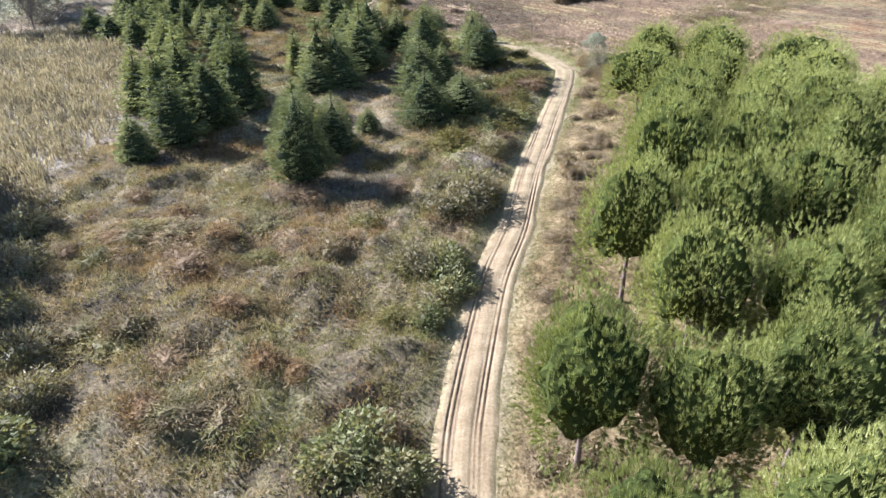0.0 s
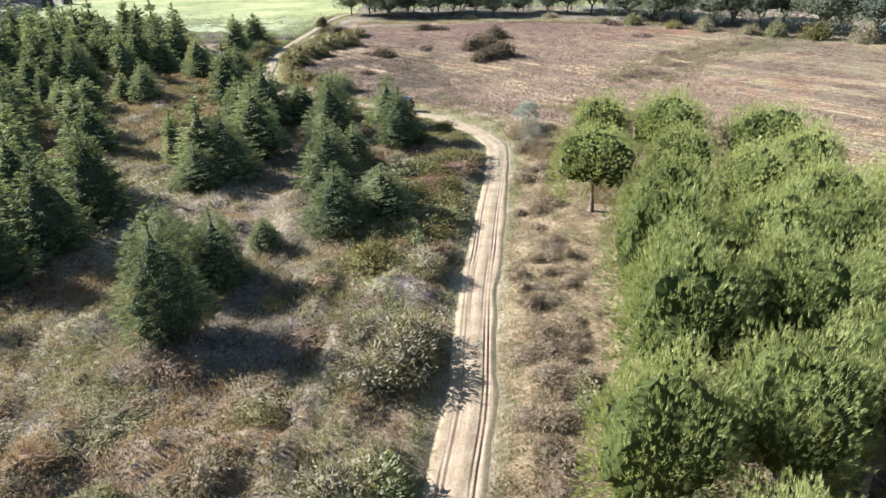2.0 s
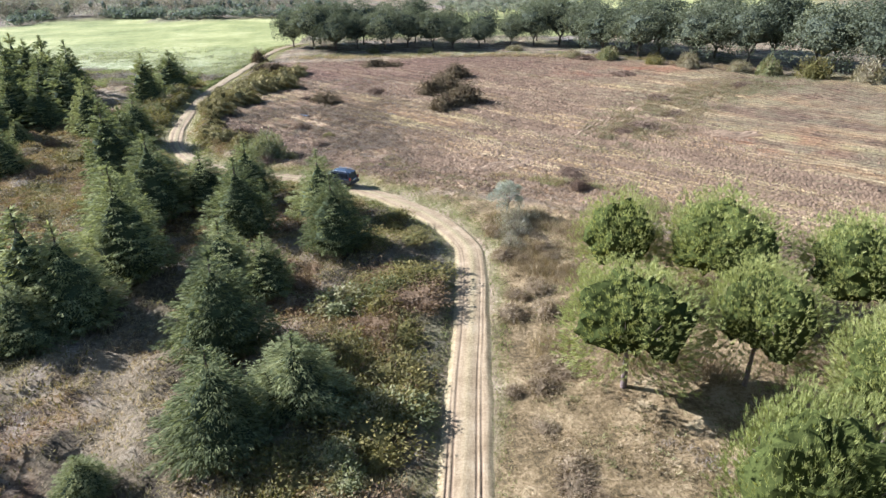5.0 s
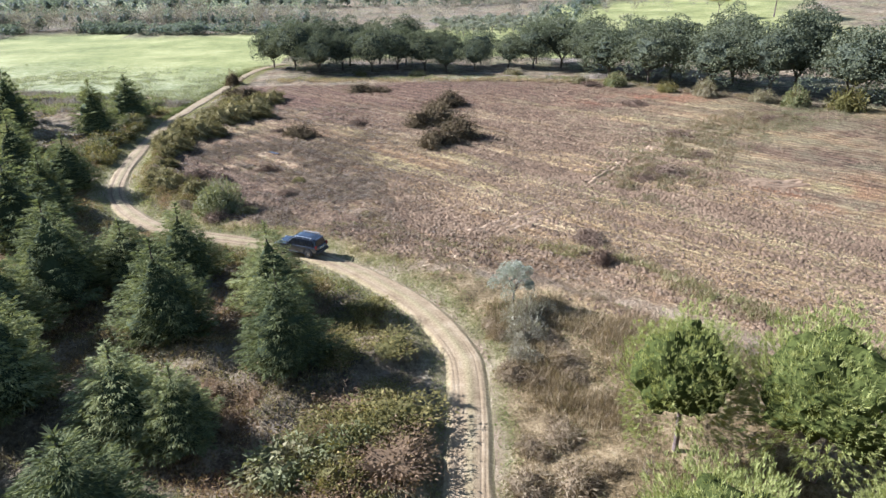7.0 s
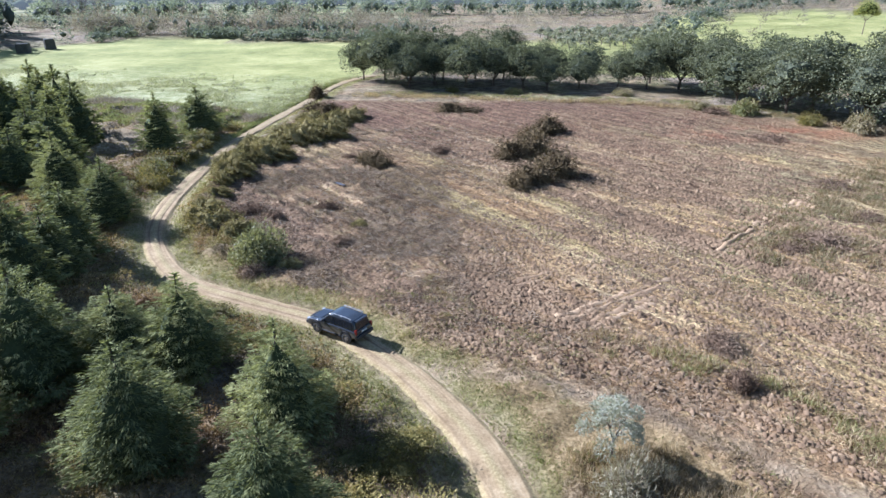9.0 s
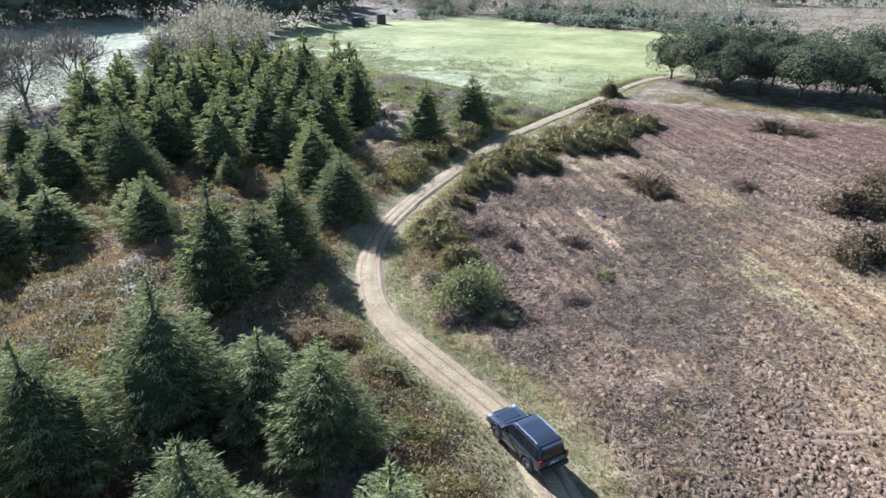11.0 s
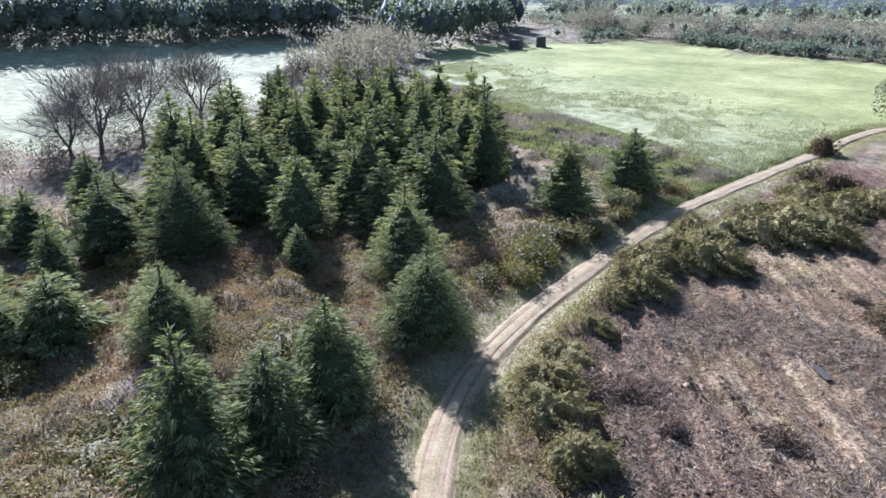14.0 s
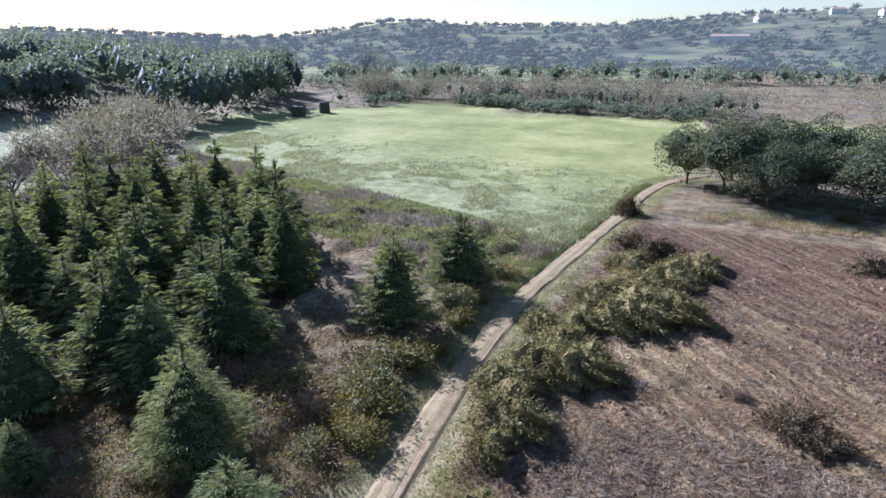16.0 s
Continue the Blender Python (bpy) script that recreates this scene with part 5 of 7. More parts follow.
# low mounds of brambles and bracken under and between the western conifers
gen = np.random.default_rng(155)
WEST_TREES = BY_TRACK + BY_SCRUB + ROUND_BEND + LEFT_GROUP
for kinds, many, xr, yr, rr, hr, label in (((BRAMBLE[0], RUSTB[0], BRAMBLE[1], RUSTB[1]), 46, (-46, -15), (92, 150), (1.3, 2.7), (0.8, 1.4), "golden-brown bramble mound among the conifers"),
                                           ((TAWNY[0], RUSTB[0], TAWNY[1], BRAMBLE[2]), 40, (-28, -2), (22, 60), (0.9, 2.3), (0.4, 0.9), "low brown mound of dead bracken and brambles")):
    count = 0
    while count < many:
        x, y = gen.uniform(*xr), gen.uniform(*yr)
        if x > float(track_x(y)) - 4 or any((x - a) ** 2 + (y - b) ** 2 < (r * 0.9) ** 2 for a, b, _, r in WEST_TREES):
            continue
        set_bush(kinds[count % 4], x, y, gen.uniform(*rr), gen.uniform(*hr), label, group="mounds in the scrub")
        count += 1

# low dry heather between the track and the pines, and tall dry bushes in the west
HEATHER = [bush(1.5, 1.2, s, 1000, 0.27, m_heather, 60, slim=0.24) for s in (151, 152)]
gen = np.random.default_rng(160)
count = 0
while count < 84:
    y = gen.uniform(16, 94)
    x = float(track_x(y)) + gen.uniform(2.7, 7.5)
    if any((x - a) ** 2 + (y - b) ** 2 < r * r for a, b, _, r in PINE_EDGE):
        continue
    set_bush(HEATHER[count % 2], x, y, gen.uniform(0.6, 1.3), gen.uniform(0.4, 0.85), "low grey-brown dry heather bush", group="heather beside the track")
    count += 1
for i, (x, y, r, h) in enumerate([(-29.5, 38.0, 2.2, 2.2), (-23.6, 28.6, 1.9, 1.8), (-26.5, 32.5, 1.6, 1.5), (-21.2, 25.2, 1.6, 1.6), (-31.5, 43.5, 1.8, 1.8), (-9.0, 27.0, 1.4, 1.0), (-12.5, 33.0, 1.5, 0.9), (-16.0, 41.5, 1.6, 1.0),
                                  (-7.5, 40.0, 1.4, 1.0), (-14.5, 24.0, 1.5, 1.0), (-18.5, 31.0, 1.6, 1.1), (-20.5, 47.0, 1.7, 1.1)]):
    set_bush((PALEB, TAWNY)[i > 4][i % 2], x, y, r, h, "straw-coloured dry bush in rough scrub", group="dry bushes in the scrub")

# ---- parked four-wheel drive on the track ----
def box(bm, x0, x1, y0, y1, z0, z1, bevel=0.0, top=(0, 0)):
    """A box; top narrows its upper face along x and y."""
    r = bmesh.ops.create_cube(bm, size=1)
    for v in r["verts"]:
        hi = v.co.z > 0
        v.co = Vector(((x0 + x1) / 2 + v.co.x * (x1 - x0 - (top[0] if hi else 0)), (y0 + y1) / 2 + v.co.y * (y1 - y0 - (top[1] if hi else 0)), z1 if hi else z0))
    if bevel:
        edges = list({e for v in r["verts"] for e in v.link_edges})
        bmesh.ops.bevel(bm, geom=edges, offset=bevel, segments=3, affect="EDGES", profile=0.6)
    return bm


def prism(profile, half, bevel=0.0, tuck=0.0):
    """A side profile (y, z) carried across the width; points above 1.02 m lean inwards by tuck."""
    bm = bmesh.new()
    rings = []
    for sx in (-1, 1):
        rings.append([bm.verts.new((sx * (half - tuck * max(0.0, z - 1.02)), y, z)) for y, z in profile])
    a, b = rings
    bm.faces.new(a)
    bm.faces.new(b[::-1])
    for i in range(len(a)):
        j = (i + 1) % len(a)
        bm.faces.new((a[j], a[i], b[i], b[j]))
    bmesh.ops.recalc_face_normals(bm, faces=bm.faces)
    if bevel:
        bmesh.ops.bevel(bm, geom=list(bm.edges), offset=bevel, segments=3, affect="EDGES", profile=0.5, clamp_overlap=True)
    return bm


def disc_ring(bm, cx, y, z, radius, width, sides=28, hole=0.0):
    """A wheel-shaped ring about the x axis."""
    v = [[bm.verts.new((cx + sx * width / 2, y + math.cos(t) * rr, z + math.sin(t) * rr)) for t in [2 * math.pi * k / sides for k in range(sides)]]
         for sx, rr in ((-1, hole), (-0.9, radius * 0.96), (-0.6, radius), (0.6, radius), (0.9, radius * 0.96), (1, hole))]
    for a, b in zip(v, v[1:]):
        for k in range(sides):
            j = (k + 1) % sides
            bm.faces.new((a[k], a[j], b[j], b[k]))
    return bm


def paint():
    m, n, l, b = material("dark_blue_paint", 0.28)
    tc = n.new("ShaderNodeTexCoord")
    dust = tex(n, l, 3.0, 6, 0.7, tc.outputs["Object"])
    sep = n.new("ShaderNodeSeparateXYZ")
    l.new(tc.outputs["Object"], sep.inputs[0])
    low = maths(n, l, "MULTIPLY", maths(n, l, "SUBTRACT", 0.98, sep.outputs["Z"]), 1.3, True)
    amount = maths(n, l, "MULTIPLY", maths(n, l, "ADD", low, 0.06), maths(n, l, "MULTIPLY", dust.outputs["Fac"], 1.0), True)
    l.new(mixc(n, l, amount, (0.018, 0.024, 0.032), (0.30, 0.235, 0.165)), b.inputs["Base Color"])
    l.new(maths(n, l, "ADD", 0.16, maths(n, l, "MULTIPLY", amount, 0.7)), b.inputs["Roughness"])
    b.inputs["Coat Weight"].default_value = 0.5
    return m


m_paint = paint()
m_glass = plain("tinted_glass", (0.012, 0.014, 0.017), 0.06, 0.0, 0.1)
m_rubber = plain("dusty_tyre", (0.05, 0.045, 0.04), 0.9, 0.0, 0.4, 12)
m_rim = plain("alloy_rim", (0.42, 0.36, 0.29), 0.6, 0.3, 0.25)
m_trim = plain("black_plastic_trim", (0.022, 0.022, 0.023), 0.6)
m_rail = plain("silver_rail", (0.30, 0.31, 0.32), 0.5, 0.6)
m_tail = plain("red_lamp_glass", (0.16, 0.015, 0.012), 0.2)
m_head = plain("clear_lamp_glass", (0.30, 0.31, 0.32), 0.15)
m_plate = plain("white_plate", (0.7, 0.7, 0.66), 0.5, 0.0, 0.05)
m_bar = plain("dark_plate_marks", (0.03, 0.03, 0.03), 0.6)


def build_car(at):
    car = thing("car", "dark blue dusty four-wheel-drive estate car on the sandy track", "car", at=at)
    lower = [(-2.28, 0.52), (-2.33, 0.80), (-2.30, 1.02), (-1.0, 1.05), (0.85, 1.03), (1.25, 1.00), (2.05, 0.90), (2.27, 0.80), (2.32, 0.55), (2.22, 0.36), (1.86, 0.36), (1.80, 0.62), (1.62, 0.80), (1.36, 0.84),
             (1.10, 0.78), (0.92, 0.58), (0.88, 0.34), (-0.92, 0.34), (-0.96, 0.58), (-1.12, 0.78), (-1.38, 0.84), (-1.64, 0.80), (-1.82, 0.62), (-1.88, 0.40)]
    body = part("body", prism(lower, 0.92, 0.085), m_paint, car)
    cabin = [(-2.22, 1.00), (-2.08, 1.50), (-1.92, 1.70), (-1.2, 1.77), (-0.2, 1.77), (0.25, 1.70), (1.02, 1.02)]
    part("cabin", prism(cabin, 0.88, 0.1, 0.22), m_paint, car)
    for sx in (-1, 1):
        for y0, y1, y2, y3 in ((-2.0, -1.22, -1.22, -1.86), (-1.14, -0.30, -0.30, -1.14), (-0.22, 0.80, 0.24, -0.22)):
            bm = bmesh.new()
            x = lambda z: sx * (0.895 - 0.22 * (z - 1.02))
            quad = [(x(1.10), y0, 1.10), (x(1.10), y1, 1.10), (x(1.60), y2, 1.60), (x(1.60), y3, 1.60)]
            f = bm.faces.new([bm.verts.new(q) for q in (quad if sx > 0 else quad[::-1])])
            e = bmesh.ops.extrude_face_region(bm, geom=[f])
            bmesh.ops.translate(bm, verts=[v for v in e["geom"] if isinstance(v, bmesh.types.BMVert)], vec=(-sx * 0.02, 0, 0))
            part("side_window", bm, m_glass, car, "dark tinted side window")
        bm = bmesh.new()
        box(bm, sx * 0.68 - 0.025, sx * 0.68 + 0.025, -1.75, 0.05, 1.80, 1.85, 0.015)
        for y in (-1.65, -0.85, -0.05):
            box(bm, sx * 0.68 - 0.03, sx * 0.68 + 0.03, y - 0.06, y + 0.06, 1.74, 1.81)
        part("roof_rail", bm, m_rail, car, "silver roof rail")
        bm = bmesh.new()
        box(bm, sx * 1.0 - 0.12, sx * 1.0 + 0.12, 0.62, 0.76, 1.06, 1.24, 0.03)
        part("mirror", bm, m_trim, car, "black door mirror")
        bm = bmesh.new()
        box(bm, sx * 0.80 - 0.12, sx * 0.80 + 0.12, 2.08, 2.29, 0.70, 0.88, 0.03)
        part("headlight", bm, m_head, car, "clear headlight")
        bm = bmesh.new()
        box(bm, sx * 0.83 - 0.08, sx * 0.83 + 0.08, -2.345, -2.20, 0.86, 1.18, 0.02)
        part("tail_light", bm, m_tail, car, "red tail light")
        bm = bmesh.new()
        box(bm, sx * 0.93 - 0.03, sx * 0.93 + 0.03, -0.86, 0.84, 0.30, 0.40, 0.02)
        part("side_step", bm, m_trim, car, "black side step")
        for k, y in enumerate((-0.75, 0.2)):
            bm = bmesh.new()
            box(bm, sx * 0.93 - 0.02, sx * 0.93 + 0.02, y - 0.1, y + 0.1, 0.92, 0.95, 0.008)
            part("door_handle", bm, m_trim, car, "black door handle")
        for y in (1.36, -1.38):
            wheel = part("wheel", disc_ring(bmesh.new(), sx * 0.83, y, 0.34, 0.12, 0.16, 16), m_trim, car)
            part("tyre", disc_ring(bmesh.new(), sx * 0.83, y, 0.34, 0.41, 0.25, 32, 0.25), m_rubber, wheel, "dusty black tyre")
            bm = bmesh.new()
            disc_ring(bm, sx * 0.83, y, 0.34, 0.265, 0.21, 32, 0.20)
            for s in range(6):
                a = s * math.pi / 3
                p = bmesh.ops.create_cube(bm, size=1)
                for v in p["verts"]:
                    q = Vector((sx * 0.92 + v.co.x * 0.03, v.co.y * 0.05, 0.12 + v.co.z * 0.22))
                    v.co = Vector((q.x, y + q.y * math.cos(a) - q.z * math.sin(a), 0.34 + q.y * math.sin(a) + q.z * math.cos(a)))
            part("rim", bm, m_rim, wheel, "dusty alloy rim with six spokes")
            bm = bmesh.new()
            v = [[bm.verts.new((sx * xx, y + math.cos(t) * rr, 0.37 + math.sin(t) * rr)) for t in [math.pi * (k / 14 * 1.16 - 0.08) for k in range(15)]] for xx, rr in ((0.86, 0.50), (0.955, 0.50), (0.955, 0.43), (0.86, 0.43))]
            for a, b in zip(v, v[1:] + v[:1]):
                for k in range(14):
                    bm.faces.new((a[k], a[k + 1], b[k + 1], b[k]))
            bmesh.ops.recalc_face_normals(bm, faces=bm.faces)
            part("wheel_arch", bm, m_trim, car, "black wheel arch trim")
    for name, pts, mat, label in (("windscreen", ((0.74, 0.97, 1.09), (0.62, 0.31, 1.68)), m_glass, "dark sloping windscreen"), ("rear_window", ((0.74, -2.215, 1.10), (0.60, -2.075, 1.58)), m_glass, "dark tailgate window")):
        (wx0, y0, z0), (wx1, y1, z1) = pts
        sgn = 1 if y0 > 0 else -1
        bm = bmesh.new()
        lo, hi = [(-wx0, y0 + 0.03 * sgn, z0), (wx0, y0 + 0.03 * sgn, z0), (wx1, y1 + 0.03 * sgn, z1), (-wx1, y1 + 0.03 * sgn, z1)], None
        f = bm.faces.new([bm.verts.new(q) for q in lo])
        e = bmesh.ops.extrude_face_region(bm, geom=[f])
        bmesh.ops.translate(bm, verts=[v for v in e["geom"] if isinstance(v, bmesh.types.BMVert)], vec=(0, -0.04 * sgn, 0))
        bmesh.ops.recalc_face_normals(bm, faces=bm.faces)
        part(name, bm, mat, car, label)
    for k in range(6):
        bm = bmesh.new()
        x = -0.5 + k * 0.2
        box(bm, x - 0.025, x + 0.025, -1.7, -0.15, 1.76, 1.776, 0.006)
        part("roof_rib", bm, m_paint, car)
    bm = bmesh.new()
    box(bm, -0.9, 0.9, -2.44, -2.2, 0.42, 0.68, 0.05)
    part("rear_bumper", bm, m_trim, car, "black rear bumper")
    bm = bmesh.new()
    box(bm, -0.9, 0.9, 2.18, 2.42, 0.40, 0.66, 0.05)
    part("front_bumper", bm, m_trim, car, "black front bumper")
    bm = bmesh.new()
    box(bm, -0.5, 0.5, 2.24, 2.34, 0.68, 0.84, 0.02)
    part("grille", bm, m_trim, car, "black radiator grille")
    bm = bmesh.new()
    box(bm, -0.62, 0.62, 1.15, 2.0, 0.94, 1.02, 0.03, (0.1, 0.1))
    part("bonnet", bm, m_paint, car)
    bm = bmesh.new()
    box(bm, -0.26, 0.26, -2.36, -2.33, 0.80, 0.91, 0.004)
    plate = part("number_plate", bm, m_plate, car, "white number plate with dark bars")
    bm = bmesh.new()
    for x in (-0.15, 0.02, 0.16):
        box(bm, x - 0.06, x + 0.05, -2.366, -2.358, 0.83, 0.88)
    part("bars", bm, m_bar, plate)
    bm = bmesh.new()
    box(bm, -0.62, 0.62, -2.16, -2.02, 1.69, 1.73, 0.015)
    part("rear_spoiler", bm, m_paint, car)
    return car


build_car(pose(7.8, 109.75, 0.03, 0, 0, 53.5))


# ---- two dark hay stacks at the far side of the meadow ----
def hay_stack(w, h, seed):
    gen = np.random.default_rng(seed)
    bm = bmesh.new()
    box(bm, -w / 2, w / 2, -w / 2, w / 2, -0.2, h, 0.35, (0.3, 0.3))
    bmesh.ops.subdivide_edges(bm, edges=bm.edges[:], cuts=2, use_grid_fill=True)
    for v in bm.verts:
        v.co += Vector(gen.normal(0, 0.06, 3))
    return bm


m_hay = plain("weathered_dark_hay", (0.07, 0.065, 0.05), 0.95, 0, 0.4, 3)
for x, y, w, h, t in ((-109.6, 293.6, 3.6, 3.0, 10), (-107.3, 306.0, 3.2, 3.4, 35)):
    top = thing("hay_stack", "weathered dark hay stack on the meadow", "hay stack", "hay stacks", pose(x, y, float(zheight(x, y)[0]), 0, 0, t))
    part("stack", hay_stack(w, h, int(w * 10)), m_hay, top)


# ---- ground cover ----
def scatter(n, xr, yr, keep, gen):
    """Points in the rectangle, thinned by keep(x, y), which gives a chance."""
    x, y = gen.uniform(*xr, n), gen.uniform(*yr, n)
    ok = gen.uniform(size=n) < keep(x, y)
    x, y = x[ok], y[ok]
    return np.column_stack([x, y, zheight(x, y)])


def clear(z):
    return smooth(1.7, 2.6, z["gap"])


gen = np.random.default_rng(200)


def chance_scrub(x, y):
    z = zones(x, y)
    return z["scrub"] * clear(z) * (0.35 + 0.65 * smooth(0.3, 0.6, vnoise(x, y, 1.7, 31))) * np.where(np.hypot(x - 0, y - 80) < 75, 1, 0.6)


def tufts(p, k, spread, lift, gen):
    """k stems about each point, in a low dome; returns roots and directions."""
    n = len(p) * k
    d = gen.normal(0, 1, (n, 3)) * [1, 1, 0.5] + [0, 0, 0.9]
    wide = np.repeat(gen.uniform(0.5, 1.3, len(p)), k)[:, None] * spread
    off = gen.normal(0, 1, (n, 3)) * wide * [1, 1, 0]
    dome = np.exp(-(off[:, 0] ** 2 + off[:, 1] ** 2) / (2.2 * wide[:, 0] ** 2))
    return np.repeat(p, k, 0) + off + np.column_stack([0 * dome, 0 * dome, dome * wide[:, 0] * lift]), unit(d) + off * 0.8


p = np.concatenate([scatter(26000, (-46, 14), (14, 150), chance_scrub, gen), scatter(13000, (-34, 3), (15, 64), chance_scrub, gen)])
b, way = tufts(p, 11, 0.26, 1.1, gen)
v, f = blades(b, way + [0, 0, 0.25], gen.uniform(0.16, 0.46, len(b)), gen.uniform(0.028, 0.06, len(b)), gen, way + [0, 0, 0.6], 0.9)
grassy = (track_gap(b[:, 0], b[:, 1]) + 6 * (vnoise(b[:, 0], b[:, 1], 5.0, 36) - 0.5) < 10)
for name, mat, keep, label in (("scrub", m_scrub, ~grassy, "dry brown scrub of brambles, bracken and dead grass"), ("grassy_scrub", m_grassy_scrub, grassy, "yellow-green rank grass and scrub beside the track")):
    stuff(name, mesh_of(name, v.reshape(-1, 3, 3)[keep].reshape(-1, 3), np.arange(keep.sum() * 3).reshape(-1, 3), [mat]), label, "scrub")


def cover(seed, size, lo, hi):
    """The chance of a plant that grows in patches of that size over the scrub."""
    def chance(x, y):
        z = zones(x, y)
        near = smooth(20, 9, z["gap"]) if seed == 69 else 1.0
        return near * z["scrub"] * clear(z) * smooth(lo, hi, vnoise(x, y, size, seed) * 0.7 + vnoise(x, y, size * 0.3, seed + 50) * 0.3)
    return chance


for name, mat, count, seed, size, lo, hi, leaf, label, category in (
        ("bramble_cover", m_bramble, 160000, 33, 6.0, 0.5, 0.65, 0.26, "low olive and rust bramble leaves over the scrub", "brambles"),
        ("bracken", m_rust, 130000, 61, 7.0, 0.5, 0.66, 0.24, "rust-brown dead bracken in patches", "bracken"),
        ("pale_grass", m_pale_grass, 130000, 65, 5.0, 0.52, 0.68, 0.3, "pale dead grass tufts in the scrub", "grass"),
        ("low_grass", m_green_grass, 130000, 69, 8.0, 0.5, 0.66, 0.24, "low yellow-green grass in patches", "grass")):
    p = scatter(count, (-60, 15), (14, 205), cover(seed, size, lo, hi), gen)
    v, f = blades(p + [0, 0, 0.1], gen.normal(0, 0.7, p.shape) + [0, 0, 0.75], gen.uniform(0.6, 1.4, len(p)) * leaf, gen.uniform(0.06, 0.12, len(p)), gen)
    stuff(name, mesh_of(name, v, f, [mat]), label, category)


def thicket_top(x, y):
    """Height of the bramble thicket over the ground: billows of a metre or two."""
    return 0.12 + 0.75 * smooth(0.3, 0.75, 0.6 * vnoise(x, y, 2.6, 171) + 0.4 * vnoise(x, y, 0.9, 172))


def chance_thicket(x, y):
    z = zones(x, y)
    foot = np.ones(len(x))
    for a, b, _, r in WEST_TREES:
        foot *= smooth(0.4 * r, 0.9 * r, np.hypot(x - a, y - b))
    return z["scrub"] * smooth(2.6, 4.2, z["gap"]) * np.maximum(smooth(88, 98, y), smooth(58, 64, y) * smooth(15, 10, z["gap"])) * smooth(160, 146, y) * foot * (0.25 + 0.75 * smooth(0.28, 0.5, vnoise(x, y, 7.0, 173)))


p = scatter(500000, (-50, 10), (58, 160), chance_thicket, gen)
top = thicket_top(p[:, 0], p[:, 1])
slope = np.column_stack([(thicket_top(p[:, 0] + 0.1, p[:, 1]) - top) / -0.1, (thicket_top(p[:, 0], p[:, 1] + 0.1) - top) / -0.1, np.ones(len(p))])
p[:, 2] += top * gen.uniform(0.65, 1.0, len(p))
v, f = blades(p, unit(slope) * 0.4 + gen.normal(0, 0.6, p.shape), gen.uniform(0.10, 0.26, len(p)), gen.uniform(0.045, 0.10, len(p)), gen, unit(slope), 0.6)
stuff("bramble_thicket", mesh_of("bramble_thicket", v, f, [m_thicket]), "golden and rust-brown bramble thicket among the conifers", "brambles")


def chance_east(x, y):
    z = zones(x, y)
    return z["open_east"] * clear(z) * (0.25 + 0.75 * smooth(0.35, 0.65, vnoise(x, y, 2.2, 35)))


p = scatter(45000, (2, 50), (12, 122), chance_east, gen)
b = np.repeat(p, 2, 0) + gen.normal(0, 0.1, (len(p) * 2, 3)) * [1, 1, 0]
v, f = blades(b, gen.normal(0, 0.45, b.shape) + [0, 0, 0.9], gen.uniform(0.08, 0.24, len(b)), gen.uniform(0.03, 0.055, len(b)), gen)
stuff("dry_grass", mesh_of("dry_grass", v, f, [m_pale_grass]), "grey-brown dry grass and heather between track and pines", "grass")

for name, mat, many, seed, label in (("heath_tufts", m_scrub, 15000, 131, "brown tufts of dead grass and heath under the pines"), ("grass_tufts", m_green_grass, 6000, 137, "olive grass tufts between track and pines")):
    p = scatter(many, (2, 46), (12, 118), lambda x, y: chance_east(x, y) * smooth(0.4, 0.6, vnoise(x, y, 4.0, seed)), gen)
    b, way = tufts(p, 14, 0.24, 1.0, gen)
    v, f = blades(b, way, gen.uniform(0.1, 0.3, len(b)), gen.uniform(0.035, 0.07, len(b)), gen)
    stuff(name, mesh_of(name, v, f, [mat]), label, "grass")

def near_line(line, wide):
    pts = spline(line, 1.0)
    return lambda x, y: smooth(wide, 0.0, track_gap(x, y, pts)) * smooth(0.3, 0.55, vnoise(x, y, 2.0, 141))


for name, mat, many, line, wide, tall, label in (
        ("field_grass", m_green_grass, 9000, [(28, 106), (33.8, 102.6), (36.2, 99.5), (38.5, 95), (41, 90.5), (44, 86)], 2.2, (0.2, 0.55), "strip of green and straw grass left in the ploughed field"),
        ("field_straw", m_pale_grass, 7000, [(27, 107), (33, 103.4), (36, 100), (38, 96), (40.5, 91.5), (44, 86)], 2.8, (0.2, 0.6), "pale grass among the strip left in the ploughed field"),
        ("rusty_stalks", m_heather, 14000, [(25, 92), (28, 91.6), (30, 90), (31.8, 87.5), (35, 83)], 3.0, (0.3, 0.9), "brown dry stalks at the field corner")):
    p = scatter(many, (18, 56), (76, 118), near_line(line, wide), gen)
    b, way = tufts(p, 14, 0.26, 0.8, gen)
    v, f = blades(b, way + [0, 0, 0.9], gen.uniform(*tall, len(b)), gen.uniform(0.03, 0.06, len(b)), gen)
    stuff(name, mesh_of(name, v, f, [mat]), label, "grass")

p = scatter(5200, (18, 36), (66, 96), lambda x, y: zones(x, y)["open_east"] * smooth(3.2, 4.4, track_gap(x, y)) * smooth(0.42, 0.58, vnoise(x, y, 2.8, 181)), gen)
b, way = tufts(p, 16, 0.3, 0.7, gen)
v, f = blades(b, way * 0.5 + [0, 0, 0.9], gen.uniform(0.25, 0.8, len(b)), gen.uniform(0.022, 0.045, len(b)), gen)
stuff("tawny_grass", mesh_of("tawny_grass", v, f, [m_heather]), "tall tawny dead grass between the track and the pines", "grass")

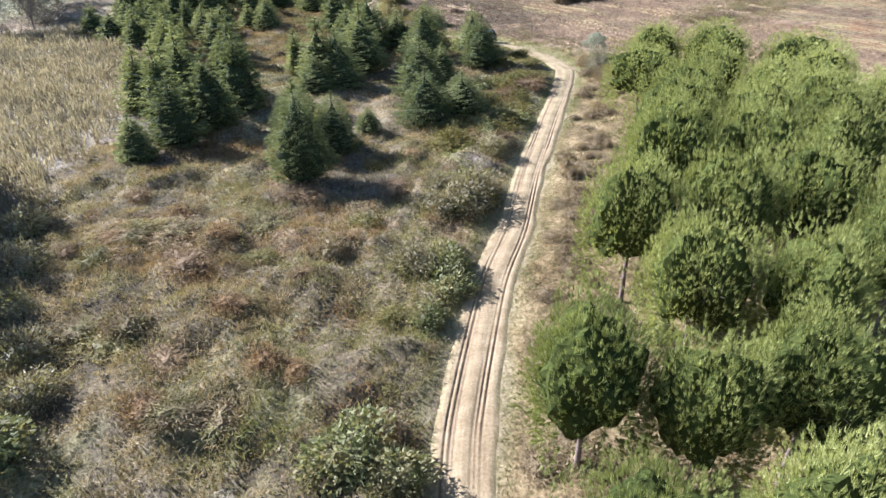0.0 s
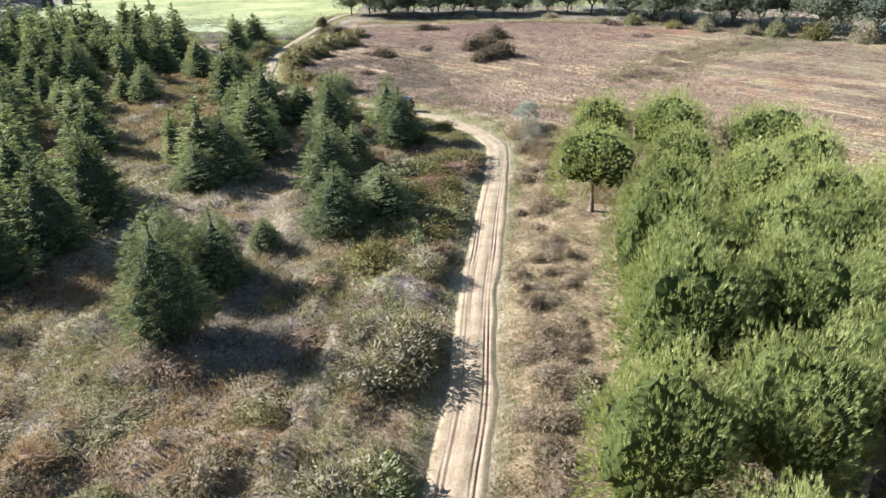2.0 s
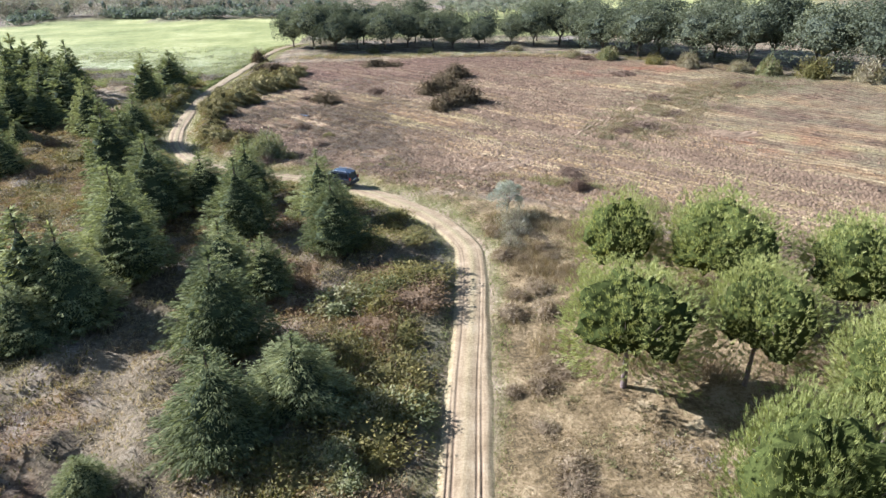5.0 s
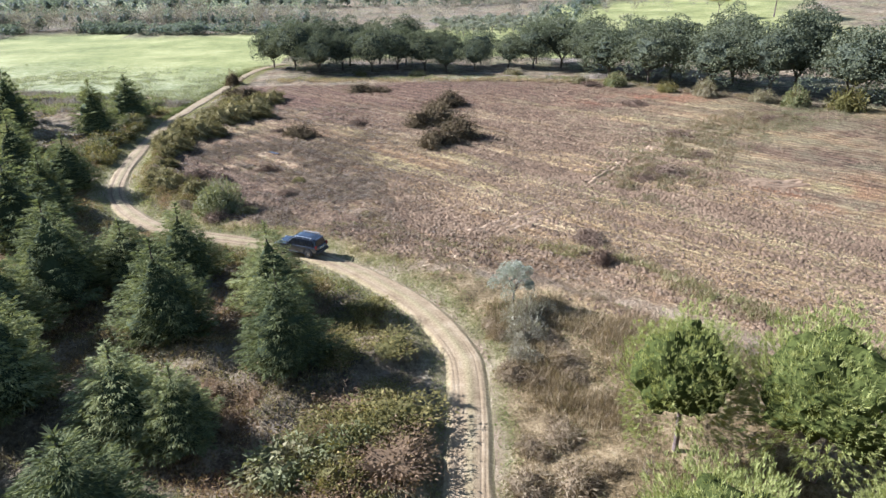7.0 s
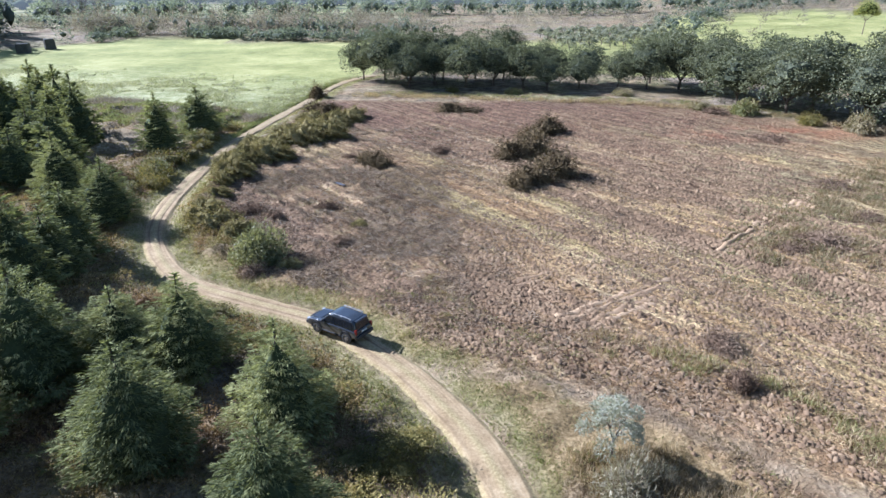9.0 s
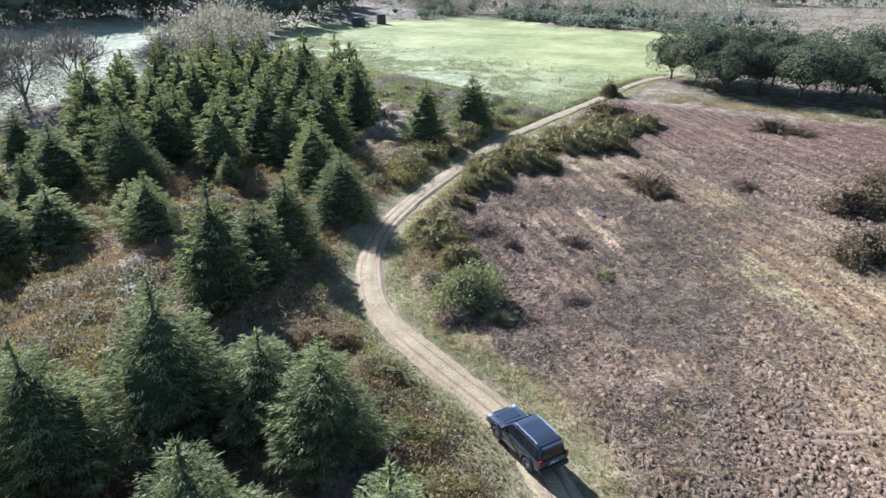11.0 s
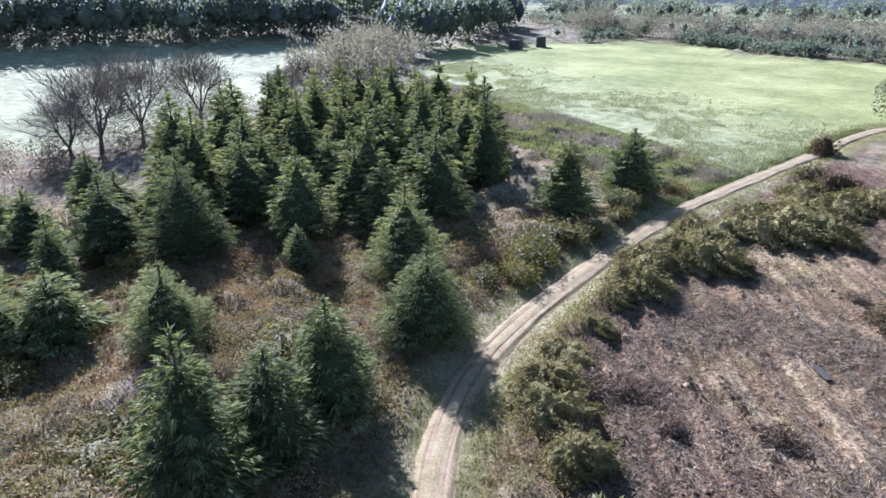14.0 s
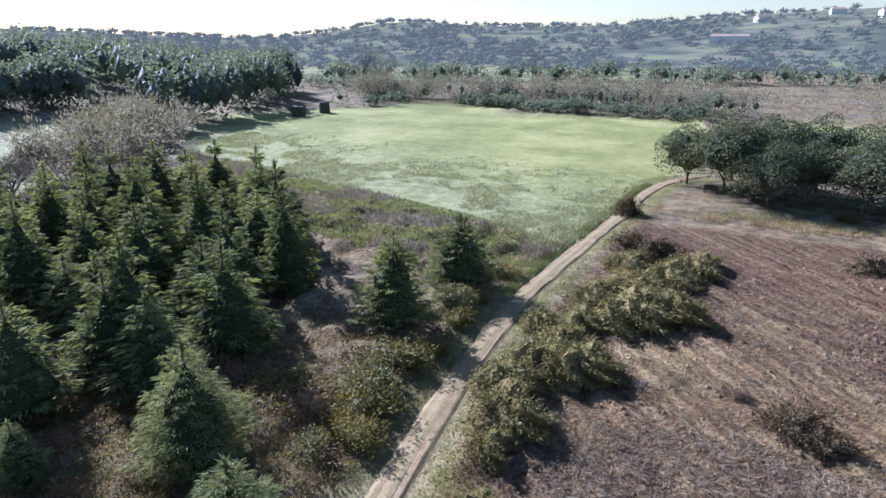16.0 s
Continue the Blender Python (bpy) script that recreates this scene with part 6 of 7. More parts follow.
for name, mat, many, line, wide, tall, label in (
        ("regrowth", m_regrowth, 8000, [(46, 118), (54, 127), (66, 137), (84, 146), (98, 150)], 9.0, (0.1, 0.34), "low olive regrowth on the uncleared part of the field"),
        ("grey_weeds", m_heather, 6000, [(50, 122), (60, 130), (70, 140), (86, 150)], 8.0, (0.2, 0.6), "grey dead weeds standing on the uncleared part of the field"),
        ("edge_grass", m_pale_grass, 9000, [(4, 208), (22, 205), (51, 197), (74, 189), (86, 176), (98, 160)], 3.2, (0.3, 0.8), "pale dry grass strip before the oaks"),
        ("edge_greens", m_green_grass, 6000, [(8, 211), (24, 208), (52, 201), (74, 193), (84, 180)], 4.0, (0.15, 0.45), "green grass strip before the oaks")):
    far = "edge" in name
    p = scatter(many * 3, (0, 104) if far else (38, 104), (150, 214) if far else (106, 160), near_line(line, wide), gen)
    b, way = tufts(p, 9, 0.34, 0.8, gen)
    v, f = blades(b, way + [0, 0, 0.6], gen.uniform(*tall, len(b)), gen.uniform(0.05, 0.1, len(b)), gen)
    stuff(name, mesh_of(name, v, f, [mat]), label, "grass")

STRIP = [(-72, 196), (-56, 188), (-38, 180), (-24, 178), (-14, 180), (-11, 189), (-20, 196), (-36, 203), (-56, 211), (-82, 222), (-96, 226)]


def chance_strip(x, y):
    return inside(x, y, STRIP) * smooth(0.35, 0.6, vnoise(x, y, 6, 71))


def chance_strip_green(x, y):
    return inside(x, y, STRIP) * smooth(0.5, 0.3, vnoise(x, y, 6, 71))


p = scatter(120000, (-98, -10), (176, 228), chance_strip, gen)
v, f = blades(p, gen.normal(0, 0.35, p.shape) + [0, 0, 1], gen.uniform(0.4, 1.1, len(p)), gen.uniform(0.06, 0.12, len(p)), gen)
stuff("dry_stalks", mesh_of("dry_stalks", v, f, [m_stalk]), "grey-purple dry stalks along the meadow edge", "weeds")
p = scatter(130000, (-98, -10), (176, 228), chance_strip_green, gen)
v, f = blades(p, gen.normal(0, 0.6, p.shape) + [0, 0, 0.8], gen.uniform(0.25, 0.55, len(p)), gen.uniform(0.12, 0.22, len(p)), gen)
stuff("green_weeds", mesh_of("green_weeds", v, f, [m_weed]), "low green weeds along the meadow edge", "weeds")


def chance_stubble(x, y):
    return inside(x, y, MEADOW) * smooth(232, 196, y + 0.42 * x) * smooth(0.4, 0.62, vnoise(x, y, 3.0, 72) * 0.5 + vnoise(x, y, 9.0, 73) * 0.5)


for name, mat, many, tall, label in (("stubble", m_dew_grass, 26000, (0.2, 0.5), "pale dewy stubble tufts on the near side of the meadow"), ("meadow_weeds", m_weed, 16000, (0.15, 0.4), "green weed tufts on the near side of the meadow")):
    p = scatter(many, (-104, 8), (184, 262), chance_stubble, gen)
    b, way = tufts(p, 6, 0.3, 0.6, gen)
    v, f = blades(b, way + [0, 0, 0.6], gen.uniform(*tall, len(b)), gen.uniform(0.07, 0.14, len(b)), gen)
    stuff(name, mesh_of(name, v, f, [mat]), label, "grass")

west_edge = LINE[(LINE[:, 1] > 172) & (LINE[:, 1] < 228)] - [1.75, 0]
gap_edge = smooth(0.3, 0.7, vnoise(west_edge[:, 0], west_edge[:, 1], 3.0, 74))
p = np.repeat(west_edge, 90, 0) + gen.normal(0, 1, (len(west_edge) * 90, 2)) * [0.35, 0.3]
p = np.column_stack([p, zheight(p[:, 0], p[:, 1])])
v, f = blades(p, gen.normal(0, 0.5, p.shape) + [0, 0, 0.9], gen.uniform(0.2, 0.65, len(p)) * (0.5 + 0.5 * np.repeat(gap_edge, 90)), gen.uniform(0.05, 0.1, len(p)), gen)
stuff("edge_weeds", mesh_of("edge_weeds", v, f, [m_weed]), "rank green weeds along the track beside the meadow", "weeds")


def chance_reed(x, y):
    return zones(x, y)["reeds"]


p = scatter(7500, (-82, -30), (34, 130), chance_reed, gen)
b, way = tufts(p, 10, 0.34, 0.8, gen)
stem = gen.uniform(0.7, 1.9, len(b)) * np.repeat(gen.uniform(0.55, 1.1, len(p)), 10)
way = unit(way * 0.45 + [0, 0, 1.3])
plume = gen.uniform(size=len(b)) < 0.45
v, f = join([blades(b, way, stem, gen.uniform(0.06, 0.13, len(b)), gen),
             blades((b + way * stem[:, None] * 0.7)[plume], way[plume] + gen.normal(0, 0.25, (plume.sum(), 3)), stem[plume] * 0.42, gen.uniform(0.14, 0.26, plume.sum()), gen)])
stuff("reeds", mesh_of("reeds", v, f, [m_reed]), "tall straw-coloured dry reeds", "reeds")


def chance_verge(x, y):
    z = zones(x, y)
    return smooth(5.0 - 2.0 * smooth(92, 78, y), 2.4 - 0.6 * smooth(92, 78, y), z["gap"]) * smooth(1.25, 1.7, z["gap"] + 0.45 * smooth(90, 114, y)) * (1 - 0.5 * z["field"]) * np.where(x < track_x(y), 1 - 0.75 * smooth(2.0, 2.8, z["gap"]) * smooth(84, 90, y) * smooth(150, 140, y), 1)


p = scatter(420000, (-20, 24), (14, 236), chance_verge, gen)
v, f = blades(p, gen.normal(0, 0.5, p.shape) + [0, 0, 0.8], gen.uniform(0.10, 0.28, len(p)), gen.uniform(0.03, 0.07, len(p)), gen)
stuff("verge_grass", mesh_of("verge_grass", v, f, [m_grass]), "short green and yellow grass along the track edges", "grass")


def chance_crown(x, y):
    wander = 0.35 * (vnoise(x, y, 6.0, 176) - 0.5)
    return smooth(0.34, 0.12, np.abs(track_gap(x, y) + wander)) * smooth(70, 88, y) * (0.35 + 0.65 * smooth(96, 132, y)) * smooth(0.3, 0.6, vnoise(x, y, 3.0, 177))


def chance_bank(x, y):
    z = zones(x, y)
    return (x > track_x(y)) * smooth(1.25, 1.8, z["gap"]) * smooth(6.5, 3.5, z["gap"]) * smooth(100, 110, y) * smooth(150, 138, y) * (1 - 0.7 * z["field"]) * (0.3 + 0.7 * smooth(0.3, 0.6, vnoise(x, y, 2.0, 178)))


def chance_fresh(x, y):
    gap = track_gap(x, y)
    edge = gap + 0.5 * (vnoise(x, y, 1.5, 179) - 0.5) - 0.5 * smooth(62, 50, y)
    side = np.where(x > track_x(y), 1.0, smooth(2.1, 1.7, edge))
    return side * smooth(1.15, 1.4, edge) * smooth(3.0, 2.3, edge) * np.maximum(smooth(60, 76, y) * smooth(104, 94, y), 0.5 * smooth(112, 118, y) * smooth(140, 130, y)) * (0.25 + 0.75 * smooth(0.3, 0.55, vnoise(x, y, 2.5, 180)))


for name, mat, many, chance, k, tall, label in (("fresh_grass", m_fresh_grass, 60000, chance_fresh, 4, (0.08, 0.24), "strip of fresh green grass along the track edge"), ("track_grass", m_grass, 150000, chance_crown, 3, (0.08, 0.2), "thin grass on the crown between the wheel ruts"),
                                                ("bank_grass", m_grassy_scrub, 22000, chance_bank, 10, (0.2, 0.5), "rank olive and straw grass on the bank beside the track")):
    p = scatter(many, (-18, 24), (58, 226), chance, gen)
    b, way = tufts(p, k, 0.07 if k < 10 else 0.22, 0.4, gen)
    v, f = blades(b, way + [0, 0, 0.4], gen.uniform(*tall, len(b)), gen.uniform(0.025, 0.055, len(b)), gen)
    stuff(name, mesh_of(name, v, f, [mat]), label, "grass")


def chance_field(x, y):
    z = zones(x, y)
    w = field_w(x, y)
    return z["field"] * (1 - 0.85 * z["clod"]) * smooth(0.4, 0.6, vnoise(w, w * 0 + (0.57 * x - 0.82 * y) * 0.08, 2.4, 41) * 0.6 + vnoise(x, y, 9, 42) * 0.4)


p = scatter(110000, (-12, 78), (70, 205), chance_field, gen)
v, f = blades(p + [0, 0, 0.02], gen.normal(0, 1.0, p.shape) * [1, 1, 0.15] + [0.4, -0.6, 0.18], gen.uniform(0.15, 0.45, len(p)), gen.uniform(0.03, 0.06, len(p)), gen)
stuff("straw", mesh_of("straw", v, f, [m_straw]), "pale straw and dead stalks lying on the ploughed soil", "straw")


def chance_mat(x, y):
    z = zones(x, y)
    return z["field"] * z["side"] * smooth(28, 14, x) * smooth(110, 118, y) * smooth(0.42, 0.6, vnoise(x, y, 1.6, 174) * 0.6 + vnoise(x, y, 5.0, 175) * 0.4)


for name, mat, many, label in (("torn_roots", m_twig, 12000, "dark torn roots and stems matted over the cleared soil"), ("bleached_stems", m_stalk, 10000, "bleached dead stems matted over the cleared soil"), ("olive_tufts", m_grassy_scrub, 1500, "olive grass tufts coming up through the cleared soil")):
    p = scatter(many, (-10, 30), (108, 176), chance_mat, gen)
    b, way = tufts(p, 9, 0.22, 0.35, gen)
    v, f = blades(b, way * [1, 1, 0.6], gen.uniform(0.15, 0.42, len(b)), gen.uniform(0.02, 0.045, len(b)), gen)
    stuff(name, mesh_of(name, v, f, [mat]), label, "brush")


def chance_clod(x, y):
    z = zones(x, y)
    row = np.abs((field_w(x, y) / 2.6) % 1 - 0.5) * 2
    matted = 1 - 0.65 * smooth(22, 12, x) * smooth(108, 116, y)
    return z["side"] * matted * (0.3 * z["field"] + 0.7 * z["clod"]) * (0.35 + 0.65 * smooth(0.35, 0.7, row))


p = np.concatenate([scatter(50000, (-8, 76), (72, 190), chance_clod, gen), scatter(100000, (-4, 62), (88, 172), chance_clod, gen), scatter(120000, (16, 64), (84, 132), chance_clod, gen)])
n = len(p)
lump = np.array([(1, 0, 0), (-0.5, 0.87, 0), (-0.5, -0.87, 0), (0, 0, 0.8)], float)
tri = np.array([(0, 1, 3), (1, 2, 3), (2, 0, 3)])
spin = gen.uniform(0, 6.28, n)
shape = lump[None] * gen.uniform(0.6, 1.35, (n, 4, 3)) * (0.07 + 0.25 * gen.uniform(0, 1, (n, 1, 1)) ** 2)
rx = shape[..., 0] * np.cos(spin)[:, None] - shape[..., 1] * np.sin(spin)[:, None]
ry = shape[..., 0] * np.sin(spin)[:, None] + shape[..., 1] * np.cos(spin)[:, None]
v = np.stack([rx, ry, shape[..., 2] - 0.05], -1) + p[:, None, :]
f = (np.arange(n)[:, None, None] * 4 + tri[None]).reshape(-1, 3)
stuff("clods", mesh_of("clods", v.reshape(-1, 3), f, [m_clod]), "broken clods of red-brown ploughed earth", "soil")


# puddles and tyre prints on the ploughed field
m_puddle = plain("muddy_water", (0.07, 0.05, 0.035), 0.12, 0.0, 0.2, 2.0)
for x, y, w, d, t in ((4.8, 146.0, 1.9, 0.7, -50), (-1.0, 134.8, 1.5, 0.8, 10), (9.5, 150.5, 1.2, 0.5, -40)):
    bm = bmesh.new()
    rim = [bm.verts.new((w / 2 * math.cos(a) * (1 + 0.18 * math.sin(3 * a + x)), d / 2 * math.sin(a) * (1 + 0.15 * math.sin(2 * a + y)), 0.0)) for a in np.linspace(0, 2 * math.pi, 28, endpoint=False)]
    low = [bm.verts.new(v.co * 0.8 + Vector((0, 0, -0.3))) for v in rim]
    bm.faces.new(rim)
    for k in range(28):
        bm.faces.new((rim[k - 1], low[k - 1], low[k], rim[k]))
    edge = zheight(x + np.cos(np.linspace(0, 6.28, 12)) * w / 2, y + np.sin(np.linspace(0, 6.28, 12)) * w / 2)
    top = thing("puddle", "muddy puddle lying in the ploughed soil", "puddle", "puddles", pose(x, y, float(np.median(edge)) + 0.01, 0, 0, t))
    part("water", bm, m_puddle, top)

lug_v, lug_f = [], []
for line in ([(-6.5, 152), (-5.1, 149.1), (-1.5, 144), (2.4, 139.5), (7, 133.5), (13, 127)], [(-7.5, 146), (-3.6, 140.9), (-0.3, 136.8), (5, 130), (11, 124)], [(24.5, 109.8), (31.5, 113.8), (38.5, 117.6), (43.7, 122.6), (47.5, 126), (54.5, 132), (70, 145)]):
    pts = spline(line, 0.16)
    way = unit(np.gradient(pts, axis=0))
    for off in (-0.85, 0.85):
        for lean in (-1, 1):
            c = pts + np.column_stack([way[:, 1], -way[:, 0]]) * (off + lean * 0.13)
            keep = gen.uniform(size=len(c)) < 0.75 * smooth(0.3, 0.6, vnoise(c[:, 0], c[:, 1], 4, 88))
            c, w = c[keep], way[keep]
            side = np.column_stack([w[:, 1], -w[:, 0]]) + w * 0.5 * lean
            z = zheight(c[:, 0], c[:, 1]) - 0.005
            a, b = c - side * 0.12, c + side * 0.12
            h = w * 0.05
            quad = np.stack([np.column_stack([a - h, z - 0.08]), np.column_stack([b - h, z - 0.08]), np.column_stack([b + h, z - 0.08]), np.column_stack([a + h, z - 0.08]), np.column_stack([a, z + 0.03]), np.column_stack([b, z + 0.03])], 1)
            lug_f.append((sum(map(len, lug_v)) * 6 + np.arange(len(c))[:, None, None] * 6 + np.array([(0, 1, 5, 4), (2, 3, 4, 5)])[None]).reshape(-1, 4))
            lug_v.append(quad)
stuff("tyre_prints", mesh_of("tyre_prints", np.concatenate(lug_v).reshape(-1, 3), np.concatenate(lug_f), [m_clod]), "tractor tyre prints pressed in bare soil", "tyre prints")


bank_v, bank_f, total = [], [], 0
for line, high in (([(24.5, 109.8), (31.5, 113.8), (38.5, 117.6), (43.7, 122.6), (47.5, 126), (54.5, 132), (70, 145)], 0.09), ([(42.8, 122.6), (45.5, 125.0), (49.1, 127.6)], 0.28),
                   ([(51.5, 121.5), (54, 120.6), (57, 120.4)], 0.25), ([(20.5, 115.5), (25, 117.5), (29, 121.0)], 0.07), ([(60, 118.6), (63, 117.2), (67, 116.4)], 0.22)):
    pts = spline(line, 0.3)
    way = unit(np.gradient(pts, axis=0))
    nrm = np.column_stack([way[:, 1], -way[:, 0]])
    for off in (-1.15, -0.45, 0.6, 1.2):
        u = np.array([-0.42, -0.2, 0.0, 0.18, 0.4])
        tall = high * (0.35 + 0.9 * vnoise(pts[:, 0] + off * 7, pts[:, 1], 0.7, 91)) * smooth(0.25, 0.5, vnoise(pts[:, 0] + off * 3, pts[:, 1], 4, 92))
        c = pts[:, None] + nrm[:, None] * (off + u[None, :] + gen.normal(0, 0.05, (len(pts), 5)))[..., None]
        z = zheight(c[..., 0].ravel(), c[..., 1].ravel()).reshape(c.shape[:2]) - 0.1 + tall[:, None] * np.array([0, 0.7, 1, 0.75, 0])[None] + gen.normal(0, 0.03, c.shape[:2]) + 0.08 * np.array([0, 1, 1, 1, 0])
        k = (np.arange(len(pts) - 1)[:, None] * 5 + np.arange(4)).ravel() + total
        bank_v.append(np.concatenate([c, z[..., None]], -1).reshape(-1, 3))
        bank_f.append(np.column_stack([k, k + 1, k + 6, k + 5]))
        total += len(pts) * 5
stuff("rut_banks", mesh_of("rut_banks", np.concatenate(bank_v), np.concatenate(bank_f), [m_clod]), "raised earth banks along deep wheel ruts in the field", "soil")


def chance_debris(x, y):
    z = zones(x, y)
    return z["field"] * (1 - 0.7 * z["clod"]) * smooth(0.35, 0.6, vnoise(x, y, 5, 47))


p = np.concatenate([scatter(100000, (-10, 40), (98, 178), chance_debris, gen), scatter(90000, (-8, 18), (108, 156), chance_debris, gen)])
v, f = blades(p + [0, 0, 0.05], gen.normal(0, 1.0, p.shape) * [1, 1, 0.25] + [0.25, -0.35, 0.2], gen.uniform(0.15, 0.6, len(p)), gen.uniform(0.03, 0.06, len(p)), gen, np.array([0, 0, 1.0]), 0.6)
stuff("dead_stalks", mesh_of("dead_stalks", v, f, [m_trash]), "crushed brown stalks and roots on the cleared field", "plant litter")


# ---- far woods, hedges and hills ----
def far_crowns(spots, per, mat, name, label, gen, leaf=1.0, height=None, heart=0.62):
    """Many crowns in one mesh: x, y, height, radius; small sprays over a few swellings round a dark heart."""
    spots = np.asarray(spots, float)
    n = len(spots)
    zb = (height or zheight)(spots[:, 0], spots[:, 1])
    d = unit(gen.normal(size=(n, per, 3)) + [0, 0, 0.3])
    c = np.stack([spots[:, 0], spots[:, 1], zb + spots[:, 2] * 0.5], -1)
    rad = np.stack([spots[:, 3], spots[:, 3], spots[:, 2] * 0.5], -1)
    turn = gen.uniform(0, 6, (n, 1))
    swell = 1 + 0.2 * np.sin(d[..., 0] * 4 + turn) * np.sin(d[..., 1] * 4 + turn * 2) + 0.14 * np.sin(d[..., 2] * 7 + turn * 3 + d[..., 0] * 3)
    base = c[:, None] + d * rad[:, None] * (gen.uniform(0.8, 1.0, (n, per)) * swell)[..., None]
    size = (spots[:, 3][:, None] * gen.uniform(0.2, 0.42, (n, per)) * leaf).ravel()
    v, f = blades(base.reshape(-1, 3), (d * 0.5 + gen.normal(0, 0.6, d.shape)).reshape(-1, 3), size, size * 0.8, gen, (d + [0, 0, 0.2]).reshape(-1, 3), 0.5)
    cap = np.array([(0, 0, 0.8), (0.7, 0, 0), (0.3, 0.65, 0.15), (-0.55, 0.5, 0), (-0.7, -0.2, 0.1), (-0.1, -0.7, 0), (0.5, -0.5, 0.1), (0, 0, -0.6)])
    ring = [1, 2, 3, 4, 5, 6]
    tri = np.array([(0, a, b) for a, b in zip(ring, ring[1:] + ring[:1])] + [(7, b, a) for a, b in zip(ring, ring[1:] + ring[:1])])
    hv = (c[:, None] + cap[None] * rad[:, None] * gen.uniform(0.9, 1.2, (n, 8, 1)) * heart).reshape(-1, 3)
    v, f = join([(v, f), (hv, (np.arange(n)[:, None, None] * 8 + tri[None]).reshape(-1, 3))])
    stuff(name, mesh_of(name, v, f, [mat]), label, "trees")


def bare_crowns(spots, per, mat, name, label, gen):
    """Leafless trees in one mesh: rounded clouds of thin twigs, none of them on the mown meadow."""
    spots = np.asarray(spots, float)
    spots = spots[~inside(spots[:, 0], spots[:, 1], MEADOW)]
    n = len(spots)
    zb = zheight(spots[:, 0], spots[:, 1])
    d = unit(gen.normal(size=(n, per, 3)) + [0, 0, 0.25])
    k = gen.uniform(0.15, 1.0, (n, per)) ** 0.6
    base = np.stack([spots[:, 0], spots[:, 1], zb + spots[:, 2] * 0.5], -1)[:, None] + d * np.stack([spots[:, 3], spots[:, 3], spots[:, 2] * 0.46], -1)[:, None] * (k * (1 + 0.2 * np.sin(d[..., 0] * 5 + spots[:, :1])))[..., None]
    long = (spots[:, 2][:, None] * gen.uniform(0.05, 0.12, (n, per))).ravel()
    v, f = blades(base.reshape(-1, 3), (d * 0.6 + gen.normal(0, 0.5, d.shape) + [0, 0, 0.25]).reshape(-1, 3), long, gen.uniform(0.18, 0.38, n * per), gen)
    stuff(name, mesh_of(name, v, f, [mat]), label, "trees")


def along(line, n, wide, gen):
    pts = spline(line, 2.0)
    k = gen.integers(0, len(pts), n)
    return pts[k] + gen.normal(0, wide, (n, 2))


gen = np.random.default_rng(300)
wood = []
while len(wood) < 560:
    x, y = gen.uniform(-330, -172), gen.uniform(95, 430)
    edge = np.interp(y, [95, 168, 248, 270, 430], [-208, -198, -180, -176, -196])
    if x < edge:
        wood.append((x, y, gen.uniform(11, 18), gen.uniform(3.5, 6.5)))
for q in along([(-208, 160), (-197, 190), (-190, 213), (-182, 247), (-178, 268)], 130, 2.5, gen):
    wood.append((q[0], q[1], gen.uniform(11, 16), gen.uniform(4, 6)))
for q in along([(-132, 262), (-131, 290), (-146, 330), (-165, 370)], 70, 5, gen):
    wood.append((min(q[0], -127), q[1], gen.uniform(14, 20), gen.uniform(3.5, 5.5)))
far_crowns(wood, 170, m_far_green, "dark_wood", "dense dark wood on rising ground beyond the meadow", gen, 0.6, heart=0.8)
brown = []
for q in along([(-97, 196), (-104, 214), (-114, 232), (-122, 252)], 120, 5.5, gen):
    brown.append((q[0], q[1], gen.uniform(6, 12), gen.uniform(2, 3.8)))
for q in along([(-82, 132), (-86, 150), (-92, 172), (-97, 192)], 50, 4.0, gen):
    brown.append((q[0], q[1], gen.uniform(1.5, 3.5), gen.uniform(1.5, 2.6)))
for q in along([(-120, 352), (-80, 348), (-30, 345), (15, 335)], 150, 8, gen):
    brown.append((q[0], q[1] + 8, gen.uniform(5, 13), gen.uniform(2.5, 4)))
for q in along([(-150, 390), (-60, 400), (20, 390), (120, 420), (260, 440)], 230, 30, gen):
    brown.append((q[0], q[1], gen.uniform(3, 8), gen.uniform(2, 4)))
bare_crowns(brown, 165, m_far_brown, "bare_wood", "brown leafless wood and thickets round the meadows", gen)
hedge = []
for q in along([(-75, 348), (-30, 330), (12, 323)], 70, 2.2, gen):
    hedge.append((q[0], q[1] + 2, gen.uniform(2.5, 5), gen.uniform(2, 3.4)))
for q in along([(-115, 318), (-98, 345), (-128, 380), (-160, 400)], 40, 3.5, gen):
    hedge.append((q[0], q[1], gen.uniform(3, 6), gen.uniform(2, 3.5)))
for q in along([(-170, 440), (-40, 500), (80, 500), (200, 520), (330, 520)], 200, 12, gen):
    hedge.append((q[0], q[1], gen.uniform(6, 12), gen.uniform(3.5, 6)))
for q in along([(-112, 354), (-70, 350), (-20, 340), (20, 332)], 70, 5, gen):
    hedge.append((q[0], q[1] + 8, gen.uniform(4, 10), gen.uniform(2, 3.6)))
for q in along([(132, 335), (165, 395), (230, 455), (330, 470)], 50, 5, gen):
    hedge.append((q[0], q[1] + 20, gen.uniform(4, 8), gen.uniform(2.5, 4.5)))
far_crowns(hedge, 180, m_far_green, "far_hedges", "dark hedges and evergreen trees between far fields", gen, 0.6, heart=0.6)


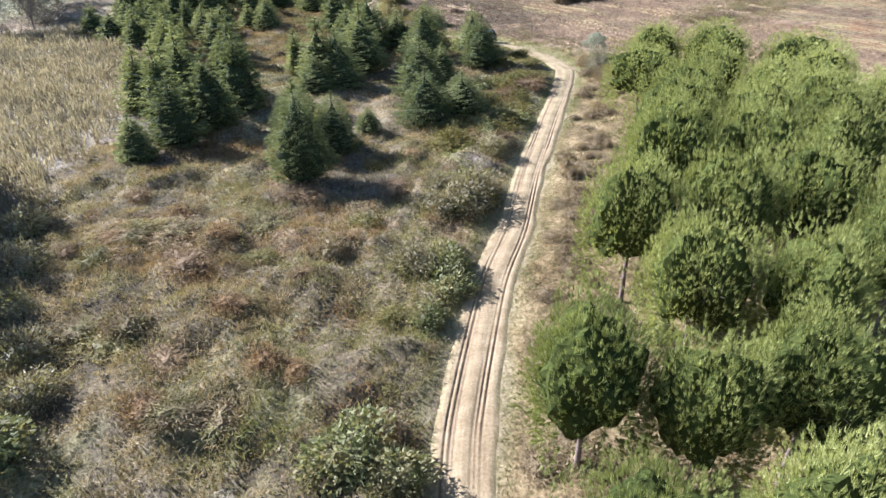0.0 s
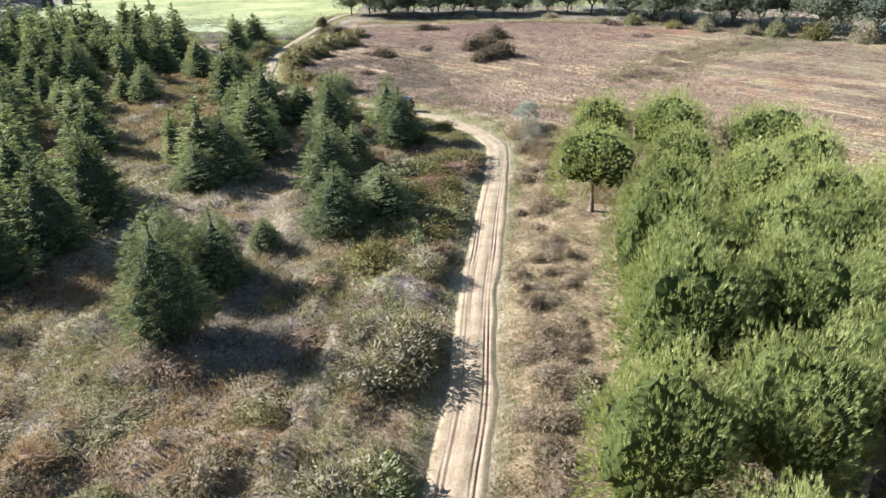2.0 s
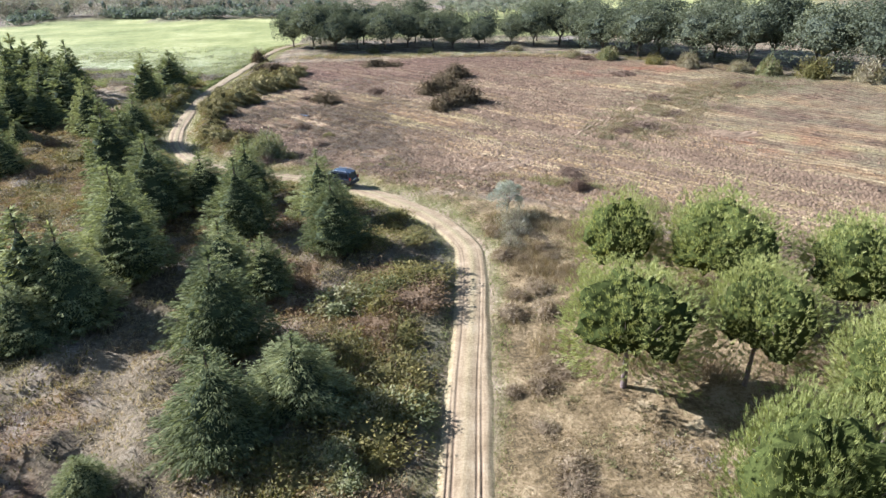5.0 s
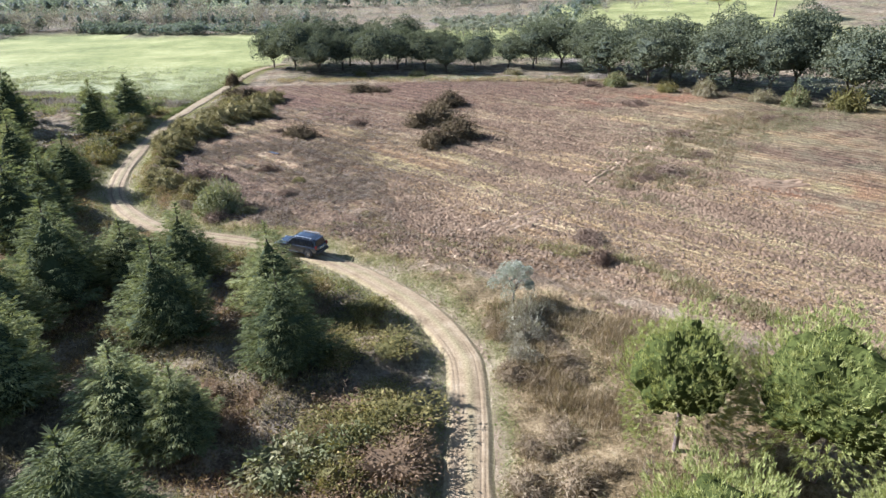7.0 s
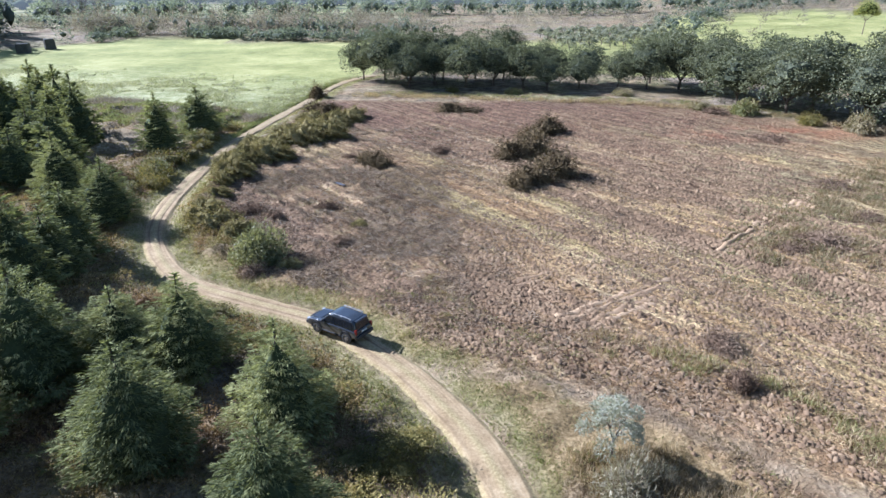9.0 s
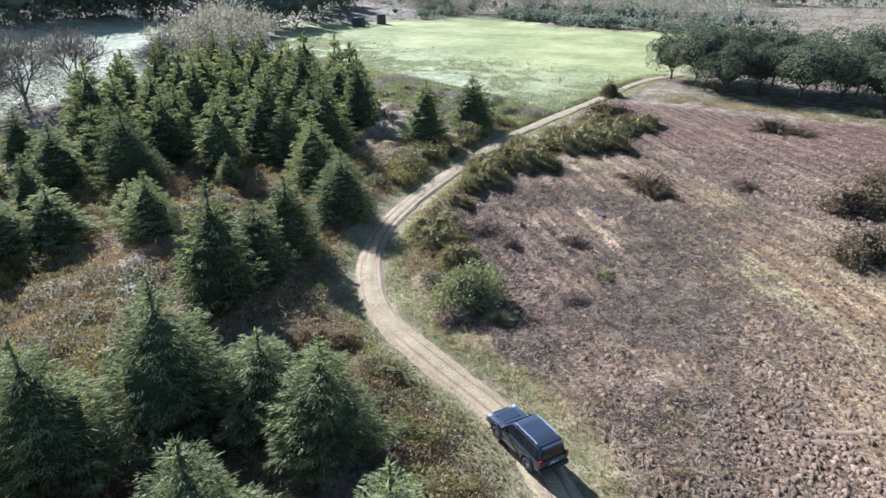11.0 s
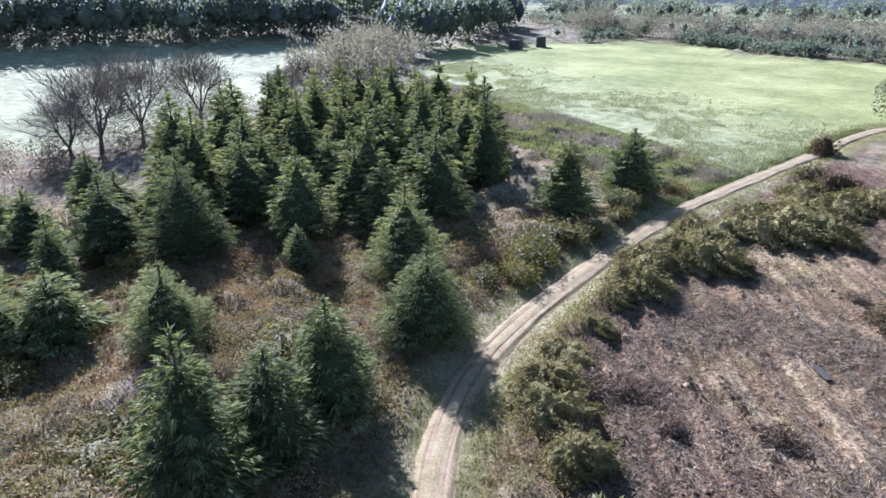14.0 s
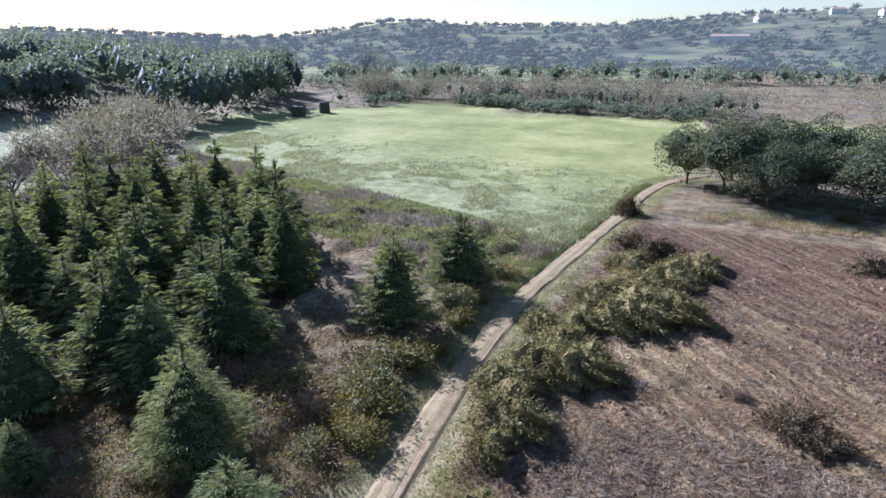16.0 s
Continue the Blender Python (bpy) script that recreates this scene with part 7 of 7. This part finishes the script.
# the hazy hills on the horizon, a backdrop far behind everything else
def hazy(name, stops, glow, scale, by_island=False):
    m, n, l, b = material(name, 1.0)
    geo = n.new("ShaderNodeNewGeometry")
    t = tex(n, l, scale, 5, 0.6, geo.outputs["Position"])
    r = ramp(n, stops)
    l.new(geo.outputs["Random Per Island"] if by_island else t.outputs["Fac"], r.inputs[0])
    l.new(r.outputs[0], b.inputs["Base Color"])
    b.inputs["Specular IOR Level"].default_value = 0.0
    # air haze is put into the surface as a weak bluish emission
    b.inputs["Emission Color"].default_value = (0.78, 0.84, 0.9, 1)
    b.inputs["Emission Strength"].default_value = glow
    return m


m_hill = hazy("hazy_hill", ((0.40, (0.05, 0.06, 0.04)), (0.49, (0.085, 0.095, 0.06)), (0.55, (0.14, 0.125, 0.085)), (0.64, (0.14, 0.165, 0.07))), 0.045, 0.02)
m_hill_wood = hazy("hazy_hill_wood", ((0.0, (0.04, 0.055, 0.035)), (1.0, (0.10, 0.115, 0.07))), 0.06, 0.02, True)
az, rr = np.radians(np.linspace(-180, 180, 181)), np.concatenate([np.linspace(500, 1300, 33), np.linspace(1400, 2700, 8)])
A, R = np.meshgrid(az, rr)
hx, hy = -np.sin(A) * R, 115 + np.cos(A) * R
hz = far_hills(hx.ravel(), hy.ravel())
w = len(az)
c = (np.arange(len(rr) - 1)[:, None] * w + np.arange(w - 1)).ravel()
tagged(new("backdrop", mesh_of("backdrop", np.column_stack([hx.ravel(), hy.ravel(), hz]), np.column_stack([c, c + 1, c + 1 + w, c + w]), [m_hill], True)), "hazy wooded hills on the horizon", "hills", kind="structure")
slope = []
while len(slope) < 2200:
    a, r = radians(gen.uniform(-70, 75)), gen.uniform(520, 1300)
    x, y = -math.sin(a) * r, 115 + math.cos(a) * r
    if vnoise(x, y, 90, 51) + 0.3 * gen.uniform() > 0.52:
        slope.append((x, y, gen.uniform(4, 9), gen.uniform(4, 9)))
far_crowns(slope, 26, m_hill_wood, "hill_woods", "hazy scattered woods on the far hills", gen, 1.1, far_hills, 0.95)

# leafless poplars behind the meadow
POPLAR = branching(22, 2.2, 95, 0.08, 5, m_bare, 0.25, "bare_branches")
for x, y, s in ((-128, 382, 1.1), (-124, 386, 0.9), (-146, 396, 0.7), (-70, 470, 0.9)):
    tree_of("poplar", "tall narrow leafless poplar behind the meadow", "tree", "poplars", stand(x, y, s, s, x % 90), trunk=POPLAR[0], branchwork=POPLAR[1])

# pale houses far up on the hill
m_wall = plain("pale_house_wall", (0.72, 0.69, 0.62), 0.8, 0, 0.06)
m_roof = plain("house_roof_tiles", (0.38, 0.27, 0.21), 0.85, 0, 0.2)
for x, y, w, t in ((235, 1010, 26, 20), (60, 900, 40, -10), (205, 1130, 18, 5), (110, 1090, 16, 30), (330, 960, 22, 12)):
    z = float(far_hills(np.array([x]), np.array([y]))[0])
    house = thing("house", "far pale house with a low tiled roof", "house", "houses on the hill", pose(x, y, z, 0, 0, t))
    bm = bmesh.new()
    box(bm, -w / 2, w / 2, -5, 5, -3, 6)
    part("wall", bm, m_wall, house)
    bm = bmesh.new()
    box(bm, -w / 2 - 0.5, w / 2 + 0.5, -5.6, 5.6, 6, 8.4, 0, (4, 10))
    part("roof", bm, m_roof, house)
